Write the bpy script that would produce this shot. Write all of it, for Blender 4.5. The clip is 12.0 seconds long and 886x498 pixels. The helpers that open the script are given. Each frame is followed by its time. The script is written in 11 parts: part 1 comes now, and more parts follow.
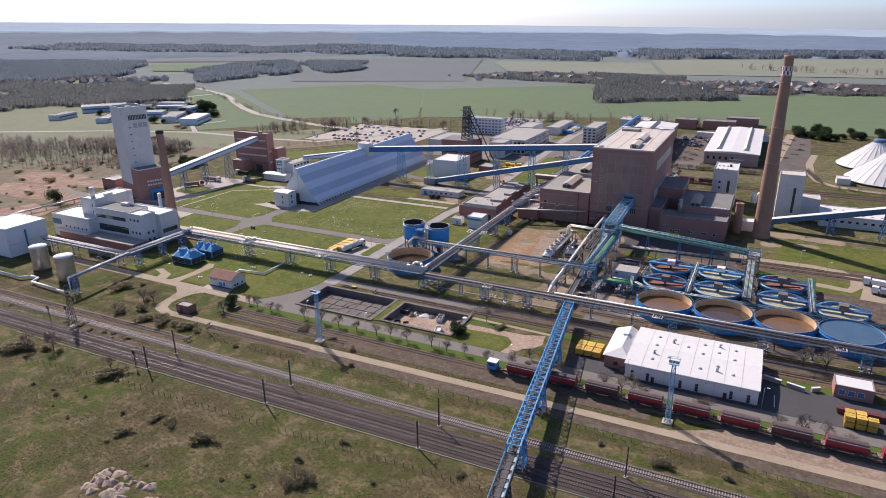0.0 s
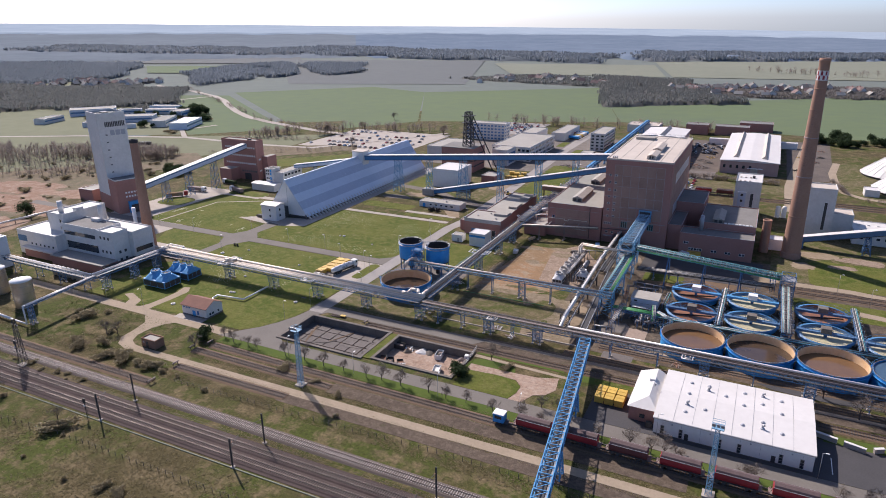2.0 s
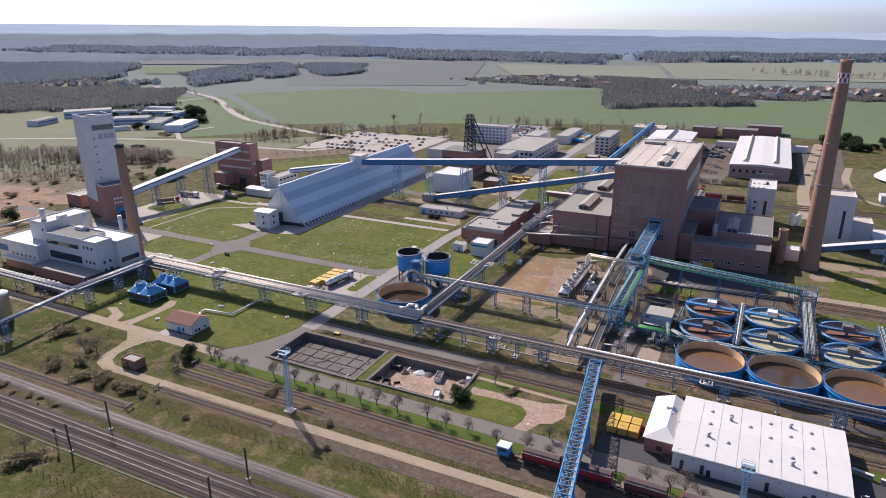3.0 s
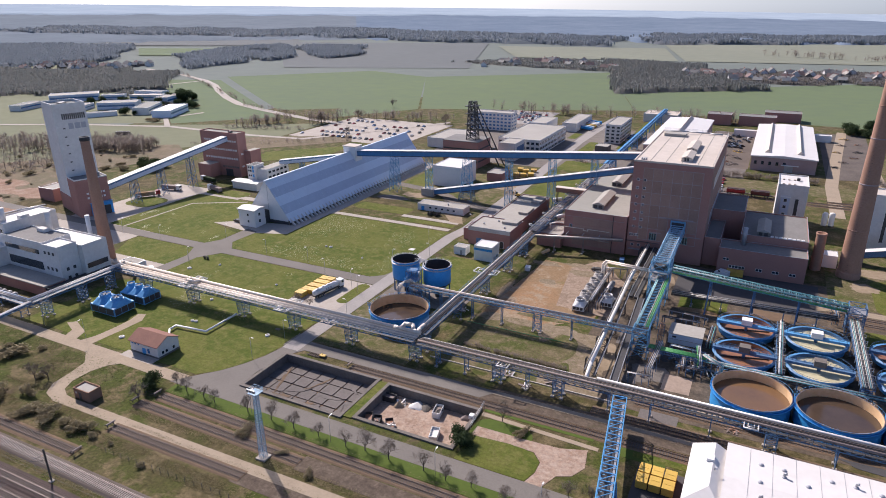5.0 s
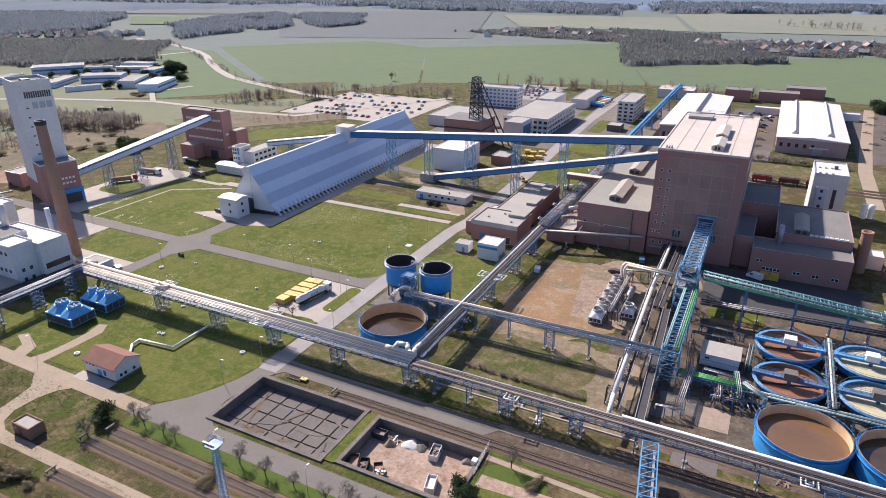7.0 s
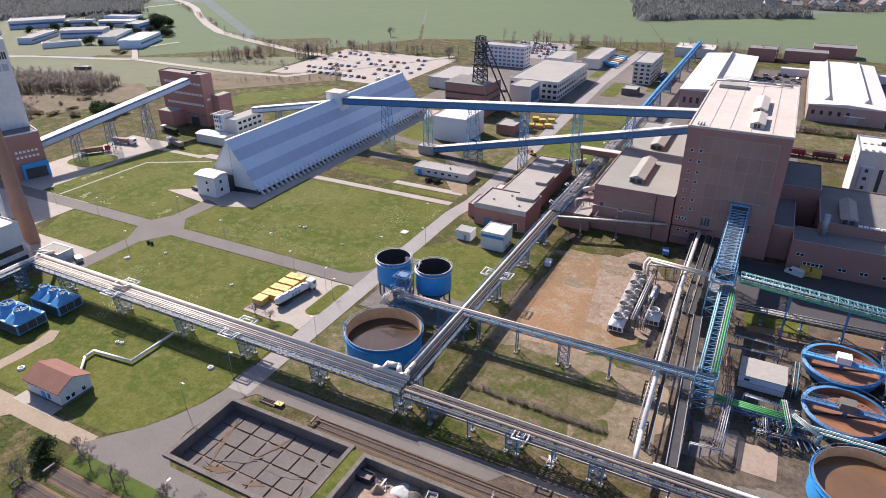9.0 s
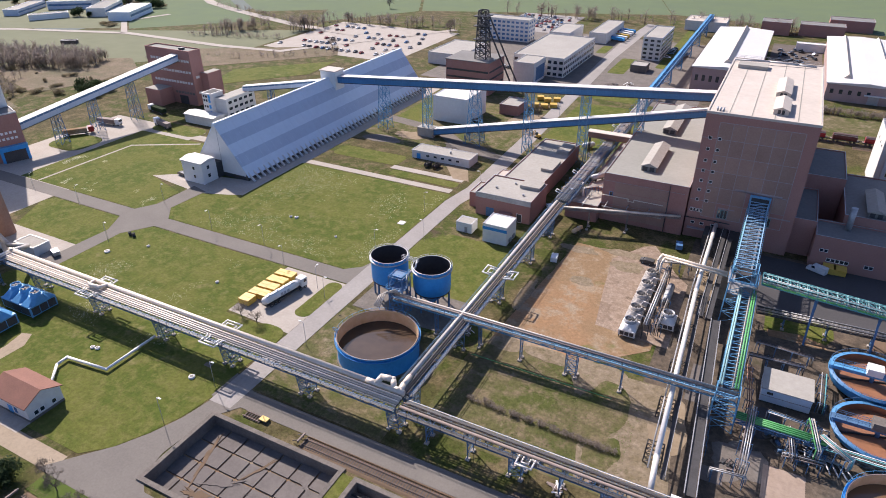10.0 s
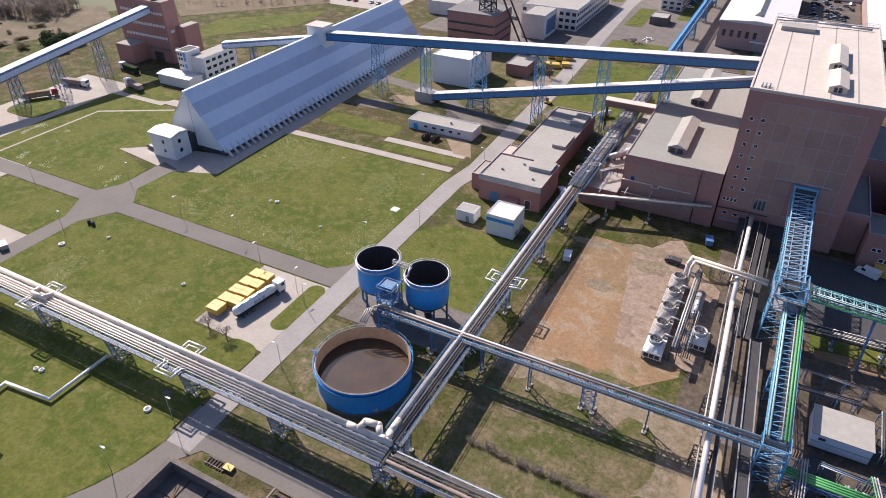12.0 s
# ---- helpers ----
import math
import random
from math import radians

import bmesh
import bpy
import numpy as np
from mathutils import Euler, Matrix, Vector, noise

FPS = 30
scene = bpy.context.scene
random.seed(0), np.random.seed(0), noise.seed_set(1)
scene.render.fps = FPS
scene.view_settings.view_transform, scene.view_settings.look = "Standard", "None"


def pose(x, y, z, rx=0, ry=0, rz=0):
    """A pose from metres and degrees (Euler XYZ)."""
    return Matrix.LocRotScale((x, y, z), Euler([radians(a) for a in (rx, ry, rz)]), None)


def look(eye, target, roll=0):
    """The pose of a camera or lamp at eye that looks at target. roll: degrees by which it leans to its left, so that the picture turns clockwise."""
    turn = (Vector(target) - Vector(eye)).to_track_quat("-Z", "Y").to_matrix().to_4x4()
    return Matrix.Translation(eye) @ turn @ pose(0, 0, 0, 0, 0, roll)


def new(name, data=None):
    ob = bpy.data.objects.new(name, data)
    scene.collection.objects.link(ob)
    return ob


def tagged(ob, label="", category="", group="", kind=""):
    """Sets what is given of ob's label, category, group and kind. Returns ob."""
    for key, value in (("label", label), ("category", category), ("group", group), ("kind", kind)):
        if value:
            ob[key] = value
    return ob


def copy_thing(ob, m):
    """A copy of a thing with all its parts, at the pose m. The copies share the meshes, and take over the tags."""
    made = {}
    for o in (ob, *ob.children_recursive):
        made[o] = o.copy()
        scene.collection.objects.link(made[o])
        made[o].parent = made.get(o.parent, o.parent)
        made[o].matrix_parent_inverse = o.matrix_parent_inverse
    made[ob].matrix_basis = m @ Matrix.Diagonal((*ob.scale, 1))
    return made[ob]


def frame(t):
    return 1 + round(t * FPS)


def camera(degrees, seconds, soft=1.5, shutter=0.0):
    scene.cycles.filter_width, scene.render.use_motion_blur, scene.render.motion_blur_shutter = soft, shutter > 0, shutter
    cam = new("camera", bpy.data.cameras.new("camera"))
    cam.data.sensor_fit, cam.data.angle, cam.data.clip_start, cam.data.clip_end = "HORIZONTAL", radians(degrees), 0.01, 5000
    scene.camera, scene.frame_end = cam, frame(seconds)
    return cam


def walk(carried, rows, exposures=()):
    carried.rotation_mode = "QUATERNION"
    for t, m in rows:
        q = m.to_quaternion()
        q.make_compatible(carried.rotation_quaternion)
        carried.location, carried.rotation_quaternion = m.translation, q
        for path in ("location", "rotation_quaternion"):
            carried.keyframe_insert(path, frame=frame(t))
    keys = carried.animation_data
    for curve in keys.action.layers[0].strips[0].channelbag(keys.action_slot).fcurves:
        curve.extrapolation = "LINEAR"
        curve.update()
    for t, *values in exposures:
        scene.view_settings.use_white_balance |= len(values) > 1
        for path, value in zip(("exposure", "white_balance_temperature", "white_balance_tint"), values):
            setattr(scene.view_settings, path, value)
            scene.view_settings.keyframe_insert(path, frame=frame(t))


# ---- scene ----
cam = camera(69.05, 12.0, 0.95)
# seconds, x, y, z, yaw, pitch, roll
ROWS = [
    (0, -1.92, 4.06, 107.2, 26.714, -19.638, -0.695),
    (0.5, -5.12, 10.8, 106.94, 26.714, -19.598, -0.679),
    (1, -8.34, 17.53, 106.64, 26.726, -19.559, -0.664),
    (1.5, -11.58, 24.25, 106.33, 26.746, -19.515, -0.65),
    (2, -14.82, 30.96, 106.03, 26.773, -19.49, -0.635),
    (2.5, -18.06, 37.65, 105.73, 26.803, -19.447, -0.619),
    (3, -21.3, 44.34, 105.45, 26.837, -19.429, -0.603),
    (5, -34.21, 71.04, 104.59, 26.99, -20.945, -0.524),
    (5.5, -37.42, 77.73, 104.44, 27.034, -21.554, -0.502),
    (6, -40.62, 84.43, 104.31, 27.081, -22.192, -0.481),
    (6.5, -43.81, 91.15, 104.2, 27.132, -22.826, -0.459),
    (7, -46.99, 97.88, 104.11, 27.188, -23.497, -0.439),
    (9, -59.6, 124.93, 103.85, 27.461, -27.475, -0.368),
    (9.5, -62.72, 131.68, 103.8, 27.542, -28.688, -0.353),
    (10, -65.82, 138.4, 103.75, 27.625, -29.91, -0.338),
    (10.5, -68.88, 145.05, 103.72, 27.71, -31.121, -0.323),
    (11, -71.92, 151.62, 103.7, 27.794, -32.336, -0.305),
    (11.5, -74.91, 158.08, 103.7, 27.874, -33.694, -0.284),
    (12, -77.85, 164.38, 103.72, 27.945, -34.884, -0.257),
]


def ahead(x, y, z, yaw, pitch):
    a, b = radians(yaw), radians(pitch)
    return (x - math.sin(a) * math.cos(b), y + math.cos(a) * math.cos(b), z + math.sin(b))


walk(cam, [(t, look((x, y, z), ahead(x, y, z, yaw, pitch), roll)) for t, x, y, z, yaw, pitch, roll in ROWS],
     [(0, 0.34, 6380, 16), (3, 0.32, 6380, 16), (5, 0.42, 6410, 16), (7, 0.63, 6420, 15), (9, 0.66, 6440, 15), (12, 0.58, 6470, 15)])

# ---- world, sun, exposure ----
SUN_EL, SUN_AZ = 40.5, 148.5  # elevation; bearing of the sun, degrees from +x towards +y
world = bpy.data.worlds.new("world")
scene.world = world
world.use_nodes = True
wt = world.node_tree
sky = wt.nodes.new("ShaderNodeTexSky")
sky.sky_type, sky.sun_disc = "NISHITA", False
sky.sun_elevation, sky.sun_rotation = radians(SUN_EL), radians(90 - SUN_AZ)
sky.dust_density, sky.air_density, sky.ozone_density = 0.9, 0.5, 4.5
wt.links.new(sky.outputs[0], wt.nodes["Background"].inputs[0])
wt.nodes["Background"].inputs[1].default_value = 0.15
sun_data = bpy.data.lights.new("sun", "SUN")
sun_data.energy, sun_data.angle, sun_data.color = 4.9, radians(0.6), (1.0, 0.93, 0.86)
sun = new("sun", sun_data)
a_, e_ = radians(SUN_AZ), radians(SUN_EL)
sun.matrix_world = look((math.cos(a_) * math.cos(e_) * 300, math.sin(a_) * math.cos(e_) * 300, math.sin(e_) * 300), (0, 0, 0))


# ---- materials ----
def mat(name, col, col2=None, rough=0.8, metal=0.0, big=0.05, fine=1.5, bump=0.3, third=None, rand=0.0, fac=0.5, spec=0.4):
    """Principled surface whose colour wanders between col and col2 at two scales (1/m)."""
    m = bpy.data.materials.new(name)
    m.use_nodes = True
    t = m.node_tree
    b = t.nodes["Principled BSDF"]
    b.inputs["Roughness"].default_value, b.inputs["Metallic"].default_value = rough, metal
    b.inputs["Specular IOR Level"].default_value = spec
    col2 = col2 or tuple(c * 0.75 for c in col)
    geo = t.nodes.new("ShaderNodeNewGeometry")

    def noise_at(scale, detail):
        n = t.nodes.new("ShaderNodeTexNoise")
        n.inputs["Scale"].default_value, n.inputs["Detail"].default_value, n.inputs["Roughness"].default_value = scale, detail, 0.62
        t.links.new(geo.outputs["Position"], n.inputs["Vector"])
        return n

    nb, nf = noise_at(big, 5), noise_at(fine, 6)
    ramp = t.nodes.new("ShaderNodeValToRGB")
    ramp.color_ramp.elements[0].position, ramp.color_ramp.elements[1].position = 0.34, 0.68
    ramp.color_ramp.elements[0].color, ramp.color_ramp.elements[1].color = (*col2, 1), (*col, 1)
    if third:
        e = ramp.color_ramp.elements.new(0.8)
        e.color = (*third, 1)
    mix = t.nodes.new("ShaderNodeMix")
    mix.inputs[0].default_value = fac
    t.links.new(nb.outputs[0], mix.inputs[2])
    t.links.new(nf.outputs[0], mix.inputs[3])
    t.links.new(mix.outputs[0], ramp.inputs[0])
    out = ramp.outputs[0]
    if rand:
        oi = t.nodes.new("ShaderNodeObjectInfo")
        hsv = t.nodes.new("ShaderNodeHueSaturation")
        mr = t.nodes.new("ShaderNodeMapRange")
        mr.inputs[3].default_value, mr.inputs[4].default_value = 1 - rand, 1 + rand
        t.links.new(oi.outputs["Random"], mr.inputs[0])
        t.links.new(mr.outputs[0], hsv.inputs["Value"])
        t.links.new(out, hsv.inputs["Color"])
        out = hsv.outputs[0]
    t.links.new(out, b.inputs["Base Color"])
    if bump:
        bu = t.nodes.new("ShaderNodeBump")
        bu.inputs["Strength"].default_value, bu.inputs["Distance"].default_value = bump, 0.12
        t.links.new(nf.outputs[0], bu.inputs["Height"])
        t.links.new(bu.outputs[0], b.inputs["Normal"])
    return m


def glass_mat(name, col=(0.03, 0.04, 0.05)):
    m = mat(name, col, rough=0.08, bump=0, spec=0.8)
    return m


VERGE = mat("verge_grass", (0.09, 0.122, 0.025), (0.066, 0.092, 0.022), 0.95, big=0.06, fine=0.8, bump=0.6, spec=0.1)


def turf(name, green, olive, straw, soil, patchy=0.035, rough=0.95, grain=0.55, sharp=1.0):
    """Grass that changes from green to straw in patches, with streaks, clumps and bare spots."""
    m = bpy.data.materials.new(name)
    m.use_nodes = True
    t = m.node_tree
    b = t.nodes["Principled BSDF"]
    b.inputs["Roughness"].default_value, b.inputs["Specular IOR Level"].default_value = rough, 0.1
    geo = t.nodes.new("ShaderNodeNewGeometry")

    def layer(scale, detail, roughness, lo, hi):
        n = t.nodes.new("ShaderNodeTexNoise")
        n.inputs["Scale"].default_value, n.inputs["Detail"].default_value, n.inputs["Roughness"].default_value = scale, detail, roughness
        t.links.new(geo.outputs["Position"], n.inputs["Vector"])
        r = t.nodes.new("ShaderNodeMapRange")
        r.inputs[1].default_value, r.inputs[2].default_value = lo, hi
        t.links.new(n.outputs[0], r.inputs[0])
        return n, r.outputs[0]

    def blend(fac, a, c, mode="MIX"):
        x = t.nodes.new("ShaderNodeMix")
        x.data_type, x.blend_type = "RGBA", mode
        t.links.new(fac, x.inputs[0])
        for sock, v in ((x.inputs[6], a), (x.inputs[7], c)):
            if isinstance(v, tuple):
                sock.default_value = (*v, 1)
            else:
                t.links.new(v, sock)
        return x.outputs[2]

    _, f1 = layer(patchy, 6, 0.6, 0.51 - 0.11 / sharp, 0.51 + 0.11 / sharp)
    _, f2 = layer(patchy * 5, 6, 0.7, 0.54 - 0.12 / sharp, 0.54 + 0.12 / sharp)
    n3, f3 = layer(1.1, 8, 0.75, 0.30, 0.70)
    _, f4 = layer(patchy * 2.2, 7, 0.65, 0.60, 0.70)
    c = blend(f1, green, olive)
    c = blend(f2, c, straw)
    c = blend(f4, c, soil)
    dark = blend(f3, (1 - grain, 1 - grain, 1 - grain), (1 + 0.6 * grain, 1 + 0.58 * grain, 1 + 0.5 * grain))
    mul = t.nodes.new("ShaderNodeMix")
    mul.data_type, mul.blend_type = "RGBA", "MULTIPLY"
    mul.inputs[0].default_value = 1.0
    t.links.new(c, mul.inputs[6])
    t.links.new(dark, mul.inputs[7])
    t.links.new(mul.outputs[2], b.inputs["Base Color"])
    bu = t.nodes.new("ShaderNodeBump")
    bu.inputs["Strength"].default_value, bu.inputs["Distance"].default_value = 0.7, 0.25
    t.links.new(n3.outputs[0], bu.inputs["Height"])
    t.links.new(bu.outputs[0], b.inputs["Normal"])
    return m


ROUGH = turf("rough_grass", (0.07, 0.082, 0.02), (0.09, 0.073, 0.034), (0.165, 0.127, 0.07), (0.092, 0.068, 0.044), 0.03, grain=0.6, sharp=1.8)
LAWN = turf("lawn", (0.08, 0.104, 0.019), (0.118, 0.125, 0.029), (0.141, 0.138, 0.04), (0.18, 0.16, 0.068), 0.06, grain=0.36, sharp=1.6)
WEEDY = turf("weedy_ground", (0.085, 0.095, 0.028), (0.125, 0.11, 0.052), (0.19, 0.148, 0.09), (0.28, 0.215, 0.155), 0.05, grain=0.45, sharp=1.5)
DRYSOIL = turf("dry_soil", (0.185, 0.145, 0.09), (0.23, 0.18, 0.122), (0.28, 0.22, 0.16), (0.12, 0.11, 0.05), 0.09, grain=0.4)
YARD = turf("dirty_yard", (0.085, 0.068, 0.053), (0.106, 0.082, 0.062), (0.17, 0.13, 0.096), (0.062, 0.06, 0.033), 0.06, grain=0.35)
BRICKDUST = turf("brick_dust", (0.30, 0.20, 0.145), (0.36, 0.255, 0.195), (0.42, 0.325, 0.26), (0.22, 0.15, 0.11), 0.12, grain=0.3)
REDDIRT = turf("red_dirt", (0.25, 0.165, 0.095), (0.30, 0.18, 0.10), (0.32, 0.245, 0.17), (0.125, 0.14, 0.045), 0.026, grain=0.3, sharp=2.2)
OLDDIRT = turf("old_dirt_lane", (0.098, 0.074, 0.058), (0.115, 0.087, 0.066), (0.155, 0.12, 0.092), (0.08, 0.072, 0.04), 0.09, grain=0.4, sharp=1.3)
BROWNDIRT = mat("brown_dirt", (0.185, 0.125, 0.085), (0.125, 0.088, 0.058), 0.95, big=0.08, fine=0.5, bump=0.6, third=(0.24, 0.19, 0.14), spec=0.1)
SPOIL = mat("pale_spoil", (0.37, 0.285, 0.225), (0.26, 0.20, 0.155), 0.95, big=0.3, fine=1.4, bump=0.7, spec=0.1)
DIRT = mat("dirt", (0.32, 0.25, 0.175), (0.21, 0.155, 0.1), 0.95, big=0.05, fine=0.4, bump=0.5, third=(0.47, 0.39, 0.29), spec=0.1)
BROWNFIELD = turf("brown_field", (0.185, 0.148, 0.098), (0.155, 0.135, 0.085), (0.225, 0.172, 0.122), (0.115, 0.12, 0.058), 0.02, grain=0.5, sharp=1.6)
REDEARTH = turf("red_earth", (0.255, 0.155, 0.108), (0.285, 0.19, 0.135), (0.34, 0.25, 0.19), (0.15, 0.125, 0.07), 0.03, grain=0.35, sharp=1.5)
SLAB = mat("dark_slab", (0.175, 0.152, 0.138), (0.12, 0.104, 0.095), 0.9, big=0.15, fine=1.2, bump=0.3, third=(0.19, 0.15, 0.115), spec=0.2)
ASPHALT = mat("asphalt", (0.195, 0.173, 0.15), (0.145, 0.128, 0.112), 0.9, big=0.08, fine=2.0, bump=0.15, spec=0.2)
DARKASPH = mat("dark_asphalt", (0.085, 0.08, 0.082), (0.06, 0.057, 0.058), 0.9, big=0.08, fine=2.0, bump=0.15, spec=0.2)
CONCRETE = mat("concrete_paving", (0.42, 0.37, 0.32), (0.33, 0.285, 0.24), 0.9, big=0.15, fine=1.2, bump=0.15, spec=0.2)
OLDCONC = mat("old_concrete", (0.21, 0.18, 0.155), (0.11, 0.095, 0.082), 0.9, big=0.2, fine=1.4, bump=0.3, spec=0.2)
BALLAST = mat("ballast", (0.10, 0.074, 0.066), (0.062, 0.047, 0.043), 0.95, big=0.1, fine=4.0, bump=0.8, spec=0.1)
BALLAST2 = mat("grey_ballast", (0.15, 0.122, 0.104), (0.10, 0.08, 0.067), 0.95, big=0.1, fine=4.0, bump=0.8, spec=0.1)
RUSTRAIL = mat("rusty_rail", (0.19, 0.14, 0.115), (0.12, 0.085, 0.07), 0.6, metal=0.3, big=0.3, fine=3.0, bump=0)
MASTBLUE = mat("pale_mast_blue", (0.19, 0.35, 0.48), (0.14, 0.27, 0.38), 0.5, big=0.3, fine=1.5, bump=0.03)
PALEBLUE = mat("pale_blue_steel", (0.34, 0.52, 0.66), (0.24, 0.40, 0.54), 0.5, big=0.3, fine=1.5, bump=0.03)
GALBLUE = mat("gallery_blue_sheet", (0.075, 0.235, 0.44), (0.055, 0.175, 0.34), 0.5, big=0.2, fine=1.2, bump=0.04)
STAINLESS = mat("brushed_stainless", (0.62, 0.58, 0.54), (0.5, 0.46, 0.42), 0.32, metal=0.92, big=0.2, fine=1.0, bump=0.02)
WHITEPIPE = mat("bright_pipe_cladding", (0.80, 0.76, 0.71), (0.62, 0.57, 0.52), 0.38, metal=0.2, big=0.3, fine=1.5, bump=0.03)
ROOFTAN = mat("grey_green_roof_felt", (0.305, 0.292, 0.255), (0.245, 0.235, 0.205), 0.9, big=0.07, fine=0.9, bump=0.12, spec=0.2)
WAGONTOP = mat("dusty_red_cover", (0.13, 0.085, 0.08), (0.085, 0.055, 0.052), 0.8, big=0.4, fine=1.5, bump=0.1)
ROADCONC = mat("grey_road_concrete", (0.335, 0.305, 0.28), (0.255, 0.23, 0.21), 0.9, big=0.12, fine=1.2, bump=0.12, spec=0.2)
SLEEPERD = mat("dark_sleeper", (0.12, 0.098, 0.085), (0.08, 0.065, 0.058), 0.9, big=0.4, fine=3.0, rand=0.2)
PATHCONC = mat("worn_path_concrete", (0.36, 0.285, 0.205), (0.27, 0.21, 0.148), 0.9, big=0.15, fine=1.2, bump=0.2, third=(0.43, 0.35, 0.26), spec=0.2)
BROWNSLAB = mat("brown_slab", (0.36, 0.275, 0.215), (0.25, 0.185, 0.14), 0.9, big=0.3, fine=1.0, bump=0.2, third=(0.40, 0.33, 0.27), rand=0.08, spec=0.2)
PALEDIRT = turf("pale_dirt", (0.235, 0.17, 0.125), (0.285, 0.21, 0.158), (0.34, 0.26, 0.20), (0.17, 0.125, 0.09), 0.1, grain=0.3, sharp=1.3)
BRIDGEBLUE = mat("pale_steel_blue", (0.155, 0.365, 0.54), (0.105, 0.26, 0.40), 0.5, big=0.3, fine=1.5, bump=0.03)
SLEEPER = mat("sleeper_concrete", (0.36, 0.32, 0.29), (0.24, 0.2, 0.18), 0.9, big=0.4, fine=3.0, rand=0.2)
RAIL = mat("rail_steel", (0.24, 0.20, 0.18), (0.14, 0.105, 0.09), 0.5, metal=0.6, big=0.1, fine=2.0, bump=0)
BRICK = mat("brick_wall", (0.41, 0.215, 0.175), (0.315, 0.157, 0.128), 0.9, big=0.09, fine=2.5, bump=0.2, third=(0.41, 0.265, 0.21), spec=0.2)
BRICKPANEL = mat("brick_panel", (0.385, 0.245, 0.19), (0.295, 0.178, 0.138), 0.9, big=0.12, fine=3.0, bump=0.2, rand=0.08, spec=0.2)
JOINTGREY = mat("pale_concrete_joint", (0.40, 0.33, 0.325), (0.29, 0.225, 0.215), 0.9, big=0.2, fine=1.5, bump=0.1, spec=0.2)
PALEGLASS = mat("glass_block", (0.52, 0.50, 0.50), (0.40, 0.37, 0.37), 0.35, big=0.3, fine=2.0, bump=0.05)
BROWNBRICK = mat("brown_brick", (0.30, 0.175, 0.115), (0.225, 0.125, 0.082), 0.9, big=0.3, fine=3.0, bump=0.2, spec=0.2)
PINKBRICK = mat("pink_brick", (0.44, 0.31, 0.28), (0.36, 0.245, 0.22), 0.9, big=0.2, fine=2.0, bump=0.1, spec=0.2)
ROOFPINK = mat("pale_roof_felt", (0.57, 0.495, 0.425), (0.465, 0.40, 0.34), 0.85, big=0.05, fine=0.6, bump=0.1, spec=0.2)
ROOFGREY = mat("grey_roof_felt", (0.40, 0.37, 0.325), (0.30, 0.275, 0.24), 0.9, big=0.07, fine=0.9, bump=0.15, third=(0.43, 0.40, 0.36), spec=0.2)
CINDER = mat("cinder_ground", (0.165, 0.135, 0.115), (0.095, 0.08, 0.07), 0.95, big=0.08, fine=0.9, bump=0.3, third=(0.25, 0.21, 0.175), spec=0.1)
DARKROOF = mat("dark_roof_felt", (0.235, 0.222, 0.208), (0.17, 0.16, 0.148), 0.9, big=0.1, fine=1.0, bump=0.15, spec=0.2)
WHITE = mat("white_cladding", (0.78, 0.76, 0.73), (0.68, 0.66, 0.63), 0.6, big=0.08, fine=0.8, bump=0.05)
WHITEROOF = mat("white_sheet_roof", (0.65, 0.615, 0.58), (0.58, 0.545, 0.51), 0.6, big=0.06, fine=0.5, bump=0.05)
RENDERW = mat("white_render", (0.70, 0.67, 0.63), (0.56, 0.53, 0.49), 0.85, big=0.1, fine=0.7, bump=0.1)
CLADLIGHT = mat("pale_blue_sheet", (0.68, 0.735, 0.80), (0.61, 0.665, 0.735), 0.42, big=0.05, fine=0.4, bump=0.05)
CLADDARK = mat("slate_blue_sheet", (0.49, 0.545, 0.63), (0.435, 0.485, 0.565), 0.42, big=0.05, fine=0.4, bump=0.05)
BLUE = mat("blue_paint", (0.038, 0.30, 0.64), (0.026, 0.225, 0.52), 0.5, big=0.15, fine=1.2, bump=0.05)
LBLUE = mat("light_blue_paint", (0.115, 0.35, 0.60), (0.08, 0.255, 0.46), 0.5, big=0.2, fine=1.5, bump=0.05)
BLUEGREY = mat("weathered_blue_steel", (0.10, 0.20, 0.34), (0.06, 0.12, 0.21), 0.55, big=0.25, fine=1.5, bump=0.05)
STEEL = mat("galvanised_steel", (0.46, 0.46, 0.47), (0.33, 0.32, 0.32), 0.5, metal=0.5, big=0.3, fine=2.0, bump=0.05)
DARKSTEEL = mat("dark_steel", (0.085, 0.08, 0.08), (0.05, 0.046, 0.045), 0.6, metal=0.3, big=0.3, fine=2.0, bump=0.1)
PIPE = mat("pipe_cladding", (0.54, 0.49, 0.44), (0.32, 0.285, 0.25), 0.5, metal=0.2, big=0.3, fine=1.5, bump=0.04)
PIPEBEIGE = mat("beige_pipe_cladding", (0.74, 0.64, 0.53), (0.58, 0.48, 0.38), 0.5, metal=0.2, big=0.3, fine=1.5, bump=0.04)
GREEN = mat("green_paint", (0.12, 0.40, 0.13), (0.085, 0.29, 0.10), 0.5, big=0.3, fine=1.5, bump=0.03)
PALETEAL = mat("pale_teal_cladding", (0.36, 0.55, 0.53), (0.25, 0.42, 0.41), 0.5, big=0.3, fine=1.5, bump=0.03)
TEAL = mat("teal_paint", (0.13, 0.38, 0.39), (0.085, 0.27, 0.29), 0.55, big=0.3, fine=1.5, bump=0.03)
YELLOW = mat("yellow_paint", (0.66, 0.43, 0.08), (0.52, 0.32, 0.06), 0.55, big=0.3, fine=1.5, bump=0.05, rand=0.12)
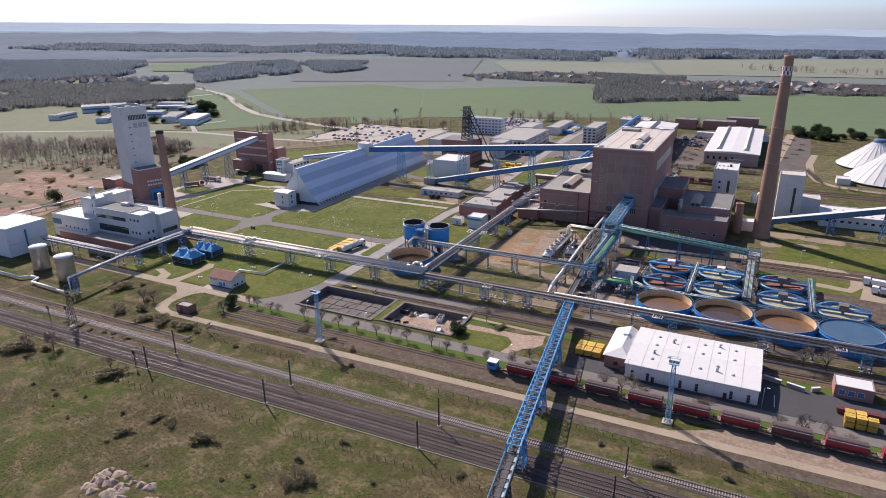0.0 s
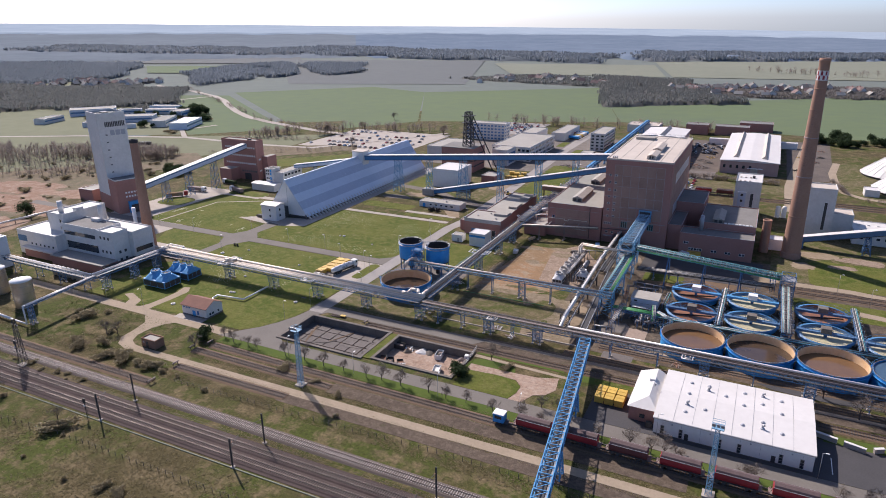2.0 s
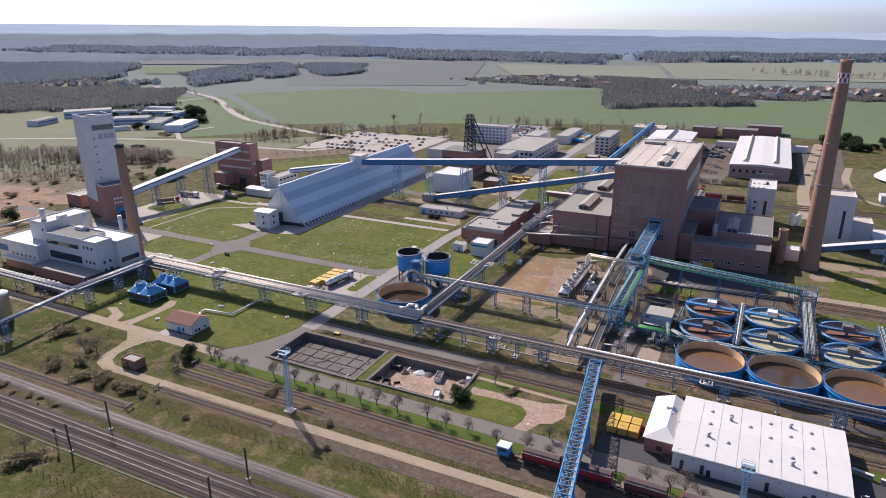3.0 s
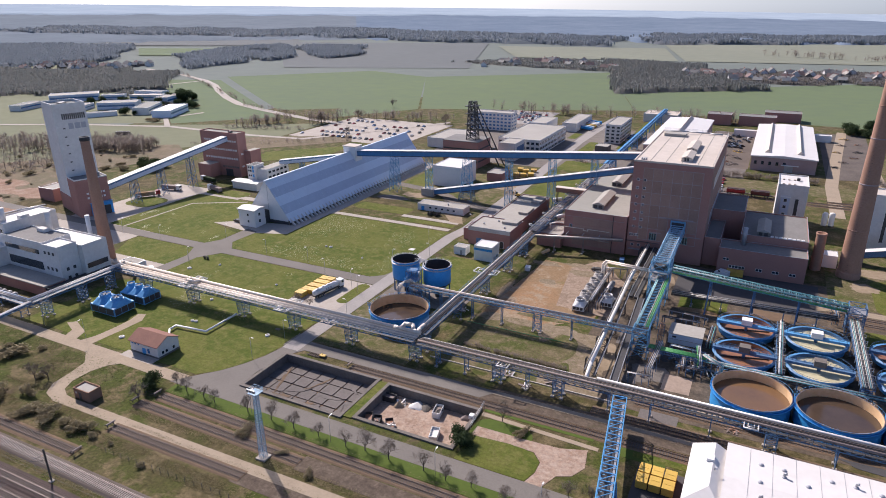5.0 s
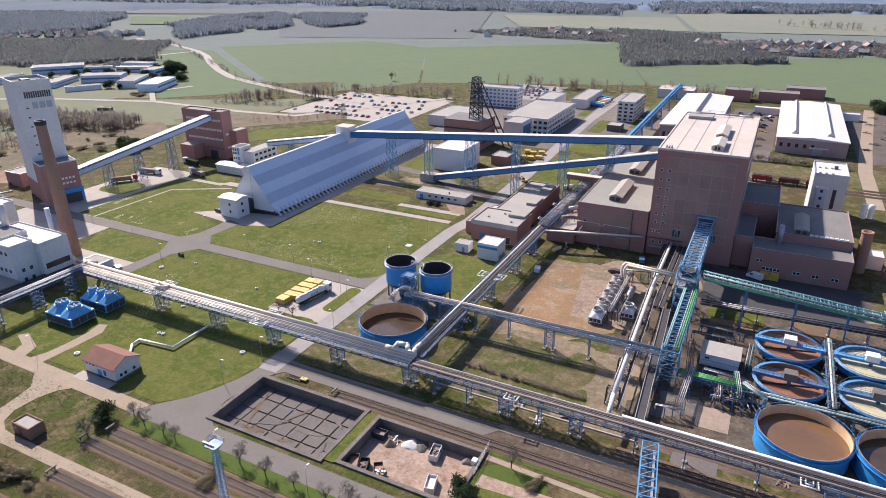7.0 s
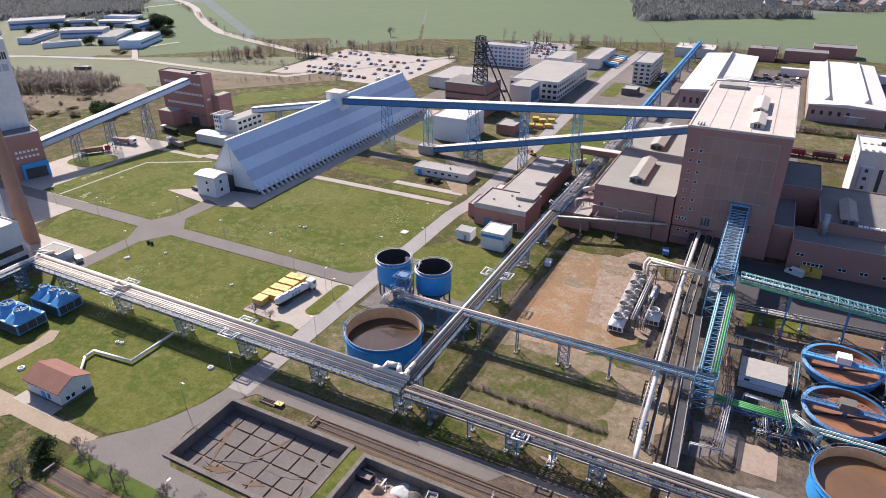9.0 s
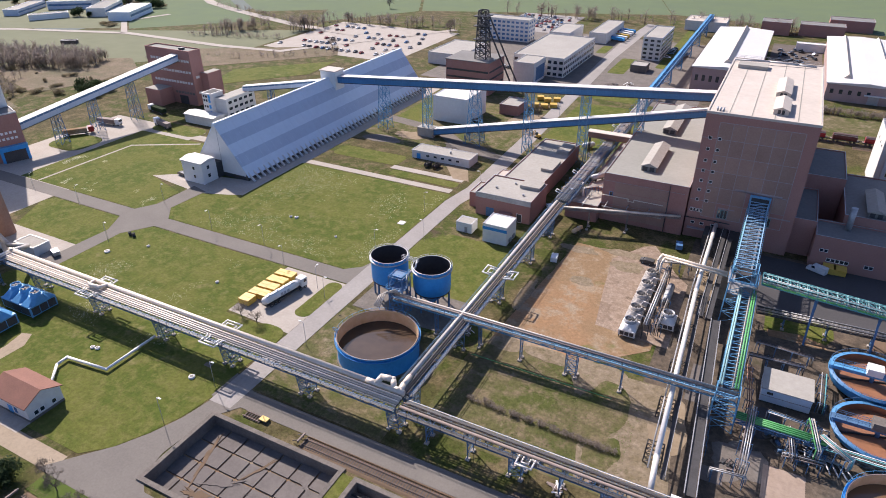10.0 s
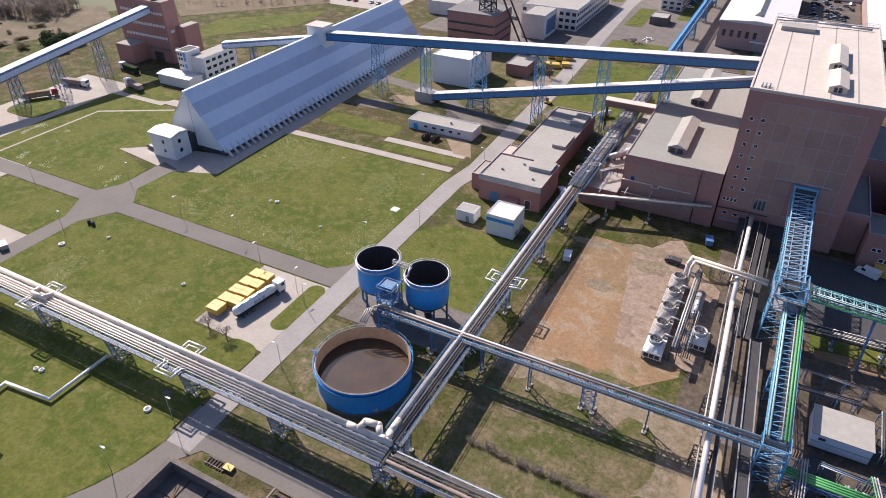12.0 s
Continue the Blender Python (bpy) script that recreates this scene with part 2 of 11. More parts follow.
RED = mat("red_wagon_paint", (0.36, 0.03, 0.042), (0.23, 0.024, 0.03), 0.5, big=0.3, fine=1.0, bump=0.05)
DARKRED = mat("faded_wagon_paint", (0.16, 0.05, 0.05), (0.10, 0.035, 0.035), 0.6, big=0.3, fine=1.0, bump=0.05)
GREYDUST = mat("dusty_cover", (0.27, 0.21, 0.185), (0.18, 0.135, 0.115), 0.8, big=0.4, fine=1.5, bump=0.1)
CHIMBRICK = mat("chimney_brick", (0.40, 0.235, 0.165), (0.29, 0.165, 0.115), 0.9, big=0.12, fine=1.6, bump=0.2, spec=0.2)
RUSTIN = mat("stained_tank_lining", (0.77, 0.54, 0.32), (0.62, 0.38, 0.19), 0.8, big=0.3, fine=0.8, bump=0.1, third=(0.80, 0.66, 0.46))
DARKIN = mat("dark_silo_lining", (0.06, 0.05, 0.05), (0.035, 0.03, 0.03), 0.7, big=0.3, fine=1.0)
BROWNWATER = mat("brown_liquor", (0.085, 0.056, 0.036), (0.05, 0.035, 0.026), 0.07, big=0.06, fine=0.12, bump=0, spec=0.5)
AMBERWATER = mat("amber_liquor", (0.20, 0.11, 0.05), (0.13, 0.075, 0.042), 0.12, big=0.06, fine=0.12, bump=0, spec=0.5)
CREAMWATER = mat("cream_slurry", (0.55, 0.50, 0.33), (0.42, 0.36, 0.22), 0.35, big=0.15, fine=0.5, bump=0)
RUSTWATER = mat("rust_slurry", (0.32, 0.15, 0.08), (0.2, 0.09, 0.05), 0.35, big=0.15, fine=0.5, bump=0)
BLUEWATER = mat("blue_grey_liquor", (0.07, 0.12, 0.17), (0.05, 0.09, 0.13), 0.08, big=0.1, fine=0.3, bump=0, spec=0.5)
# Village tiles greyed in base colour to imitate distance haze.
HAZETILE = mat("hazed_roof_tiles", (0.21, 0.135, 0.115), (0.16, 0.11, 0.10), 0.85, big=0.3, fine=3.0, bump=0.2)
TILE = mat("red_roof_tiles", (0.26, 0.118, 0.08), (0.185, 0.085, 0.06), 0.85, big=0.3, fine=3.0, bump=0.3)
GLASS = glass_mat("window_glass")
BLUEGLASS = glass_mat("blue_panel_glass", (0.06, 0.16, 0.34))
RUBBER = mat("rubber", (0.03, 0.03, 0.03), rough=0.9, bump=0)
BARK = mat("bark", (0.13, 0.10, 0.085), (0.085, 0.065, 0.055), 0.95, big=1.0, fine=6.0, bump=0.3)
TWIG = mat("twigs", (0.21, 0.165, 0.13), (0.15, 0.118, 0.092), 0.95, big=0.5, fine=4.0, bump=0)


def leafy(m, share=0.45):
    """Lets light through thin blades and leaves."""
    t = m.node_tree
    b, out = t.nodes["Principled BSDF"], t.nodes["Material Output"]
    tr, mx = t.nodes.new("ShaderNodeBsdfTranslucent"), t.nodes.new("ShaderNodeMixShader")
    mx.inputs[0].default_value = share
    t.links.new(b.inputs["Base Color"].links[0].from_socket, tr.inputs["Color"])
    t.links.new(b.outputs[0], mx.inputs[1])
    t.links.new(tr.outputs[0], mx.inputs[2])
    t.links.new(mx.outputs[0], out.inputs["Surface"])
    return m


LEAF = mat("evergreen_leaf", (0.055, 0.08, 0.034), (0.032, 0.05, 0.022), 0.9, big=0.3, fine=2.0, bump=0, spec=0.2)
SHRUB = mat("shrub_leaf", (0.33, 0.28, 0.19), (0.22, 0.19, 0.12), 0.9, big=0.5, fine=3.0, bump=0, spec=0.1)
leafy(LEAF)
leafy(SHRUB, 0.7)
FIELD = mat("crop_field", (0.136, 0.172, 0.083), (0.113, 0.143, 0.086), 0.95, big=0.004, fine=0.05, bump=0.2, spec=0.1)
# The next four are lifted and blued to imitate haze over the land.
OPENLAND = mat("open_land", (0.165, 0.182, 0.158), (0.138, 0.157, 0.14), 0.95, big=0.005, fine=0.04, bump=0.2, third=(0.18, 0.165, 0.115), spec=0.1)
# The fallow tone also takes in cloud shade over these fields.
FIELD2 = mat("hazed_fallow_field", (0.15, 0.156, 0.15), (0.128, 0.136, 0.132), 0.95, big=0.004, fine=0.05, bump=0.2, spec=0.1)
FIELD3 = mat("pale_field", (0.225, 0.23, 0.172), (0.185, 0.192, 0.145), 0.95, big=0.004, fine=0.05, bump=0.2, spec=0.1)
MEADOW = mat("meadow", (0.20, 0.20, 0.125), (0.155, 0.162, 0.098), 0.95, big=0.006, fine=0.06, bump=0.3, third=(0.17, 0.14, 0.075), spec=0.1)
SIGNGREY = mat("grey_sign_paint", (0.42, 0.42, 0.44), rough=0.6, bump=0)
BLACKROOF = mat("black_bitumen", (0.05, 0.05, 0.05), (0.035, 0.035, 0.035), 0.8, bump=0.1)


# ---- mesh tools ----
class Mesh:
    """Collects corners and faces in world metres."""

    def __init__(self):
        self.v, self.f, self.s = [], [], []

    def add(self, verts, faces, smooth=False):
        n = len(self.v)
        self.v += [tuple(p) for p in verts]
        self.f += [tuple(n + i for i in q) for q in faces]
        self.s += [smooth] * len(faces)
        return self

    def box(self, x0, y0, z0, x1, y1, z1):
        p = [(x, y, z) for z in (z0, z1) for x, y in ((x0, y0), (x1, y0), (x1, y1), (x0, y1))]
        return self.add(p, [(3, 2, 1, 0), (4, 5, 6, 7), (0, 1, 5, 4), (1, 2, 6, 5), (2, 3, 7, 6), (3, 0, 4, 7)])

    def prism(self, pts, z0, z1):
        n = len(pts)
        p = [(x, y, z0) for x, y in pts] + [(x, y, z1) for x, y in pts]
        return self.add(p, [tuple(range(n - 1, -1, -1)), tuple(range(n, 2 * n))] + [(i, (i + 1) % n, n + (i + 1) % n, n + i) for i in range(n)])

    def extrude_y(self, pts, y0, y1):
        """A profile of (x, z) swept along y."""
        n = len(pts)
        p = [(x, y0, z) for x, z in pts] + [(x, y1, z) for x, z in pts]
        return self.add(p, [tuple(range(n)), tuple(range(2 * n - 1, n - 1, -1))] + [(i, n + i, n + (i + 1) % n, (i + 1) % n) for i in range(n)])

    def extrude_x(self, pts, x0, x1):
        """A profile of (y, z) swept along x."""
        n = len(pts)
        p = [(x0, y, z) for y, z in pts] + [(x1, y, z) for y, z in pts]
        return self.add(p, [tuple(range(n - 1, -1, -1)), tuple(range(n, 2 * n))] + [(i, (i + 1) % n, n + (i + 1) % n, n + i) for i in range(n)])

    def tube(self, p, q, r, n=8, r2=None, caps=True):
        p, q = Vector(p), Vector(q)
        r2 = r if r2 is None else r2
        d = (q - p).normalized()
        a = d.orthogonal().normalized() if abs(d.z) < 0.99 else Vector((1, 0, 0))
        b = d.cross(a)
        ring = [(math.cos(2 * math.pi * i / n), math.sin(2 * math.pi * i / n)) for i in range(n)]
        v = [p + (a * c + b * s) * r for c, s in ring] + [q + (a * c + b * s) * r2 for c, s in ring]
        self.add(v, [(i, (i + 1) % n, n + (i + 1) % n, n + i) for i in range(n)], True)
        if caps:
            k = len(self.v) - 2 * n
            self.f += [tuple(k + i for i in range(n - 1, -1, -1)), tuple(k + n + i for i in range(n))]
            self.s += [False, False]
        return self

    def path(self, pts, r, n=8):
        """A pipe through several corners with small ball-like elbows."""
        for p, q in zip(pts, pts[1:]):
            self.tube(p, q, r, n)
        for p in pts[1:-1]:
            self.ball(p, r * 1.06, n, 4)
        return self

    def ball(self, c, r, n=8, m=5):
        v = [(c[0], c[1], c[2] - r)]
        for j in range(1, m):
            t = math.pi * j / m
            v += [(c[0] + r * math.sin(t) * math.cos(2 * math.pi * i / n), c[1] + r * math.sin(t) * math.sin(2 * math.pi * i / n), c[2] - r * math.cos(t)) for i in range(n)]
        v.append((c[0], c[1], c[2] + r))
        f = [(0, 1 + (i + 1) % n, 1 + i) for i in range(n)]
        for j in range(m - 2):
            k = 1 + j * n
            f += [(k + i, k + (i + 1) % n, k + n + (i + 1) % n, k + n + i) for i in range(n)]
        k = 1 + (m - 2) * n
        f += [(k + i, k + (i + 1) % n, len(v) - 1) for i in range(n)]
        return self.add(v, f, True)

    def lathe(self, x, y, prof, n=32, smooth=True):
        """A profile of (radius, z) turned about the upright line at x, y."""
        m = len(prof)
        v = [(x + r * math.cos(2 * math.pi * i / n), y + r * math.sin(2 * math.pi * i / n), z) for r, z in prof for i in range(n)]
        return self.add(v, [(j * n + i, j * n + (i + 1) % n, (j + 1) * n + (i + 1) % n, (j + 1) * n + i) for j in range(m - 1) for i in range(n)], smooth)

    def disc(self, x, y, z, r, n=32):
        return self.add([(x + r * math.cos(2 * math.pi * i / n), y + r * math.sin(2 * math.pi * i / n), z) for i in range(n)], [tuple(range(n))])

    def beam(self, p, q, w=0.2, h=None):
        p, q = Vector(p), Vector(q)
        h = h or w
        d = (q - p).normalized()
        side = d.cross(Vector((0, 0, 1)))
        side = side.normalized() if side.length > 1e-3 else Vector((1, 0, 0))
        up = side.cross(d)
        c = [side * (i * w / 2) + up * (j * h / 2) for i, j in ((-1, -1), (1, -1), (1, 1), (-1, 1))]
        return self.add([p + k for k in c] + [q + k for k in c], [(3, 2, 1, 0), (4, 5, 6, 7), (0, 1, 5, 4), (1, 2, 6, 5), (2, 3, 7, 6), (3, 0, 4, 7)])

    def truss(self, p, q, width, height, bay, w=0.2, top=True):
        """A lattice box girder from p to q, which lie on the middle of its underside."""
        p, q = Vector(p), Vector(q)
        d = q - p
        n = max(1, round(d.length / bay))
        side = d.cross(Vector((0, 0, 1))).normalized() * (width / 2)
        up = Vector((0, 0, height))
        for s in (-1, 1):
            self.beam(p + side * s, q + side * s, w)
            self.beam(p + side * s + up, q + side * s + up, w)
        for i in range(n + 1):
            a = p + d * (i / n)
            for s in (-1, 1):
                self.beam(a + side * s, a + side * s + up, w * 0.8)
            self.beam(a - side, a + side, w * 0.8)
            if top:
                self.beam(a - side + up, a + side + up, w * 0.8)
            if i < n:
                b = p + d * ((i + 1) / n)
                for s in (-1, 1):
                    u, l = (up, up * 0) if i % 2 else (up * 0, up)
                    self.beam(a + side * s + u, b + side * s + l, w * 0.7)
                if top:
                    self.beam(a - side + up, b + side + up, w * 0.6)
                self.beam(a - side, b + side, w * 0.6)
        return self

    def trestle(self, x, y, z, wx, wy, tx=None, ty=None, bays=3, w=0.25, z0=0.0):
        """A four-legged lattice tower; wx, wy: its foot; tx, ty: its head."""
        tx, ty = tx or wx, ty or wy

        def corner(k, t):
            sx, sy = ((-1, -1), (1, -1), (1, 1), (-1, 1))[k % 4]
            return Vector((x + sx * (wx + (tx - wx) * t) / 2, y + sy * (wy + (ty - wy) * t) / 2, z0 + (z - z0) * t))

        for k in range(4):
            self.beam(corner(k, 0), corner(k, 1), w)
            for i in range(bays):
                a, b = i / bays, (i + 1) / bays
                self.beam(corner(k, b), corner(k + 1, b), w * 0.7)
                self.beam(corner(k, a), corner(k + 1, b), w * 0.55)
                self.beam(corner(k + 1, a), corner(k, b), w * 0.55)
        return self

    def bent(self, x, y, z, width, top, along_x, w=0.16):
        """A plane two-legged frame across a rack; width: at its foot; top: at its head; along_x: the rack runs along x."""
        def at(s, t):
            o = s * (width + (top - width) * t) / 2
            return Vector((x, y + o, z * t)) if along_x else Vector((x + o, y, z * t))

        for s in (-1, 1):
            self.beam(at(s, 0), at(s, 1), w * 1.25)
        for t in (0.34, 0.67, 0.98):
            self.beam(at(-1, t), at(1, t), w * 0.8)
        for a, b in ((0.02, 0.34), (0.34, 0.67), (0.67, 0.98)):
            self.beam(at(-1, a), at(1, b), w * 0.55)
            self.beam(at(1, a), at(-1, b), w * 0.55)
        return self

    def rail(self, p, q, h=1.1, step=2.0, w=0.07):
        """A handrail of posts and two bars along p to q."""
        p, q = Vector(p), Vector(q)
        n = max(1, round((q - p).length / step))
        for k in (0.55, 1.0):
            self.beam(p + Vector((0, 0, h * k)), q + Vector((0, 0, h * k)), w)
        for i in range(n + 1):
            a = p + (q - p) * (i / n)
            self.beam(a, a + Vector((0, 0, h)), w)
        return self


def mesh_of(name, g, material, off=(0, 0, 0)):
    d = bpy.data.meshes.new(name)
    d.from_pydata([(x - off[0], y - off[1], z - off[2]) for x, y, z in g.v], [], g.f)
    d.polygons.foreach_set("use_smooth", g.s)
    d.materials.append(material)
    d.update()
    return d


def thing(name, x, y, z=0.0, label="", category="", group="", kind=""):
    ob = new(name)
    ob.empty_display_size = 0.5
    ob.matrix_world = pose(x, y, z)
    return tagged(ob, label, category, group, kind)


BASE = {}


def part(name, g, material, parent, label=""):
    """Links the collected mesh, given in world metres, as one object under a thing or a part."""
    off = BASE.get(parent.name) or tuple(parent.matrix_basis.translation)
    ob = new(name, mesh_of(name, g, material, off))
    ob.parent = parent
    BASE[ob.name] = off
    return tagged(ob, label)


def solo(name, g, material, label="", category="", kind="", group="", at=(0, 0, 0)):
    """A thing or a piece of the setting that is one mesh."""
    ob = new(name, mesh_of(name, g, material, at))
    ob.matrix_world = pose(*at)
    return tagged(ob, label, category, group, kind)


def B(*a):
    return Mesh().box(*a)


# ---- ground ----
def rise(x, y):
    """Height of the land: level round the works, rising slowly to the horizon."""
    dx, dy = x + 20, y - 40
    d = math.hypot(dx, dy)
    if d < 1000:
        return 0.0
    az = min(62.0, max(-10.0, math.degrees(math.atan2(-dx, dy)))) if dy > 0 else (62.0 if dx < 0 else -10.0)
    far = 106 + 4700 * math.tan(radians(-1.1 + 0.0191 * (az + 3.6)))
    k = (d - 1000) / 3700
    return far * k ** 1.35 + 2.5 * k * noise.noise((x / 500, y / 500, 0.3))


PITS = [(-160.6, 189.2, -126.4, 208.8), (-122.0, 190.6, -93.4, 208.0)]


def ground():
    def breaks(lo, hi, extra):
        c = set(extra)
        p, step = -100.0, 30.0
        while p > lo:
            c.add(round(p, 1))
            p -= step
            step = min(110, step * 1.07)
        p, step = -70.0, 30.0
        while p < hi:
            c.add(round(p, 1))
            p += step
            step = min(110, step * 1.07)
        return sorted(c)

    xs = breaks(-4800, 4800, [v for p in PITS for v in (p[0], p[2])])
    ys = breaks(-4800, 4800, [v for p in PITS for v in (p[1], p[3])])
    g, far = Mesh(), Mesh()
    n = len(ys)
    g.v = [(x, y, rise(x, y)) for x in xs for y in ys]
    far.v = g.v
    for i in range(len(xs) - 1):
        for j in range(n - 1):
            cx, cy = (xs[i] + xs[i + 1]) / 2, (ys[j] + ys[j + 1]) / 2
            if math.hypot(cx + 30, cy - 60) > 4680 or any(p[0] < cx < p[2] and p[1] < cy < p[3] for p in PITS):
                continue
            h = far if math.hypot(cx + 30, cy - 200) > 640 else g
            h.f.append((i * n + j, (i + 1) * n + j, (i + 1) * n + j + 1, i * n + j + 1))
            h.s.append(True)
    solo("open_land", far, OPENLAND, "dull green open farmland beyond the works", "ground", "structure")
    return solo("ground", g, ROUGH, "rough olive-brown grassland round the works", "ground", "structure")


ground()


def sheet(name, pts, material, z=0.04, label="", category="ground", holes=()):
    return solo(name, Mesh().prism(pts, -0.3, z), material, label, category, "structure")


def rect(x0, y0, x1, y1, r=0.0, n=5):
    """Corners of a rectangle, rounded by r."""
    if not r:
        return [(x0, y0), (x1, y0), (x1, y1), (x0, y1)]
    out = []
    for cx, cy, a in ((x1 - r, y0 + r, -90), (x1 - r, y1 - r, 0), (x0 + r, y1 - r, 90), (x0 + r, y0 + r, 180)):
        out += [(cx + r * math.cos(radians(a + 90 * i / n)), cy + r * math.sin(radians(a + 90 * i / n))) for i in range(n + 1)]
    return out


# lawns
LAWN_LABEL = "mown green lawn with paler worn patches"
for k, p in enumerate([
    [(-262, 187.5), (-178, 187.5), (-173, 192), (-169.4, 198.6), (-166.8, 205), (-165.2, 214.2), (-262, 214.2)],
    [(-262, 214.2), (-166, 214.2), (-166, 237), (-170, 240), (-176, 240), (-187, 240), (-187, 266.4), (-246, 266.4), (-252, 258), (-252, 232), (-262, 226)],
    [(-247, 273.6), (-170, 273.6), (-165.6, 278), (-165.6, 336), (-236, 336), (-236, 300), (-251, 294), (-252, 279)],
    [(-330, 273.6), (-262, 273.6), (-259, 277), (-260, 291), (-282, 298), (-272, 305), (-282, 334), (-330, 334)],
    [(-300, 262), (-290, 245), (-258, 243), (-258, 262), (-262, 266.4), (-298, 266.4)],
    rect(-198, 342, -167, 347, 2), rect(-232, 351, -199, 362, 3),
    [(-158.6, 274), (-158.6, 300), (-152, 308), (-126, 308), (-125.5, 274)],
    rect(-330, 337, -300, 348, 5), rect(-355, 300, -334, 318, 6),
]):
    sheet("lawn", p, LAWN, 0.05 + 0.002 * k, LAWN_LABEL, "lawn")
sheet("lawn", rect(-158.6, 219.5, -123.5, 257), WEEDY, 0.05, "thin patchy grass and bare soil round the settling tank", "lawn")
sheet("lawn", rect(-170.2, 247.5, -165.2, 266, 2.2), LAWN, 0.12, "kerbed grass island beside the concrete yard", "lawn")
sheet("lawn", rect(-176, 230, -165.5, 241, 4), LAWN, 0.11, "rounded grass corner beside the concrete yard", "lawn")
for p in (rect(-179, 176.8, -58, 181.2), rect(-44, 177.0, 60, 181), rect(-92, 195, -76, 206, 4), rect(-92, 208.5, -62, 211), rect(-58, 206, -44, 212), rect(10, 204, 34, 208)):
    sheet("verge", p, VERGE, 0.06, "bright green grass verge beside the road", "lawn")
# fields and yards
sheet("red_dirt_yard", [(-117, 262), (-112, 322), (-88, 321), (-79, 316), (-79, 276), (-92, 264)], REDDIRT, 0.05, "bare reddish dirt yard with sparse grass", "dirt yard")
sheet("dirt_strip", [(-96, 262.5), (-70.5, 264), (-66, 228), (-84, 228), (-88, 246)], DRYSOIL, 0.046, "pale trampled dirt beside the thick pipe", "dirt")
sheet("dirt_strip", [(-94.4, 280.6), (-97.1, 299), (-99.3, 317), (-92, 329), (-88.7, 331), (-79.5, 316), (-75.6, 311.5), (-75.2, 278.6)], PALEDIRT, 0.07, "broken pale concrete apron under the coolers", "pavement")
sheet("works_yard", rect(-78, 226.8, 52, 342), YARD, 0.03, "dirty grey concrete yard between tanks and pipe racks", "yard")
sheet("weedy_yard", rect(-119.5, 226.8, -78, 262), WEEDY, 0.03, "bare ground with patchy weeds under the pipe bridges", "yard")
# Dark asphalt colour deepens the shade that the mill throws here.
sheet("loading_yard", rect(-58, 309, -8, 340.2), DARKASPH, 0.064, "asphalt before the brick halls, darkened for the mill's shade", "pavement")
sheet("lawn", rect(-5, 324, 120, 388, 6), WEEDY, 0.052, "patchy grass round the chimney", "lawn")
sheet("lawn", rect(2, 290, 44, 306, 5), LAWN, 0.07, "dull grass plot beside the tanks", "lawn")
sheet("lawn", rect(10, 322, 90, 356, 5), LAWN, 0.08, "grass plot by the chimney", "lawn")
sheet("lawn", [(-54.2, 298.4), (-40, 298), (-37.8, 302), (-38, 308.8), (-54.4, 308.8)], LAWN, 0.07, "small grass plot under the pipe bridge", "lawn")
sheet("dirt_strip", [(-53, 296.4), (-39.4, 296.6), (-40, 298.6), (-46, 300.4), (-53.6, 299.2)], REDDIRT, 0.076, "reddish bare dirt at the edge of the grass plot", "dirt")
sheet("dirt_strip", [(-29.4, 300.2), (-18, 300.4), (-17, 308.8), (-29.6, 308.8)], BROWNDIRT, 0.07, "brown bare dirt under the blue-green bridge", "dirt")
sheet("shed_yard", [(-282, 298), (-253, 294), (-235, 300), (-235, 460), (-243, 460), (-243, 312), (-272, 306)], CONCRETE, 0.04, "pale dusty concrete apron round the storage shed", "pavement")
sheet("brown_field", [(-700, 180), (-420, 180), (-405, 240), (-420, 330), (-700, 420)], BROWNFIELD, 0.03, "bare brown field", "field")
sheet("plant_yard", rect(-235, 372, -84, 470), WEEDY, 0.025, "dusty yard under the conveyor bridges", "yard")
sheet("lawn", rect(-232, 398, -216, 470, 3), LAWN, 0.05, "dull grass strip between the works roads", "lawn")
sheet("lawn", rect(-156, 405, -116, 470, 3), LAWN, 0.05, "grass plot between the works roads", "lawn")
sheet("lawn", rect(-158, 480, -126, 508, 3), LAWN, 0.05, "grass plot between the works roads", "lawn")
sheet("plant_yard", rect(-360, 250, -300, 345), CONCRETE, 0.025, "pale concrete yard at the shaft tower", "yard")
sheet("scrap_yard", rect(-90, 455, -44, 540), OLDCONC, 0.04, "grey yard full of scrap", "yard")
sheet("lawn", rect(-181, 584, -174, 608, 2), LAWN, 0.058, "grass plot beside the works road", "lawn")
sheet("lawn", rect(-136, 560, -126, 690, 2), LAWN, 0.052, "grass strip beside the far conveyor", "lawn")
sheet("works_yard", rect(-112, 470, -92, 690), YARD, 0.028, "grey yard under the long conveyor", "yard")
sheet("lawn", rect(-160, 536, -150, 577, 2), LAWN, 0.055, "grass strip beside the works road", "lawn")
sheet("works_yard", rect(-260, 480, -100, 640), OLDCONC, 0.03, "grey paved ground between the offices", "yard")
sheet("storage_yard", [(2, 524), (28, 530), (33, 600), (36, 690), (2, 690)], CINDER, 0.03, "dusty grey-brown storage yard behind the halls", "yard")
sheet("lawn", [(30, 500), (44, 488), (110, 478), (110, 600), (36, 600)], WEEDY, 0.034, "dull dry grass round the domes", "lawn")
sheet("lawn", [(-80, 478), (26, 478), (26, 505), (-80, 505)], WEEDY, 0.05, "dull grass strip before the halls", "lawn")
sheet("scrap_yard", rect(-74, 532, -43, 668), CINDER, 0.044, "dusty grey-brown yard full of scrap", "yard")
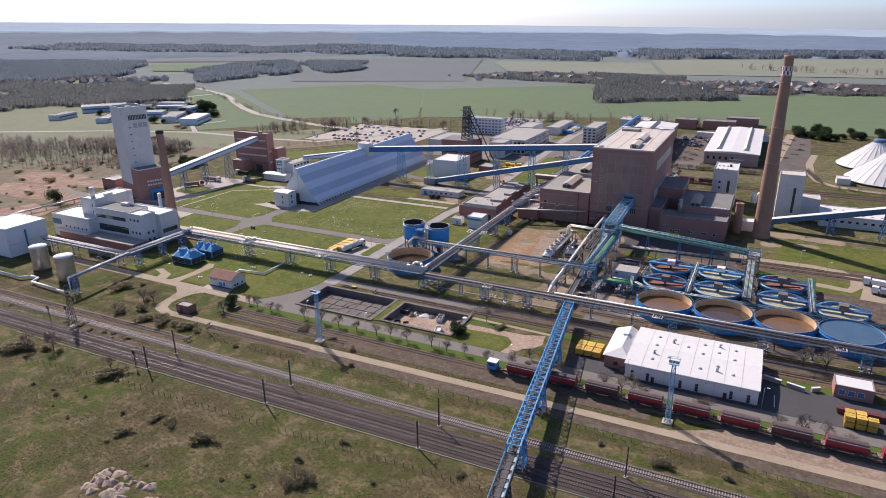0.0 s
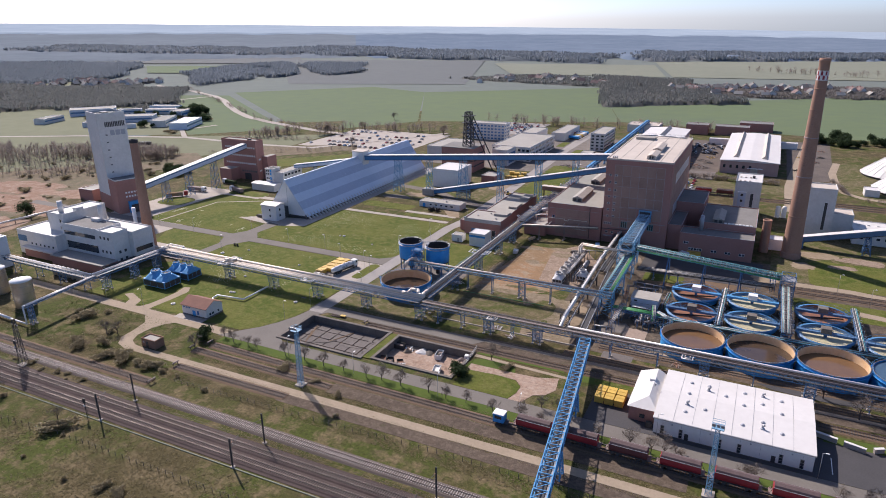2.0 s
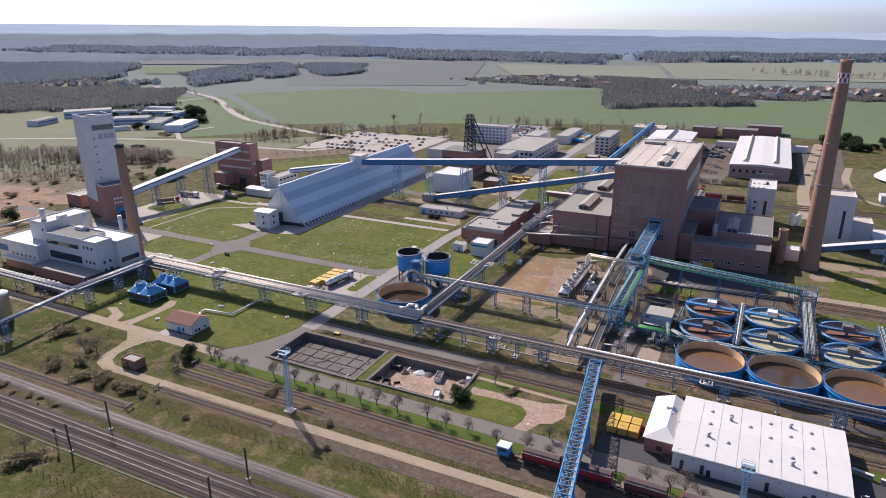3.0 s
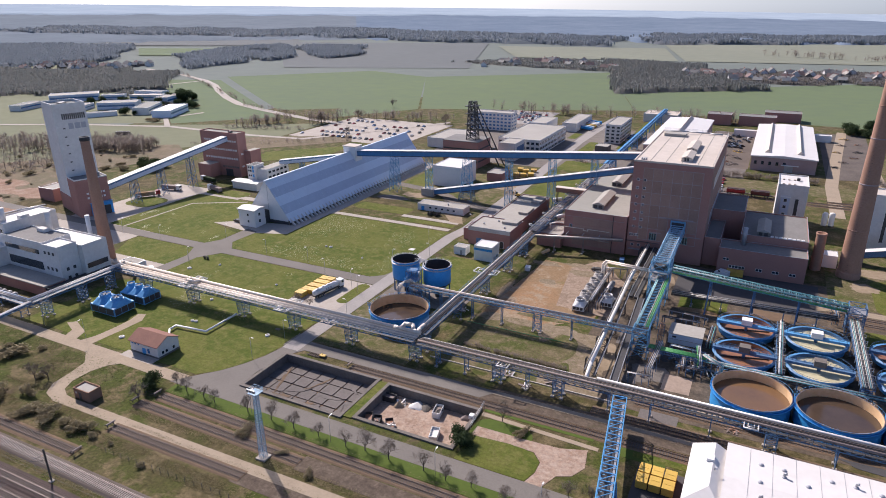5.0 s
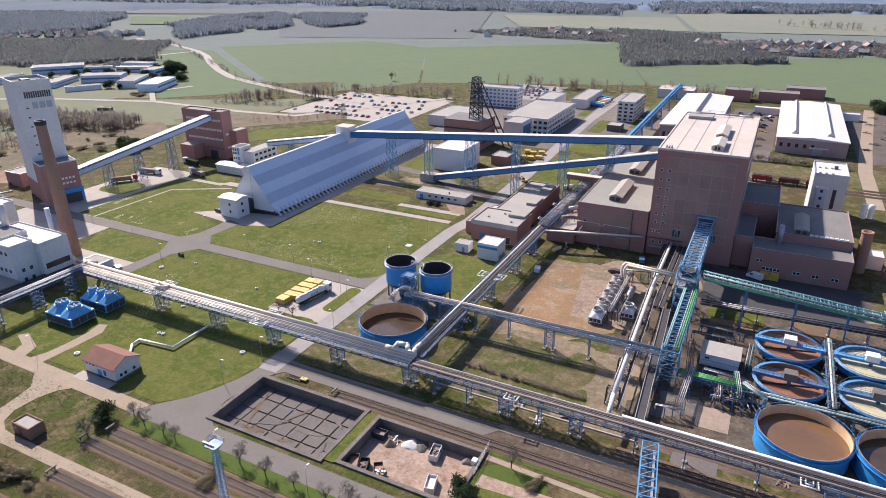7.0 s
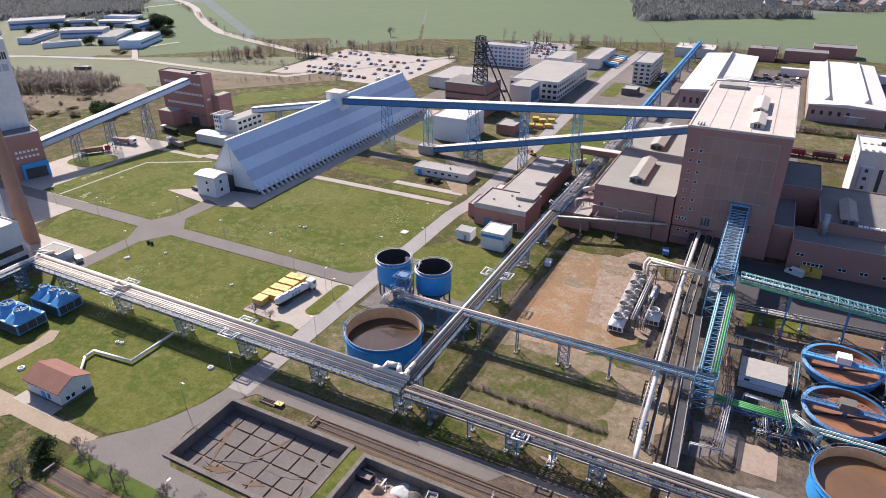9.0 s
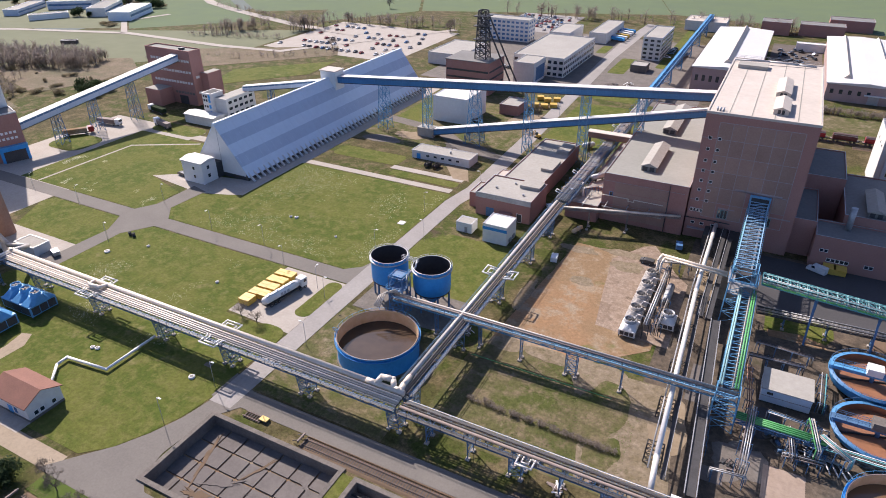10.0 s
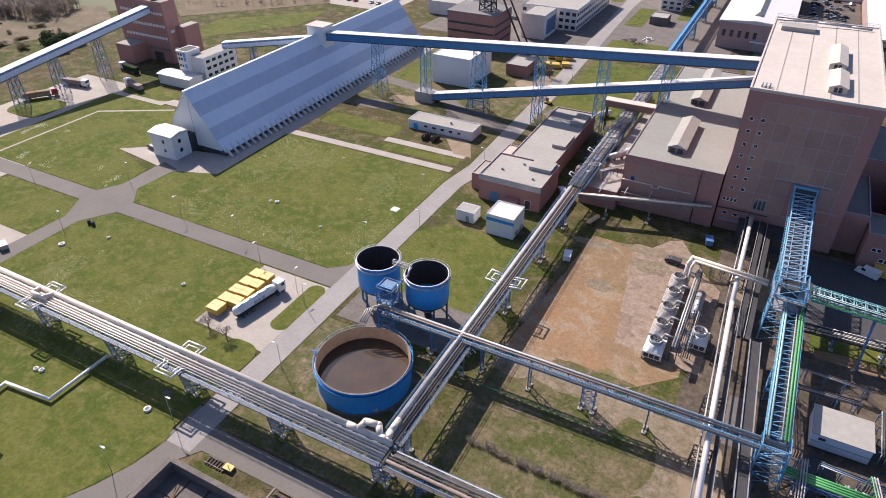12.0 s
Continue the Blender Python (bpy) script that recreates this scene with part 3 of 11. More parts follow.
# roads
sheet("road", [(-165.2, 212), (-159, 212), (-159, 330), (-156, 345), (-158, 420), (-161.4, 503), (-164.4, 572), (-163.8, 629), (-162.7, 700), (-170, 700), (-173, 625), (-171.6, 564), (-168.6, 501), (-165, 420), (-163, 345), (-165.2, 330)], ROADCONC, 0.09, "pale concrete works road", "road")
sheet("road", [(-430, 267), (-252, 267), (-187, 267), (-165, 267), (-165, 282), (-166.5, 277), (-171, 273.2), (-246, 273.2), (-430, 273.2)], ASPHALT, 0.085, "grey asphalt works road", "road")
sheet("road", [(-259, 232), (-252, 232), (-252, 258), (-246, 266.8), (-246, 273.4), (-252, 280), (-251, 296), (-259, 298), (-259, 280), (-263, 273.4), (-263, 266.8), (-258, 258)], ASPHALT, 0.08, "grey asphalt works road", "road")
sheet("concrete_yard", [(-187, 241), (-165.3, 240), (-165.3, 266.5), (-187, 266.5)], CONCRETE, 0.06, "pale concrete parking apron", "pavement")
sheet("concrete_yard", rect(-300, 232, -258, 246), CONCRETE, 0.06, "pale concrete apron by the garage", "pavement")
sheet("road", [(-166, 213.4), (-158, 213.4), (-96, 213.8), (-92, 218.8), (-158, 218.8), (-166, 222)], ASPHALT, 0.082, "grey asphalt road beside the pipe rack", "road")
sheet("road", [(-182, 181.2), (60, 181.2), (60, 187), (-157.5, 187), (-161.2, 190), (-162.2, 196), (-161.4, 204), (-159.6, 210), (-157, 213.6), (-166, 218), (-164.8, 213), (-166.4, 205), (-169, 198.6), (-172.5, 192.6), (-176.5, 188)], ASPHALT, 0.084, "grey asphalt road past the settling basins", "road")
sheet("dirt_strip", [(-97, 213.6), (62, 214.4), (62, 221.8), (-93, 220.4)], OLDDIRT, 0.05, "brown dirt ground along the works siding", "dirt")
sheet("footpath", [(-92, 206.4), (-60, 205.2), (-60, 206.6), (-92, 208.0)], PATHCONC, 0.07, "narrow worn path beside the basin", "path")
sheet("footpath", [(-94, 217.2), (60, 218.6), (60, 220.2), (-94, 219.0)], PATHCONC, 0.066, "pale worn strip of slabs beside the siding", "path")
sheet("footpath", [(-229.2, 185.9), (-223.6, 185.9), (-223.4, 190), (-222.8, 197), (-222.6, 205), (-225.4, 209), (-228.2, 208), (-226.8, 203), (-226.8, 196), (-227.4, 190)], PATHCONC, 0.072, "narrow pale path across the grass to the cooling towers", "path")
sheet("footpath", [(-237, 185.9), (-231.4, 185.9), (-233.4, 190.6), (-243, 194.4), (-245.4, 192.2), (-238.6, 189.4)], PATHCONC, 0.072, "worn pale track branching off the path", "path")
sheet("footpath", rect(-300, 181.5, -179, 186), PATHCONC, 0.075, "pale concrete path", "path")
sheet("footpath", [(-221, 182), (-203.5, 182), (-206.6, 179), (-208.4, 174.5), (-208.4, 168.4), (-206.6, 164.8), (-203, 162.9), (-199, 162.6), (-60, 165.1), (70, 166.2), (70, 163.2), (-60, 161.9), (-198, 159.4), (-204, 159.3), (-209.4, 161), (-212.4, 165), (-213.2, 171), (-214.8, 177)], PATHCONC, 0.07, "long pale concrete path along the railway", "path")
sheet("dirt_strip", [(-135, 156.6), (70, 158.4), (70, 163.1), (-60, 161.8), (-135, 160.7)], OLDDIRT, 0.05, "brown dirt strip along the railway", "dirt")
sp = thing("slab_paving", 27, 168, 0, "broken pale brown concrete slabs sunk into bare dirt", "pavement", kind="structure")
part("bed", Mesh().prism([(-16, 164.6), (70, 166.3), (70, 172.2), (-2, 172.2), (-6, 169.5)], -0.2, 0.05), PALEDIRT, sp)
rs_ = random.Random(3)
slabs = [part("slab", Mesh().prism([(0.03 + rs_.uniform(0, 0.12), 0.03 + rs_.uniform(0, 0.12)), (3.85 - rs_.uniform(0, 0.25), 0.04), (3.9 - rs_.uniform(0, 0.2), 2.85 - rs_.uniform(0, 0.2)), (0.05 + rs_.uniform(0, 0.2), 2.9)], -0.1, 0.1), BROWNSLAB, sp) for _ in range(4)]
for i in range(20):
    for j in range(2):
        x, y = -12.5 + 4.0 * i + 0.6 * j, 165.0 + 0.012 * (4 * i) + 3.0 * j
        if i < 4 and j or rs_.random() < 0.1:
            continue
        o = slabs[(i + j) % 4]
        if i >= 4 or j:
            o = o.copy()
            scene.collection.objects.link(o)
        o.location = (x - 27, y - 168, rs_.uniform(-0.05, 0.0))
        o.rotation_euler = (0, 0, radians(0.8))
for i, o in enumerate(slabs):
    o.location = (-12.5 + 4.0 * i - 27, 165.0 + 0.05 * i - 168, -0.02)
sheet("apron", [(-91, 201.6), (-77.5, 201.8), (-68.8, 202.3), (-62.3, 204.6), (-61.2, 197.7), (-63.3, 193.6), (-66.6, 192.0), (-68.5, 187.0), (-72.6, 187.0), (-71.4, 191), (-71.4, 195), (-74, 198), (-81, 198.4), (-91, 197.6)], BRICKDUST, 0.09, "sandy turning area off the road", "pavement")
sheet("lawn", [(-91, 197.4), (-81, 198.2), (-74.2, 197.8), (-71.6, 195), (-71.6, 191), (-72.8, 187.2), (-91, 187.2)], LAWN, 0.07, "dull grass island inside the turning area", "lawn")
for k, q in enumerate(((-54, 220.6, -44, 229.4), (-50.8, 240.6, -43, 249.8), (-68.4, 262, -63.6, 276), (-62, 240, -57.6, 244), (-40, 233.6, -28, 236.5))):
    sheet("concrete_pad", rect(*q), (SLAB, BROWNSLAB, SLAB, SLAB, PATHCONC)[k], 0.06 + 0.003 * k, "worn pale concrete pad in the works yard", "pavement")
sheet("lawn", rect(-52, 207.2, -39, 212.2), LAWN, 0.066, "green plot beside the yellow skips", "lawn")
sheet("parking_lot", rect(-50, 187.2, 14, 205), DARKASPH, 0.05, "dark asphalt yard round the white hall", "pavement")
sheet("parking_lot", rect(14, 187.2, 60, 204), DARKASPH, 0.055, "dark asphalt yard with stacked containers", "pavement")
sheet("footpath", [(-319.6, 273.8), (-318.5, 273.8), (-317.6, 317.4), (-291, 332.4), (-291.6, 333.4), (-318.6, 318.2)], CONCRETE, 0.082, "narrow slab path across the lawn", "path")
sheet("footpath", rect(-236, 337, -167, 340.4), CONCRETE, 0.06, "pale path beside the big lawn", "path")
sheet("footpath", rect(-200, 348, -167, 351.5), CONCRETE, 0.06, "pale path to the long hut", "path")
sheet("footpath", [(-184, 372), (-170, 360), (-165, 350), (-172, 350), (-180, 360), (-200, 366), (-200, 372)], DIRT, 0.065, "dusty path round the long hut", "path")
sheet("silo_pad", [(-157.5, 258.5), (-124.5, 258.5), (-124.5, 274), (-157.5, 274)], OLDCONC, 0.1, "stained concrete pad under the silos", "pavement")
sheet("tank_ring", [(-139.5 + 10.6 * math.cos(i * math.pi / 12), 244 + 10.6 * math.sin(i * math.pi / 12)) for i in range(24)], OLDCONC, 0.15, "stained concrete ring round the settling tank", "pavement")
sheet("footpath", [(-330, 336), (-282, 336), (-262, 312), (-253, 312), (-272, 341), (-330, 341)], CONCRETE, 0.055, "pale path curving past the lawn", "path")
sheet("parking_lot", rect(-400, 500, -292, 600), CONCRETE, 0.05, "large pale car park", "pavement")
sheet("parking_lot", rect(-278, 632, -224, 706), ROADCONC, 0.05, "car park behind the offices", "pavement")


# ---- settling basins ----
def basin(p, name, label):
    x0, y0, x1, y1 = p
    d = -2.6
    b = thing(name, (x0 + x1) / 2, (y0 + y1) / 2, 0, label, "basin", kind="structure")
    for q in ((x0 - 0.8, y0 - 0.8, x1 + 0.8, y0 + 0.25), (x0 - 0.8, y1 - 0.25, x1 + 0.8, y1 + 0.8), (x0 - 0.8, y0 + 0.25, x0 + 0.25, y1 - 0.25), (x1 - 0.25, y0 + 0.25, x1 + 0.8, y1 - 0.25)):
        part("wall", B(q[0], q[1], d, q[2], q[3], 0.45), OLDCONC, b)
    return b


b1 = basin(PITS[0], "settling_basin", "sunken concrete basin with cracked dark slabs and weeds")
x0, y0, x1, y1 = PITS[0]
part("bed", B(x0 - 1, y0 - 1, -3.0, x1 + 1, y1 + 1, -2.7), REDDIRT, b1)
random.seed(4)
for i in range(7):
    for j in range(4):
        w, h = (x1 - x0) / 7, (y1 - y0) / 4
        ax, ay = x0 + i * w, y0 + j * h
        zz = -2.42 + random.uniform(-0.06, 0.06)
        part("slab", Mesh().prism([(ax + 0.22, ay + 0.22), (ax + w - 0.22, ay + 0.22), (ax + w - 0.22, ay + h - 0.22), (ax + 0.22, ay + h - 0.22)], -2.8, zz), SLAB, b1)
for k, (x, y, rx, ry, tilt) in enumerate(((-155, 200, 0.5, 5.5, 0.3), (-147, 197, 3.6, 0.7, 0.5), (-143, 203, 0.4, 4.5, -0.4), (-136, 198, 4.5, 0.6, 0.2), (-150, 192.5, 3.0, 0.9, 0.1), (-132, 204, 2.6, 0.5, -0.5), (-140, 193, 2.0, 0.5, 0.4), (-130, 194, 0.5, 2.6, 0.2))):
    pts = []
    for i in range(30):
        a = 2 * math.pi * i / 30
        f = 1 + 0.9 * noise.noise((math.cos(a) * 3 + k * 5.0, math.sin(a) * 3, 0.5))
        px, py = rx * f * math.cos(a), ry * f * math.sin(a)
        pts.append((x + px * math.cos(tilt) - py * math.sin(tilt), y + px * math.sin(tilt) + py * math.cos(tilt)))
    part("dirt_patch", Mesh().prism(pts, -2.8, -2.34 + 0.002 * k), SLAB if k % 2 else BROWNDIRT, b1)
b2 = basin(PITS[1], "rubble_basin", "sunken concrete yard with sand and rubble heaps")
x0, y0, x1, y1 = PITS[1]
part("bed", B(x0 - 1, y0 - 1, -3.0, x1 + 1, y1 + 1, -2.5), BRICKDUST, b2)
sheet("verge", rect(-125.6, 189.5, -122.9, 208.5), LAWN, 0.3, "grassy bank between the basins", "lawn")


# ---- railway ----
def track(y, x0, x1, ballast, label, z=0.0, near=None, rails=None, turn=0.0):
    """A railway track along x; y: at its middle; near: the stretch whose sleepers are pieces of their own; turn: degrees."""
    t = thing("railway_track", (x0 + x1) / 2, y, 0, label, "railway track", kind="structure")
    part("ballast", Mesh().extrude_x([(y - 2.4, -0.1), (y + 2.4, -0.1), (y + 1.7, z + 0.32), (y - 1.7, z + 0.32)], x0, x1), ballast, t)
    n = int((x1 - x0) / 0.65)
    wood_ = SLEEPER if ballast is BALLAST2 else SLEEPERD
    rest, one = Mesh(), None
    for i in range(n):
        x = x0 + 0.65 * i + 0.3
        if near and near[0] < x < near[1]:
            if one is None:
                one = part("sleeper", B(x - 0.13, y - 1.3, z + 0.3, x + 0.13, y + 1.3, z + 0.42), wood_, t)
                first = x
            else:
                o = one.copy()
                scene.collection.objects.link(o)
                o.location.x += x - first
        else:
            rest.box(x - 0.13, y - 1.3, z + 0.3, x + 0.13, y + 1.3, z + 0.42)
    if rest.v:
        tagged(part("sleepers", rest, wood_, t), kind="stuff")
    for s in (-0.75, 0.75):
        part("rail", Mesh().box(x0, y + s - 0.075, z + 0.41, x1, y + s + 0.075, z + 0.44).box(x0, y + s - 0.02, z + 0.43, x1, y + s + 0.02, z + 0.54).box(x0, y + s - 0.036, z + 0.53, x1, y + s + 0.036, z + 0.58), rails or RAIL, t)
    t.matrix_basis = pose((x0 + x1) / 2, y, 0, 0, 0, turn)
    return t


LEAN = 1.0  # degrees by which the main line leans from the works' grid


def line_y(x, y, turn=LEAN):
    """Where a line that passes x = -145 at y stands at x."""
    return y + (x + 145) * math.tan(radians(turn))


sheet("ballast_bed", [(-420, line_y(-420, 127.9)), (130, line_y(130, 127.9)), (130, line_y(130, 137.9)), (-420, line_y(-420, 137.9))], BALLAST, 0.1, "dark brown ballast bed of the main line", "railway bed")
track(130.8, -420, 130, BALLAST, "main line railway track on dark ballast", turn=LEAN)
track(135.1, -420, 130, BALLAST, "main line railway track on dark ballast", turn=LEAN)
track(142.6, -420, 130, BALLAST2, "railway track with pale sleepers on grey ballast", near=(-130, -20), turn=0.7)
track(145.2, -420, -177, BROWNDIRT, "dead-end siding with a buffer stop", rails=RUSTRAIL, z=-0.16, turn=1.1)
track(158.9, -178, -133, BROWNDIRT, "overgrown dead-end siding", rails=RUSTRAIL, z=-0.16, turn=1.0)
track(169.4, -181.4, -124, BROWNDIRT, "overgrown siding on brown ballast", rails=RUSTRAIL, z=-0.16)
track(174.5, -178, 130, BROWNDIRT, "siding on brown ballast", rails=RUSTRAIL, z=-0.16)
sheet("dirt_strip", [(-124, 166.6), (-20, 167.6), (-20, 172.2), (-124, 172)], OLDDIRT, 0.055, "wide brown dirt lane beside the siding", "dirt")
track(211.6, -138, 90, BROWNDIRT, "works siding beside the basins", near=(-138, -66), rails=RUSTRAIL, z=-0.16)
track(222.2, -66, 90, BROWNDIRT, "works siding under the pipe rack", rails=RUSTRAIL, z=-0.16)
track(230.6, -56, 90, BROWNDIRT, "works siding under the pipe rack", rails=RUSTRAIL, z=-0.16)
track(315.5, -6, 130, BROWNDIRT, "works siding past the chimney", rails=RUSTRAIL, z=-0.16)
track(310.8, -6, 130, BROWNDIRT, "works siding past the chimney", rails=RUSTRAIL, z=-0.16)
track(464, -54, 130, BROWNDIRT, "works siding behind the brick building", rails=RUSTRAIL, z=-0.16)
track(459, -30, 130, BROWNDIRT, "works siding behind the white tower block", rails=RUSTRAIL, z=-0.16)
track(469, 0, 130, BROWNDIRT, "works siding before the domes", rails=RUSTRAIL, z=-0.16)


# ---- windows on walls ----
def windows(parent, wall, at, along, up, w=1.2, h=1.4, material=None, proud=0.03, frame_mat=None):
    """Single windows set into a wall. wall: 'x-', 'x+', 'y-' or 'y+'; at: its plane."""
    for a in along:
        for z in up:
            if wall[0] == "y":
                s = -1 if wall[1] == "-" else 1
                g = B(a - w / 2, min(at, at + s * proud), z, a + w / 2, max(at, at + s * proud), z + h)
                f = Mesh()
                for q in ((a - w / 2 - 0.1, z - 0.1, a + w / 2 + 0.1, z), (a - w / 2 - 0.1, z + h, a + w / 2 + 0.1, z + h + 0.1), (a - w / 2 - 0.1, z, a - w / 2, z + h), (a + w / 2, z, a + w / 2 + 0.1, z + h)):
                    f.box(q[0], min(at, at + s * 0.08), q[1], q[2], max(at, at + s * 0.08), q[3])
            else:
                s = -1 if wall[1] == "-" else 1
                g = B(min(at, at + s * proud), a - w / 2, z, max(at, at + s * proud), a + w / 2, z + h)
                f = Mesh()
                for q in ((a - w / 2 - 0.1, z - 0.1, a + w / 2 + 0.1, z), (a - w / 2 - 0.1, z + h, a + w / 2 + 0.1, z + h + 0.1), (a - w / 2 - 0.1, z, a - w / 2, z + h), (a + w / 2, z, a + w / 2 + 0.1, z + h)):
                    f.box(min(at, at + s * 0.08), q[0], q[1], max(at, at + s * 0.08), q[2], q[3])
            win = part("window", f, frame_mat or WHITE, parent)
            part("pane", g, material or GLASS, win)


def flat_block(name, x0, y0, x1, y1, h, wall, roof, label, category="building", parapet=0.5, group="", z0=0.0):
    """A flat-roofed building with a parapet and its coping."""
    b = thing(name, (x0 + x1) / 2, (y0 + y1) / 2, z0, label, category, group)
    part("wall", B(x0, y0, z0, x1, y1, h - 0.3), wall, b)
    part("roof", B(x0 + 0.3, y0 + 0.3, h - 0.3, x1 - 0.3, y1 - 0.3, h), roof, b)
    g = Mesh()
    for q in ((x0, y0, x1, y0 + 0.3), (x0, y1 - 0.3, x1, y1), (x0, y0 + 0.3, x0 + 0.3, y1 - 0.3), (x1 - 0.3, y0 + 0.3, x1, y1 - 0.3)):
        g.box(q[0], q[1], h - 0.3, q[2], q[3], h + parapet)
    part("parapet", g, wall, b)
    c = Mesh()
    for q in ((x0 - 0.06, y0 - 0.06, x1 + 0.06, y0 + 0.16), (x0 - 0.06, y1 - 0.16, x1 + 0.06, y1 + 0.06), (x0 - 0.06, y0 + 0.16, x0 + 0.16, y1 - 0.16), (x1 - 0.16, y0 + 0.16, x1 + 0.06, y1 - 0.16)):
        c.box(q[0], q[1], h + parapet, q[2], q[3], h + parapet + 0.08)
    part("coping", c, STEEL, b)
    return b


def skylight(parent, x0, y0, x1, y1, z, h=1.8):
    """A lantern light with a pitched roof along y."""
    s = part("skylight", B(x0, y0, z, x1, y1, z + h * 0.6), DARKROOF, parent)
    xm = (x0 + x1) / 2
    part("cover", Mesh().extrude_y([(x0 - 0.4, z + h * 0.6), (x1 + 0.4, z + h * 0.6), (xm, z + h)], y0 - 0.3, y1 + 0.3), ROOFGREY, s)
    for q in (x0 + 0.5, xm + 0.3):
        part("end_opening", B(q, y0 - 0.05, z + 0.15, q + (x1 - x0) / 2 - 0.9, y0 + 0.02, z + h * 0.55), DARKSTEEL, s)


# ---- main brick building ----
def main_building():
    x0, x1, y0, y1, h = -82.6, -51.6, 343.2, 418.0, 42.3
    b = thing("brick_mill", -67, 380, 0, "tall dark red brick process building with a pale flat roof", "building")
    part("wall", B(x0, y0, 0, x1, y1, h - 0.4), BRICK, b)
    part("roof", B(x0 + 0.3, y0 + 0.3, h - 0.4, x1 - 0.3, y1 - 0.3, h + 0.05), ROOFPINK, b)
    c = Mesh()
    for q in ((x0 - 0.1, y0 - 0.1, x1 + 0.1, y0 + 0.4), (x0 - 0.1, y1 - 0.4, x1 + 0.1, y1 + 0.1), (x0 - 0.1, y0 + 0.4, x0 + 0.4, y1 - 0.4), (x1 - 0.4, y0 + 0.4, x1 + 0.1, y1 - 0.4)):
        c.box(q[0], q[1], h - 0.4, q[2], q[3], h + 0.35)
    part("parapet", c, ROOFPINK, b)
    # field of brown brick panels in a grid of pale joints, between darker red margins
    xa, xb, za, zb, nx, nz = x0 + 4.4, x1 - 3.2, 8.2, 39.6, 6, 6
    wx, wz = (xb - xa) / nx, (zb - za) / nz
    for i in range(nx):
        for j in range(nz):
            if j == 0 and i in (1, 3, 4, 5) or j == 1 and i in (3, 4):
                continue
            part("panel", B(xa + i * wx + 0.09, y0 - 0.05, za + j * wz + 0.09, xa + (i + 1) * wx - 0.09, y0 + 0.05, za + (j + 1) * wz - 0.09), BRICKPANEL, b)
    for i in range(nx + 1):
        part("joint", B(xa + i * wx - 0.09, y0 - 0.065, za, xa + i * wx + 0.09, y0 + 0.05, zb), JOINTGREY, b)
    for j in range(nz + 1):
        part("joint", B(x0 + 0.2 if j % 2 else xa, y0 - 0.06, za + j * wz - 0.09, xb, y0 + 0.05, za + j * wz + 0.09), JOINTGREY, b)
    part("lintel", B(-70, y0 - 0.06, 18.6, -56.4, y0 + 0.05, 19.3), JOINTGREY, b)
    part("lintel", B(x0 + 9.0, y0 - 0.06, 11.7, x0 + 14.0, y0 + 0.05, 12.1), JOINTGREY, b)
    part("lintel", B(x0 + 21.6, y0 - 0.06, 11.7, x1 - 1.0, y0 + 0.05, 12.1), JOINTGREY, b)
    part("wall_pipe", Mesh().path([(x0 - 0.5, y0 - 0.5, 7.0), (x0 + 8, y0 - 0.5, 7.2), (x0 + 13.5, y0 - 0.5, 7.2)], 0.16, 6), DARKSTEEL, b)
    part("canopy", B(x0 + 1.0, y0 - 1.2, 3.4, x0 + 8.0, y0, 3.7), JOINTGREY, b)
    ny = 12
    wy = (y1 - y0 - 8) / ny
    for i in range(ny):
        for j in range(nz):
            tall = j in (1, 4) and 2 <= i < 11
            part("panel", B(x1 - 0.05, y0 + 4 + i * wy + 0.14, za + j * wz + 0.14, x1 + 0.06, y0 + 4 + (i + 1) * wy - 0.14, za + (j + 1) * wz - 0.14), PALEGLASS if tall else BRICKPANEL, b, "pale glass-block window" if tall else "")
    windows(b, "y-", y0 - 0.06, (x0 + 2.4, x0 + 5.2), (13.2, 16.6, 19.8, 23.2, 26.6, 30.4, 34.0), 0.85, 0.85)
    windows(b, "y-", y0 - 0.06, (x0 + 1.2, x0 + 2.2, x0 + 3.2, x0 + 4.2), (9.4,), 0.6, 1.0)
    windows(b, "y-", y0 - 0.06, (x0 + 9.6, x0 + 10.6, x0 + 11.6, x0 + 22.2, x0 + 23.2, x0 + 24.2), (8.6,), 0.7, 2.8, frame_mat=TEAL)
    windows(b, "y-", y0 - 0.06, (x0 + 2.4, x0 + 5.2, x0 + 8.6, x0 + 9.6), (5.0,), 1.0, 0.8)
    # roof lights and plant on the roof
    for sx0, sy0, sx1, sy1 in ((-64.8, 349, -60.6, 362.5), (-65.2, 368, -61.0, 386)):
        xm = (sx0 + sx1) / 2
        s = part("roof_light", Mesh().extrude_y([(sx0, h), (sx1, h), (sx1, h + 1.5), (xm, h + 2.3), (sx0, h + 1.5)], sy0, sy1), ROOFPINK, b)
        for q in (-1, 1):
            part("cover", Mesh().extrude_y([(xm, h + 2.32), (xm + q * 2.35, h + 1.45), (xm + q * 2.35, h + 1.6), (xm, h + 2.5)], sy0 - 0.4, sy1 + 0.4), ROOFPINK, s)
        for q in (-0.95, 0.15):
            part("opening", B(xm + q, sy0 - 0.04, h + 0.3, xm + q + 0.8, sy0 + 0.1, h + 1.6), DARKSTEEL, s)
    g = Mesh()
    for k in range(1, 5):
        g.box(x0 + 6.2 * k - 0.12, y0 + 0.5, h + 0.05, x0 + 6.2 * k + 0.12, y1 - 0.5, h + 0.12)
    part("roof_seams", g, ROOFTAN, b)
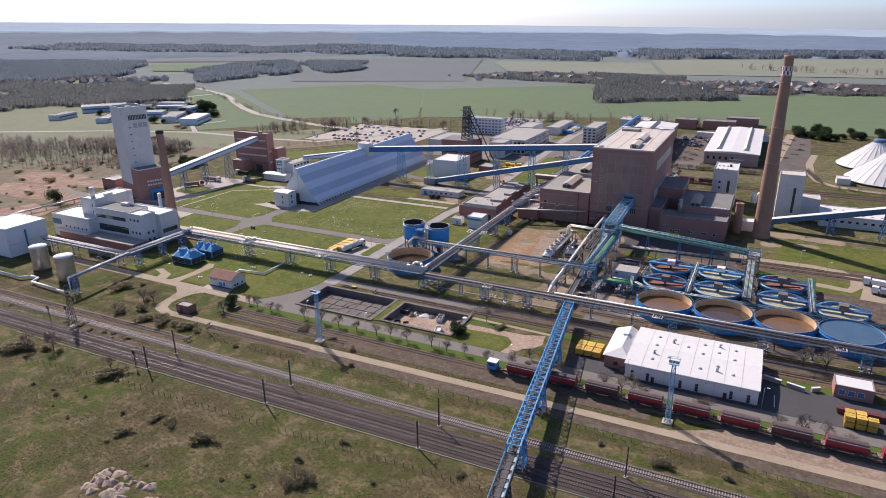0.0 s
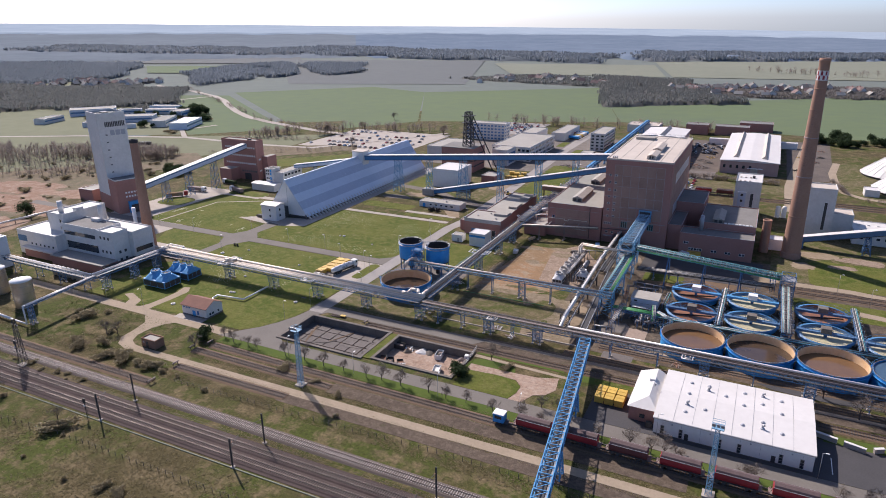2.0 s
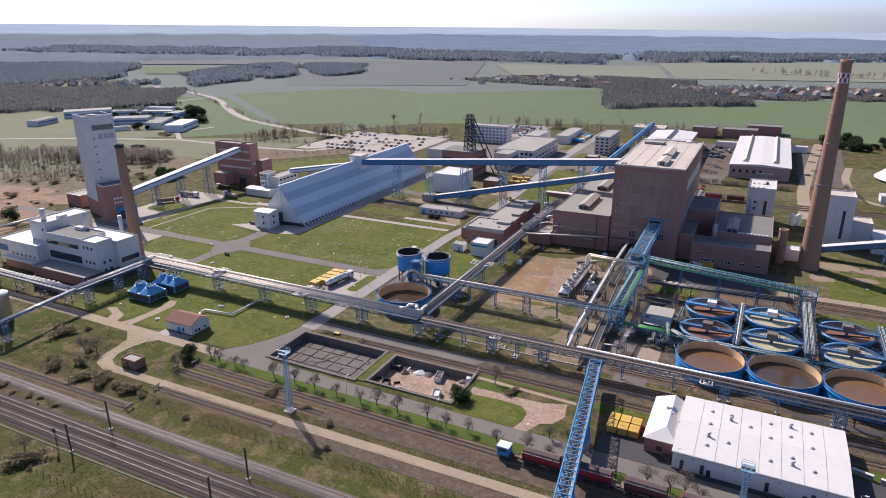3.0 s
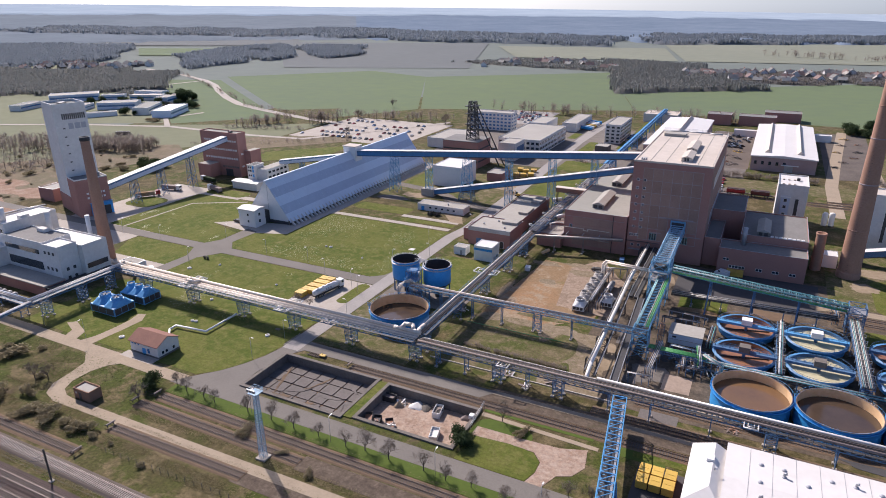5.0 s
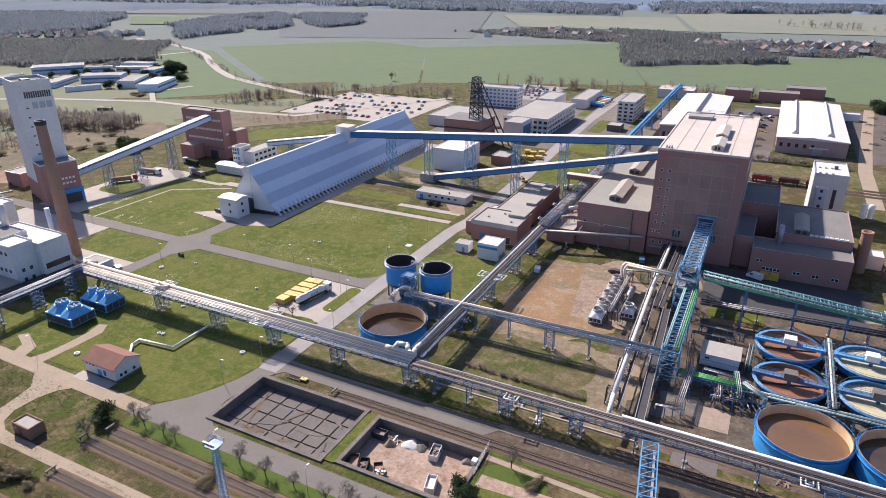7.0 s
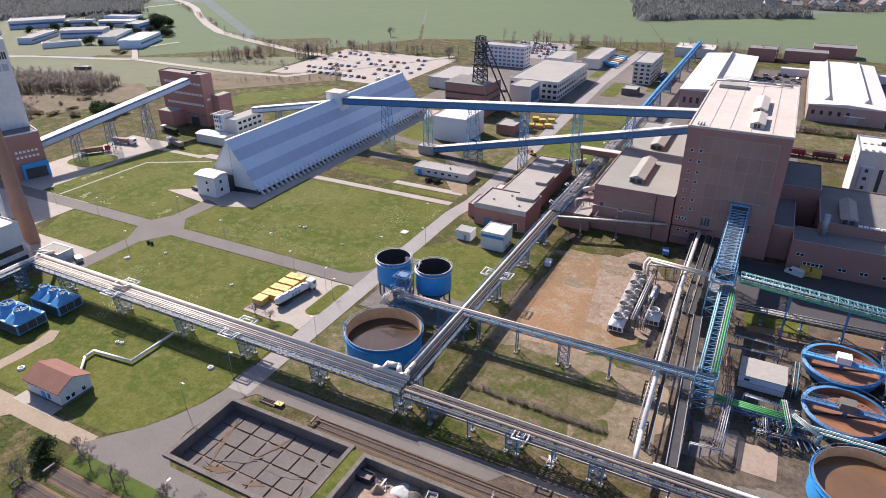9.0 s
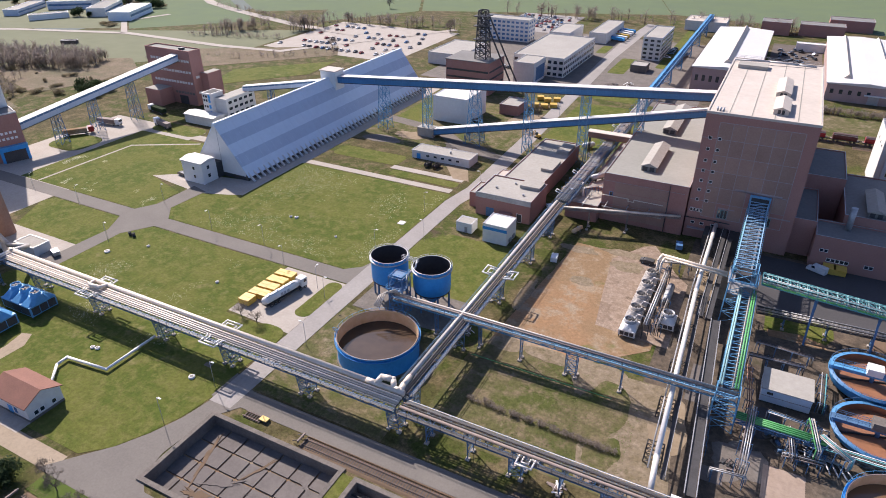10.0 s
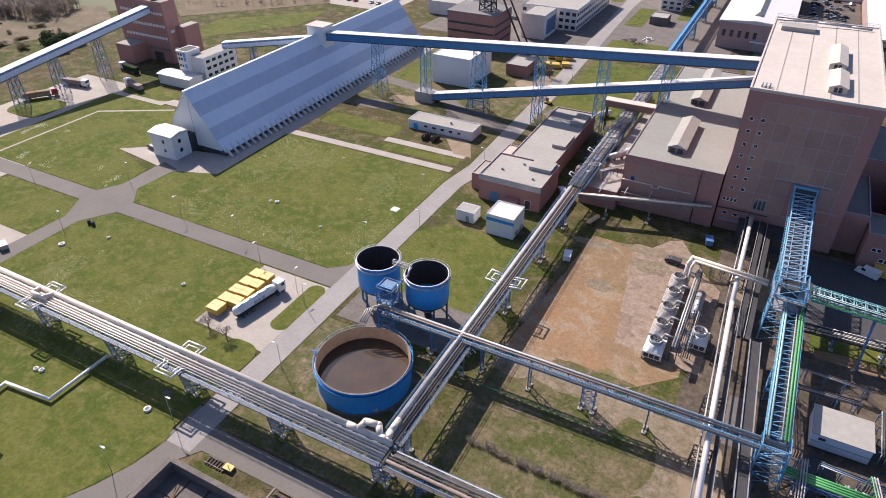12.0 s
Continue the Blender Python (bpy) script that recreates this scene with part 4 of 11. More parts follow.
    part("parapet_rail", Mesh().rail((x0 + 0.3, y1 - 0.4, h + 0.3), (x1 - 0.3, y1 - 0.4, h + 0.3), 1.1, 3).rail((x1 - 0.3, y0 + 1, h + 0.3), (x1 - 0.3, y1 - 1, h + 0.3), 1.0, 4), STEEL, b)
    for k in range(6):
        part("roof_vent", Mesh().tube((-80 + 0.9 * (k % 3), 345.5 + 1.0 * (k // 3), h), (-80 + 0.9 * (k % 3), 345.5 + 1.0 * (k // 3), h + 1.0), 0.25), STEEL, b)
    part("roof_pipe", Mesh().path([(-82, 412, h + 0.8), (-70, 412, h + 1.2), (-60, 413, h + 0.8), (-54, 413, h + 0.6)], 0.35), STEEL, b)
    part("roof_plant", B(-80, 402, h, -70, 408, h + 1.4), ROOFGREY, b)
    # conveyor portal in the front wall
    part("portal", B(-65.2, y0 - 0.8, 12.8, -59.2, y0, 18.4), BRIDGEBLUE, b)
    part("portal_mouth", B(-64.7, y0 - 0.84, 13.4, -59.7, y0 - 0.7, 17.8), DARKSTEEL, b)
    return b


main_building()
flat_block("brick_wing", -110.6, 342.2, -83.0, 430, 17.2, BRICK, ROOFTAN, "lower dark red brick wing with a grey felt roof", "building", 0.25)
w = bpy.data.objects["brick_wing"]
skylight(w, -100.2, 350, -95.3, 373.5, 17.2, 3.0)
skylight(w, -101, 391, -96, 424, 17.2, 3.0)
windows(w, "y-", 342.2, (-107.5,), (9.5,), 1.0, 1.4, frame_mat=BLUE)
for k in range(3):
    for z0, z1 in ((1.6, 6.2), (6.4, 11.0), (11.2, 14.6)):
        part("panel", B(-106.6 + 5.9 * k, 342.14, z0, -100.8 + 5.9 * k, 342.3, z1), BRICKPANEL, w)
part("joint", B(-110.4, 342.12, 14.7, -84, 342.3, 14.85), JOINTGREY, w)
part("joint", B(-110.4, 342.12, 6.22, -84, 342.3, 6.37), JOINTGREY, w)
part("downpipe", Mesh().tube((-88.8, 341.95, 0), (-88.8, 341.95, 17), 0.14, 8), DARKSTEEL, w)
part("wall_pipe", Mesh().path([(-110.4, 341.7, 9.6), (-101.5, 341.7, 9.6), (-101.5, 341.7, 8.8), (-99.6, 341.7, 8.8), (-99.6, 341.7, 9.6), (-90.0, 341.7, 9.6)], 0.16, 8), PIPEBEIGE, w)
part("wall_pipe", Mesh().path([(-110.4, 341.7, 5.2), (-100, 341.7, 5.2), (-90.0, 341.7, 4.8)], 0.2, 8), PIPE, w)
flat_block("brick_annex", -122, 338.5, -110.8, 352, 6.0, BRICK, ROOFGREY, "low brick annex beside the wing with a flat roof", "building", 0.2)
flat_block("brick_annex", -118, 352.2, -110.8, 400, 7.0, BRICK, ROOFGREY, "low brick annex with tanks on its roof", "building", 0.2)

# lower brick halls towards the chimney
flat_block("brick_hall", -45.0, 340.4, -13.0, 352, 10.2, BRICK, DARKROOF, "long low dark brick hall with a dark roof", "building", 0.4)
flat_block("brick_hall", -38.0, 352.2, -13.0, 388, 13.2, BRICK, DARKROOF, "dark brick hall with a dark felt roof", "building", 0.4)
flat_block("brick_hall", -51.4, 346, -45.2, 372, 12.0, BRICK, DARKROOF, "narrow dark brick link building", "building", 0.3)
flat_block("brick_hall", -51.4, 372.2, -38.2, 400, 17.0, BRICK, DARKROOF, "dark brick hall behind the tall building", "building", 0.3)
h2 = bpy.data.objects["brick_hall"]
windows(h2, "y-", 340.4, (-40, -38.8, -37.6, -36.4, -35.2, -30, -28.8, -24, -22.8, -18, -16.8), (2.6,), 1.0, 1.0)
windows(h2, "y-", 340.4, (-42.5, -41.3), (5.5,), 0.9, 0.9)
h3 = bpy.data.objects["brick_hall.001"]
skylight(h3, -32, 354, -27.5, 372, 13.2, 2.8)
part("duct", Mesh().tube((-36.5, 349, 10), (-36.5, 349, 17.5), 0.9, 12), STEEL, h3)
for k in range(8):
    part("louvre", B(-27 + 1.6 * k, 352.6, 13.2, -25.8 + 1.6 * k, 353.4, 14.0), WHITE, h3)
flat_block("stair_tower", -26.2, 408.5, -13.2, 431, 22.0, RENDERW, WHITEROOF, "white rendered tower block with dark slit windows", "building", 0.5)
st = bpy.data.objects["stair_tower"]
part("bay", B(-24.2, 407.6, 3.0, -20.4, 408.5, 16.5), CLADDARK, st, "grey stair bay")
part("bay_roof", B(-24.6, 407.2, 16.5, -20.0, 408.5, 16.9), WHITE, st)
windows(st, "y-", 407.6, (-22.3,), (4.0, 7.6, 11.2, 14.4), 1.3, 1.4, DARKSTEEL)
windows(st, "y-", 408.5, (-17.4,), (5.0,), 1.5, 11, DARKSTEEL)
windows(st, "x-", -26.2, (413, 418, 424), (16.8,), 1.0, 1.0)
part("roof_hatch", B(-18.4, 420, 22, -17.0, 421.6, 23.2), DARKSTEEL, st)
for k in range(6):
    part("roof_vent", B(-24.6 + 2.4 * (k % 3), 411 + 9 * (k // 3), 22, -23.6 + 2.4 * (k % 3), 412.2 + 9 * (k // 3), 22.5), ROOFPINK, st)
flat_block("white_tower_block", 8.4, 392, 20.5, 405, 25.5, RENDERW, ROOFPINK, "white rendered tower block beside the chimney", "building", 0.5)
tw2 = bpy.data.objects["white_tower_block"]
windows(tw2, "y-", 392, (16.5,), (5.0,), 1.3, 14, DARKSTEEL)
windows(tw2, "x-", 8.4, (395, 399), (8, 14), 1.2, 1.2)
bs = thing("brick_flue_tower", -8.6, 360, 0, "short round brown brick flue tower beside the halls", "tower")
part("shaft", Mesh().lathe(-8.6, 360, [(2.1, 0), (1.9, 15.4)], 24), CHIMBRICK, bs)
part("rim", Mesh().lathe(-8.6, 360, [(1.9, 15.2), (2.1, 15.3), (2.1, 15.9), (1.5, 15.9), (1.5, 13), (0.01, 13)], 24), CHIMBRICK, bs)
flat_block("white_hut", -6.4, 364, -0.8, 371, 5.2, WHITE, WHITEROOF, "small white plant hut behind the brick flue tower", "hut", 0.1)
for k, (x, y) in enumerate(((-3.2, 424), (-0.2, 424.6))):
    t = thing("white_tank", x, y, 0, "upright white storage tank beside the white tower block", "tank", "white tanks")
    part("shell", Mesh().lathe(x, y, [(1.3, 0.4), (1.3, 6.2), (0.9, 6.8), (0.01, 7.0)], 18), WHITE, t)
    part("skirt", Mesh().lathe(x, y, [(1.1, 0), (1.1, 0.5)], 18), DARKSTEEL, t)
flat_block("white_low_hall", 20.7, 398, 30, 410, 12, RENDERW, ROOFPINK, "stepped white rendered hall", "building", 0.4)
flat_block("white_low_hall", 30.2, 391, 82, 413, 6, RENDERW, WHITEROOF, "long low white hall with a white roof", "building", 0.3)
for k in range(24):
    part("roof_light", B(33 + 4.2 * (k % 12), 396 + 9 * (k // 12), 6.0, 34.2 + 4.2 * (k % 12), 397.4 + 9 * (k // 12), 6.4), RENDERW, bpy.data.objects["white_low_hall.001"])
windows(bpy.data.objects["white_low_hall.001"], "y-", 391, tuple(34 + 3.5 * k for k in range(12)), (2.8,), 1.6, 1.2)


# ---- tall chimney ----
def chimney():
    c = thing("chimney", 3.0, 357.3, 0, "tall tapered brown brick chimney with a white chequered band", "chimney")
    r0, r1, h = 4.1, 2.05, 89.6

    def r(z):
        return r0 + (r1 - r0) * z / h

    part("shaft", Mesh().lathe(3, 357.3, [(r(z), z) for z in [h * k / 20 for k in range(18)]] + [(r(80.5), 80.5)], 40), CHIMBRICK, c)
    part("plinth", Mesh().lathe(3, 357.3, [(r0 + 0.28, 0), (r0 + 0.28, 2.4), (r0 + 0.2, 2.6), (r0 * 0.98, 2.7)], 40), CHIMBRICK, c)
    part("white_band", Mesh().lathe(3, 357.3, [(r(80.5) + 0.02, 80.5), (r(84.5) + 0.02, 84.5)], 40), WHITE, c, "white painted band")
    for k in range(8):
        a = 2 * math.pi * k / 8
        for j in range(2):
            aa = a + j * math.pi / 8
            g = Mesh()
            z0, z1 = 80.8 + 1.8 * j, 82.5 + 1.8 * j
            for m in range(3):
                b0, b1 = aa + 0.12 * m, aa + 0.12 * (m + 1)
                g.add([(3 + (r(z) + 0.06) * math.cos(t), 357.3 + (r(z) + 0.06) * math.sin(t), z) for z, t in ((z0, b0), (z0, b1), (z1, b1), (z1, b0))], [(0, 1, 2, 3)], True)
            part("check", g, RED, c)
    part("head", Mesh().lathe(3, 357.3, [(r(84.5), 84.5), (r(88), 88), (r1 + 0.25, 88.3), (r1 + 0.25, h), (r1 - 0.5, h), (r1 - 0.5, h - 4), (0.01, h - 4)], 40), CHIMBRICK, c, "sooty brick chimney head")
    for z in (20, 38.5, 56, 68, 77):
        part("hoop", Mesh().lathe(3, 357.3, [(r(z) + 0.01, z - 0.2), (r(z) + 0.1, z - 0.2), (r(z) + 0.1, z + 0.2), (r(z) + 0.01, z + 0.2)], 40), JOINTGREY if z in (38.5, 56) else CHIMBRICK, c)
    g = Mesh()
    for k in range(85):
        z = 4 + k
        a = -1.9
        g.beam((3 + (r(z) + 0.35) * math.cos(a) - 0.25, 357.3 + (r(z) + 0.35) * math.sin(a), z), (3 + (r(z) + 0.35) * math.cos(a) + 0.25, 357.3 + (r(z) + 0.35) * math.sin(a), z), 0.05)
    part("ladder", g, DARKSTEEL, c)


chimney()


# ---- storage shed ----
def storage_shed():
    xc, y0, y1, zr, half = -257.0, 311.0, 454.0, 21.5, 14.6
    s = thing("storage_shed", xc, 382, 0, "long A-frame storage shed in pale blue sheets with darker bands", "shed")
    ze = 1.6
    for side in (-1, 1):
        for k in range(5):
            t0, t1 = k / 5, (k + 1) / 5
            p = [(xc + side * half * (1 - t), ze + (zr - ze) * t) for t in (t0, t1)]
            nx, nz = side * 0.82 * 0.25, 0.57 * 0.25
            part("roof_band", Mesh().extrude_y([p[0], p[1], (p[1][0] - nx, p[1][1] - nz), (p[0][0] - nx, p[0][1] - nz)], y0 + 0.002 * k, y1), (CLADLIGHT, CLADDARK, CLADLIGHT, CLADDARK, CLADLIGHT)[k], s)
        one = part("buttress", Mesh().beam((xc + side * (half + 2.0), y0 + 1, 0.1), (xc + side * (half - 1.4), y0 + 1, ze + 1.4), 0.5, 0.9), RENDERW, s, "pale concrete buttress")
        for k in range(1, 48):
            o = one.copy()
            scene.collection.objects.link(o)
            o.location.y += (y1 - y0 - 2) * k / 47
        part("footing", B(min(xc + side * (half - 1.5), xc + side * (half - 0.6)), y0, 0, max(xc + side * (half - 1.5), xc + side * (half - 0.6)), y1, ze + 0.8), OLDCONC, s)
    part("ridge", Mesh().extrude_y([(xc - 0.9, zr - 0.9), (xc + 0.9, zr - 0.9), (xc + 0.5, zr + 0.25), (xc - 0.5, zr + 0.25)], y0, y1), CLADLIGHT, s)
    for yy, sg in ((y0 + 0.3, -1), (y1 - 0.3, 1)):
        part("gable", Mesh().add([(xc - half, yy, ze), (xc + half, yy, ze), (xc, yy, zr - 0.3), (xc - half, yy + 0.2, ze), (xc + half, yy + 0.2, ze), (xc, yy + 0.2, zr - 0.3)], [(0, 1, 2), (5, 4, 3), (0, 3, 4, 1), (1, 4, 5, 2), (2, 5, 3, 0)]), WHITE, s)
        part("plinth", B(xc - half + 0.5, yy - 0.1, 0, xc + half - 0.5, yy + 0.3, ze), DARKSTEEL, s)
        part("seam", B(xc + 0.8, yy - 0.05, ze, xc + 1.0, yy + 0.1, zr - 1.8), STEEL, s)
    # seams of the sheets
    g = Mesh()
    for side in (-1, 1):
        for k in range(36):
            y = y0 + 1 + 4 * k
            g.beam((xc + side * (half + 0.03), y, ze + 0.03), (xc + side * 0.4, y, zr - 0.4), 0.05, 0.03)
    part("sheet_seams", g, CLADLIGHT, s)
    # annex at the front gable
    a = part("annex", B(xc - 9.6, 300.6, 0, xc + 1.0, 308, 8.4), WHITE, s)
    part("annex_roof", Mesh().extrude_x([(300.2, 8.4), (308.4, 8.4), (308.4, 8.9), (304.3, 9.7), (300.2, 8.9)], xc - 10, xc + 1.4), WHITEROOF, a)
    part("annex_link", B(xc - 7, 308, 0, xc + 1, 311.2, 6.5), DARKSTEEL, s)
    for z in (2.2, 5.6):
        part("annex_window", B(xc - 0.2 + 1.18, 303.2, z, xc + 1.05, 304.4, z + 1.4), GLASS, a)
        part("annex_window", B(xc - 4, 300.55, z, xc - 3, 300.62, z + 1.2), GLASS, a)
    # head house on the ridge
    hh = part("head_house", B(xc - 4.2, 386, 15.5, xc + 4.2, 393, 24.5), WHITE, s)
    part("head_roof", B(xc - 4.6, 385.6, 24.5, xc + 4.6, 393.4, 24.9), ROOFPINK, hh)


storage_shed()


# ---- conveyor galleries ----
def gallery(name, p, q, w, h, label, wall=None, roof=None, band=None):
    """An enclosed conveyor gallery; p and q: middle of its underside at both ends."""
    p, q = Vector(p), Vector(q)
    g = thing(name, *((p + q) / 2).xy, 0, label, "conveyor gallery")
    d = (q - p).normalized()
    up = Vector((0, 0, 1))
    side = d.cross(up).normalized()

    def slab(a, b, c0, c1):
        m = Mesh()
        v = [e + side * s + up * z for e in (p, q) for s, z in ((a, c0), (b, c0), (b, c1), (a, c1))]
        return m.add(v, [(3, 2, 1, 0), (4, 5, 6, 7), (0, 1, 5, 4), (1, 2, 6, 5), (2, 3, 7, 6), (3, 0, 4, 7)])

    part("wall", slab(-w / 2, w / 2, 0.3, h), wall or GALBLUE, g)
    part("floor", slab(-w / 2 - 0.15, w / 2 + 0.15, 0, 0.3), DARKSTEEL, g)
    part("roof", slab(-w / 2 - 0.25, w / 2 + 0.25, h, h + 0.2), roof or WHITEROOF, g)
    part("upper_band", slab(-w / 2 - 0.04, w / 2 + 0.04, h * 0.72, h - 0.02), band or BLUEGREY, g)
    m = Mesh()
    n = int((q - p).length / 3)
    for i in range(n + 1):
        e = p + (q - p) * (i / n)
        for s in (-1, 1):
            m.beam(e + side * s * (w / 2 + 0.08) + up * 0.1, e + side * s * (w / 2 + 0.08) + up * h, 0.14)
    part("ribs", m, wall or GALBLUE, g)
    return g


def tower_leg(parent, x, y, z, wx, wy, tx, ty, bays, material=None, w=0.22):
    return part("trestle", Mesh().trestle(x, y, z, wx, wy, tx, ty, bays, w), material or BRIDGEBLUE, parent)


up_g = gallery("upper_conveyor_gallery", (-256, 389.6, 18.6), (-82.8, 389.6, 32.8), 3.6, 3.2, "long blue conveyor gallery with a pale roof on lattice legs")


def upper_z(x):
    return 18.6 + (x + 256) / 173.2 * 14.2


for x, wx, wy, b in ((-228, 5.5, 5.0, 5), (-205, 3.0, 4.0, 5), (-181, 7.0, 4.5, 5), (-156, 3.0, 4.2, 6), (-132, 3.2, 4.2, 7), (-110, 3.0, 4.0, 7)):
    tower_leg(up_g, x, 389.6, upper_z(x), wx, wy, min(wx, 3.4), 3.2, b)
lo_g = gallery("lower_conveyor_gallery", (-203, 389.6, 0.6), (-82.8, 389.6, 27.2), 3.2, 2.8, "inclined blue conveyor gallery with a pale roof", wall=GALBLUE)
part("tail_house", B(-209, 387, 0, -201, 392.2, 4.2), ROOFGREY, lo_g)
tower_leg(lo_g, -181, 389.6, 5.2, 8, 6, 7, 5, 2, BLUEGREY)
lg = gallery("inclined_gallery", (-350, 288, 11.0), (-344.5, 374.0, 22.6), 4.0, 3.4, "pale inclined conveyor gallery up to the brick hoist building", wall=CLADDARK)
for x, y, z in ((-348.8, 306, 13.2), (-347.8, 324, 15.5), (-346.4, 345, 18.3)):
    tower_leg(lg, x, y, z, 4.2, 4.2, 3.0, 3.0, 4, BLUEGREY)
sg = gallery("link_gallery", (-261, 389.5, 16.5), (-305, 379, 10.5), 3.0, 2.8, "pale blue link gallery from the shed ridge to the white station", wall=CLADDARK)
for x, y, z in ((-291, 382.5, 12.2), (-278, 385.5, 14.2)):
    tower_leg(sg, x, y, z, 3, 2.4, 2.4, 2.2, 3, BLUEGREY)
rg = gallery("right_gallery", (6.5, 375, 2.4), (100, 375, 24.5), 3.4, 2.8, "blue-grey inclined conveyor gallery past the chimney", wall=BLUEGREY)
for x in (34.8, 58, 84):
    tower_leg(rg, x, 375, 2.4 + (x - 6.5) * 0.2364, 3.4, 4.6, 1.6, 3.2, 3, BLUEGREY, 0.26)
part("tail_house", B(3.2, 372.6, 0, 8.6, 377.4, 5.0), BLUEGREY, rg)


# ---- shaft tower and neighbours ----
def shaft_tower():
    """Built square, then turned as a whole."""
    cx, cy = -368.5, 287.5
    t = thing("shaft_tower", cx, cy, 0, "tall white winding tower on a dark brick base", "tower")
    x0, y0, x1, y1 = cx - 9.4, cy - 7.9, cx + 9.4, cy + 7.9
    part("shaft", B(x0, y0, 9, x1, y1, 56.4), RENDERW, t)
    g = Mesh()
    for q in ((x0, y0, x1, y0 + 0.5), (x0, y1 - 0.5, x1, y1), (x0, y0 + 0.5, x0 + 0.5, y1 - 0.5), (x1 - 0.5, y0 + 0.5, x1, y1 - 0.5)):
        g.box(q[0], q[1], 56.4, q[2], q[3], 57.8)
    part("parapet", g, RENDERW, t)
    part("roof", B(x0 + 0.5, y0 + 0.5, 56.4, x1 - 0.5, y1 - 0.5, 56.5), BLACKROOF, t)
    part("roof_plant", B(cx - 3, cy - 2, 56.5, cx + 2, cy + 1.5, 57.4), DARKSTEEL, t)
    part("base", B(x0 - 0.2, y0 - 0.2, 0, x1 + 0.2, y1 + 0.2, 9), BRICK, t)
    h1 = cx + 21.2
    hall = part("base_hall", B(x1 + 0.2, y0 - 0.1, 0, h1, y1 + 0.2, 19.6), BRICK, t)
    part("hall_roof", B(x1 + 0.2, y0 - 0.1, 19.6, h1, y1 + 0.2, 19.75), DARKROOF, hall)
    part("hall_parapet", Mesh().box(h1 - 0.4, y0 - 0.1, 19.75, h1, y1 + 0.2, 20.3).box(x1 + 0.2, y1 - 0.2, 19.75, h1 - 0.4, y1 + 0.2, 20.3).box(x1 + 0.2, y0 - 0.1, 19.75, h1 - 0.4, y0 + 0.3, 20.3), RENDERW, hall)
    for k in range(12):
        part("top_window", B(x1 - 0.03, cy - 4.2 + 0.95 * k, 49.6, x1 + 0.05, cy - 3.5 + 0.95 * k, 52.6), DARKSTEEL, t)
    for k in range(6):
        part("slit_window", B(x1 - 0.03, cy - 4.6, 22.8 + 4.4 * k, x1 + 0.05, cy - 3.5, 23.4 + 4.4 * k), DARKSTEEL, t)
    for k, w in enumerate((2.4, 2.6, 2.4)):
        part("sign_bar", B(x1 - 0.02, cy - 1.8 + 3.0 * k, 44.6, x1 + 0.12, cy - 1.8 + 3.0 * k + w, 47.6), SIGNGREY, t)
    for j in range(2):
        for k in range(6):
            part("hall_window", B(h1 - 0.03, cy - 3.2 + 1.6 * k, 9.2 + 2.4 * j, h1 + 0.05, cy - 2.2 + 1.6 * k, 10.2 + 2.4 * j), WHITE, hall)
    gt = part("hall_gate", B(h1, cy - 2.5, 0, h1 + 1.6, y1 + 0.2, 6.6), BLUE, t)
    part("gate_roof", B(h1, cy - 2.8, 6.6, h1 + 2.0, y1 + 0.4, 6.9), LBLUE, gt)
    part("gate_leaf", B(h1 + 1.58, cy - 1.5, 0, h1 + 1.66, y1 - 1.0, 4.8), DARKSTEEL, gt)
    t.matrix_basis = pose(cx, cy, 0, 0, 0, -18.5)
    return t


shaft_tower()
flat_block("gatehouse", -405, 286, -392, 298, 7, BRICK, ROOFGREY, "low brick outbuilding beside the shaft tower", "building", 0.3)

c = thing("slim_chimney", -286.5, 240.5, 0, "slim brown brick chimney behind the white process building", "chimney")
part("shaft", Mesh().lathe(-286.5, 240.5, [(2.9, 0), (2.7, 8), (2.0, 40), (1.75, 53.6)], 28), CHIMBRICK, c)
part("head", Mesh().lathe(-286.5, 240.5, [(1.8, 52.4), (2.0, 52.6), (2.0, 54.1), (1.5, 54.1), (1.5, 50), (0.01, 50)], 28), DARKIN, c)
part("flue", Mesh().tube((-289, 236, 0), (-289, 236, 21), 0.9, 14), WHITE, c, "white steel flue")
part("flue_duct", Mesh().path([(-284, 236.5, 3), (-272, 233, 3), (-263, 234, 4.5), (-256, 226, 8.6)], 0.7, 10), PIPE, c)


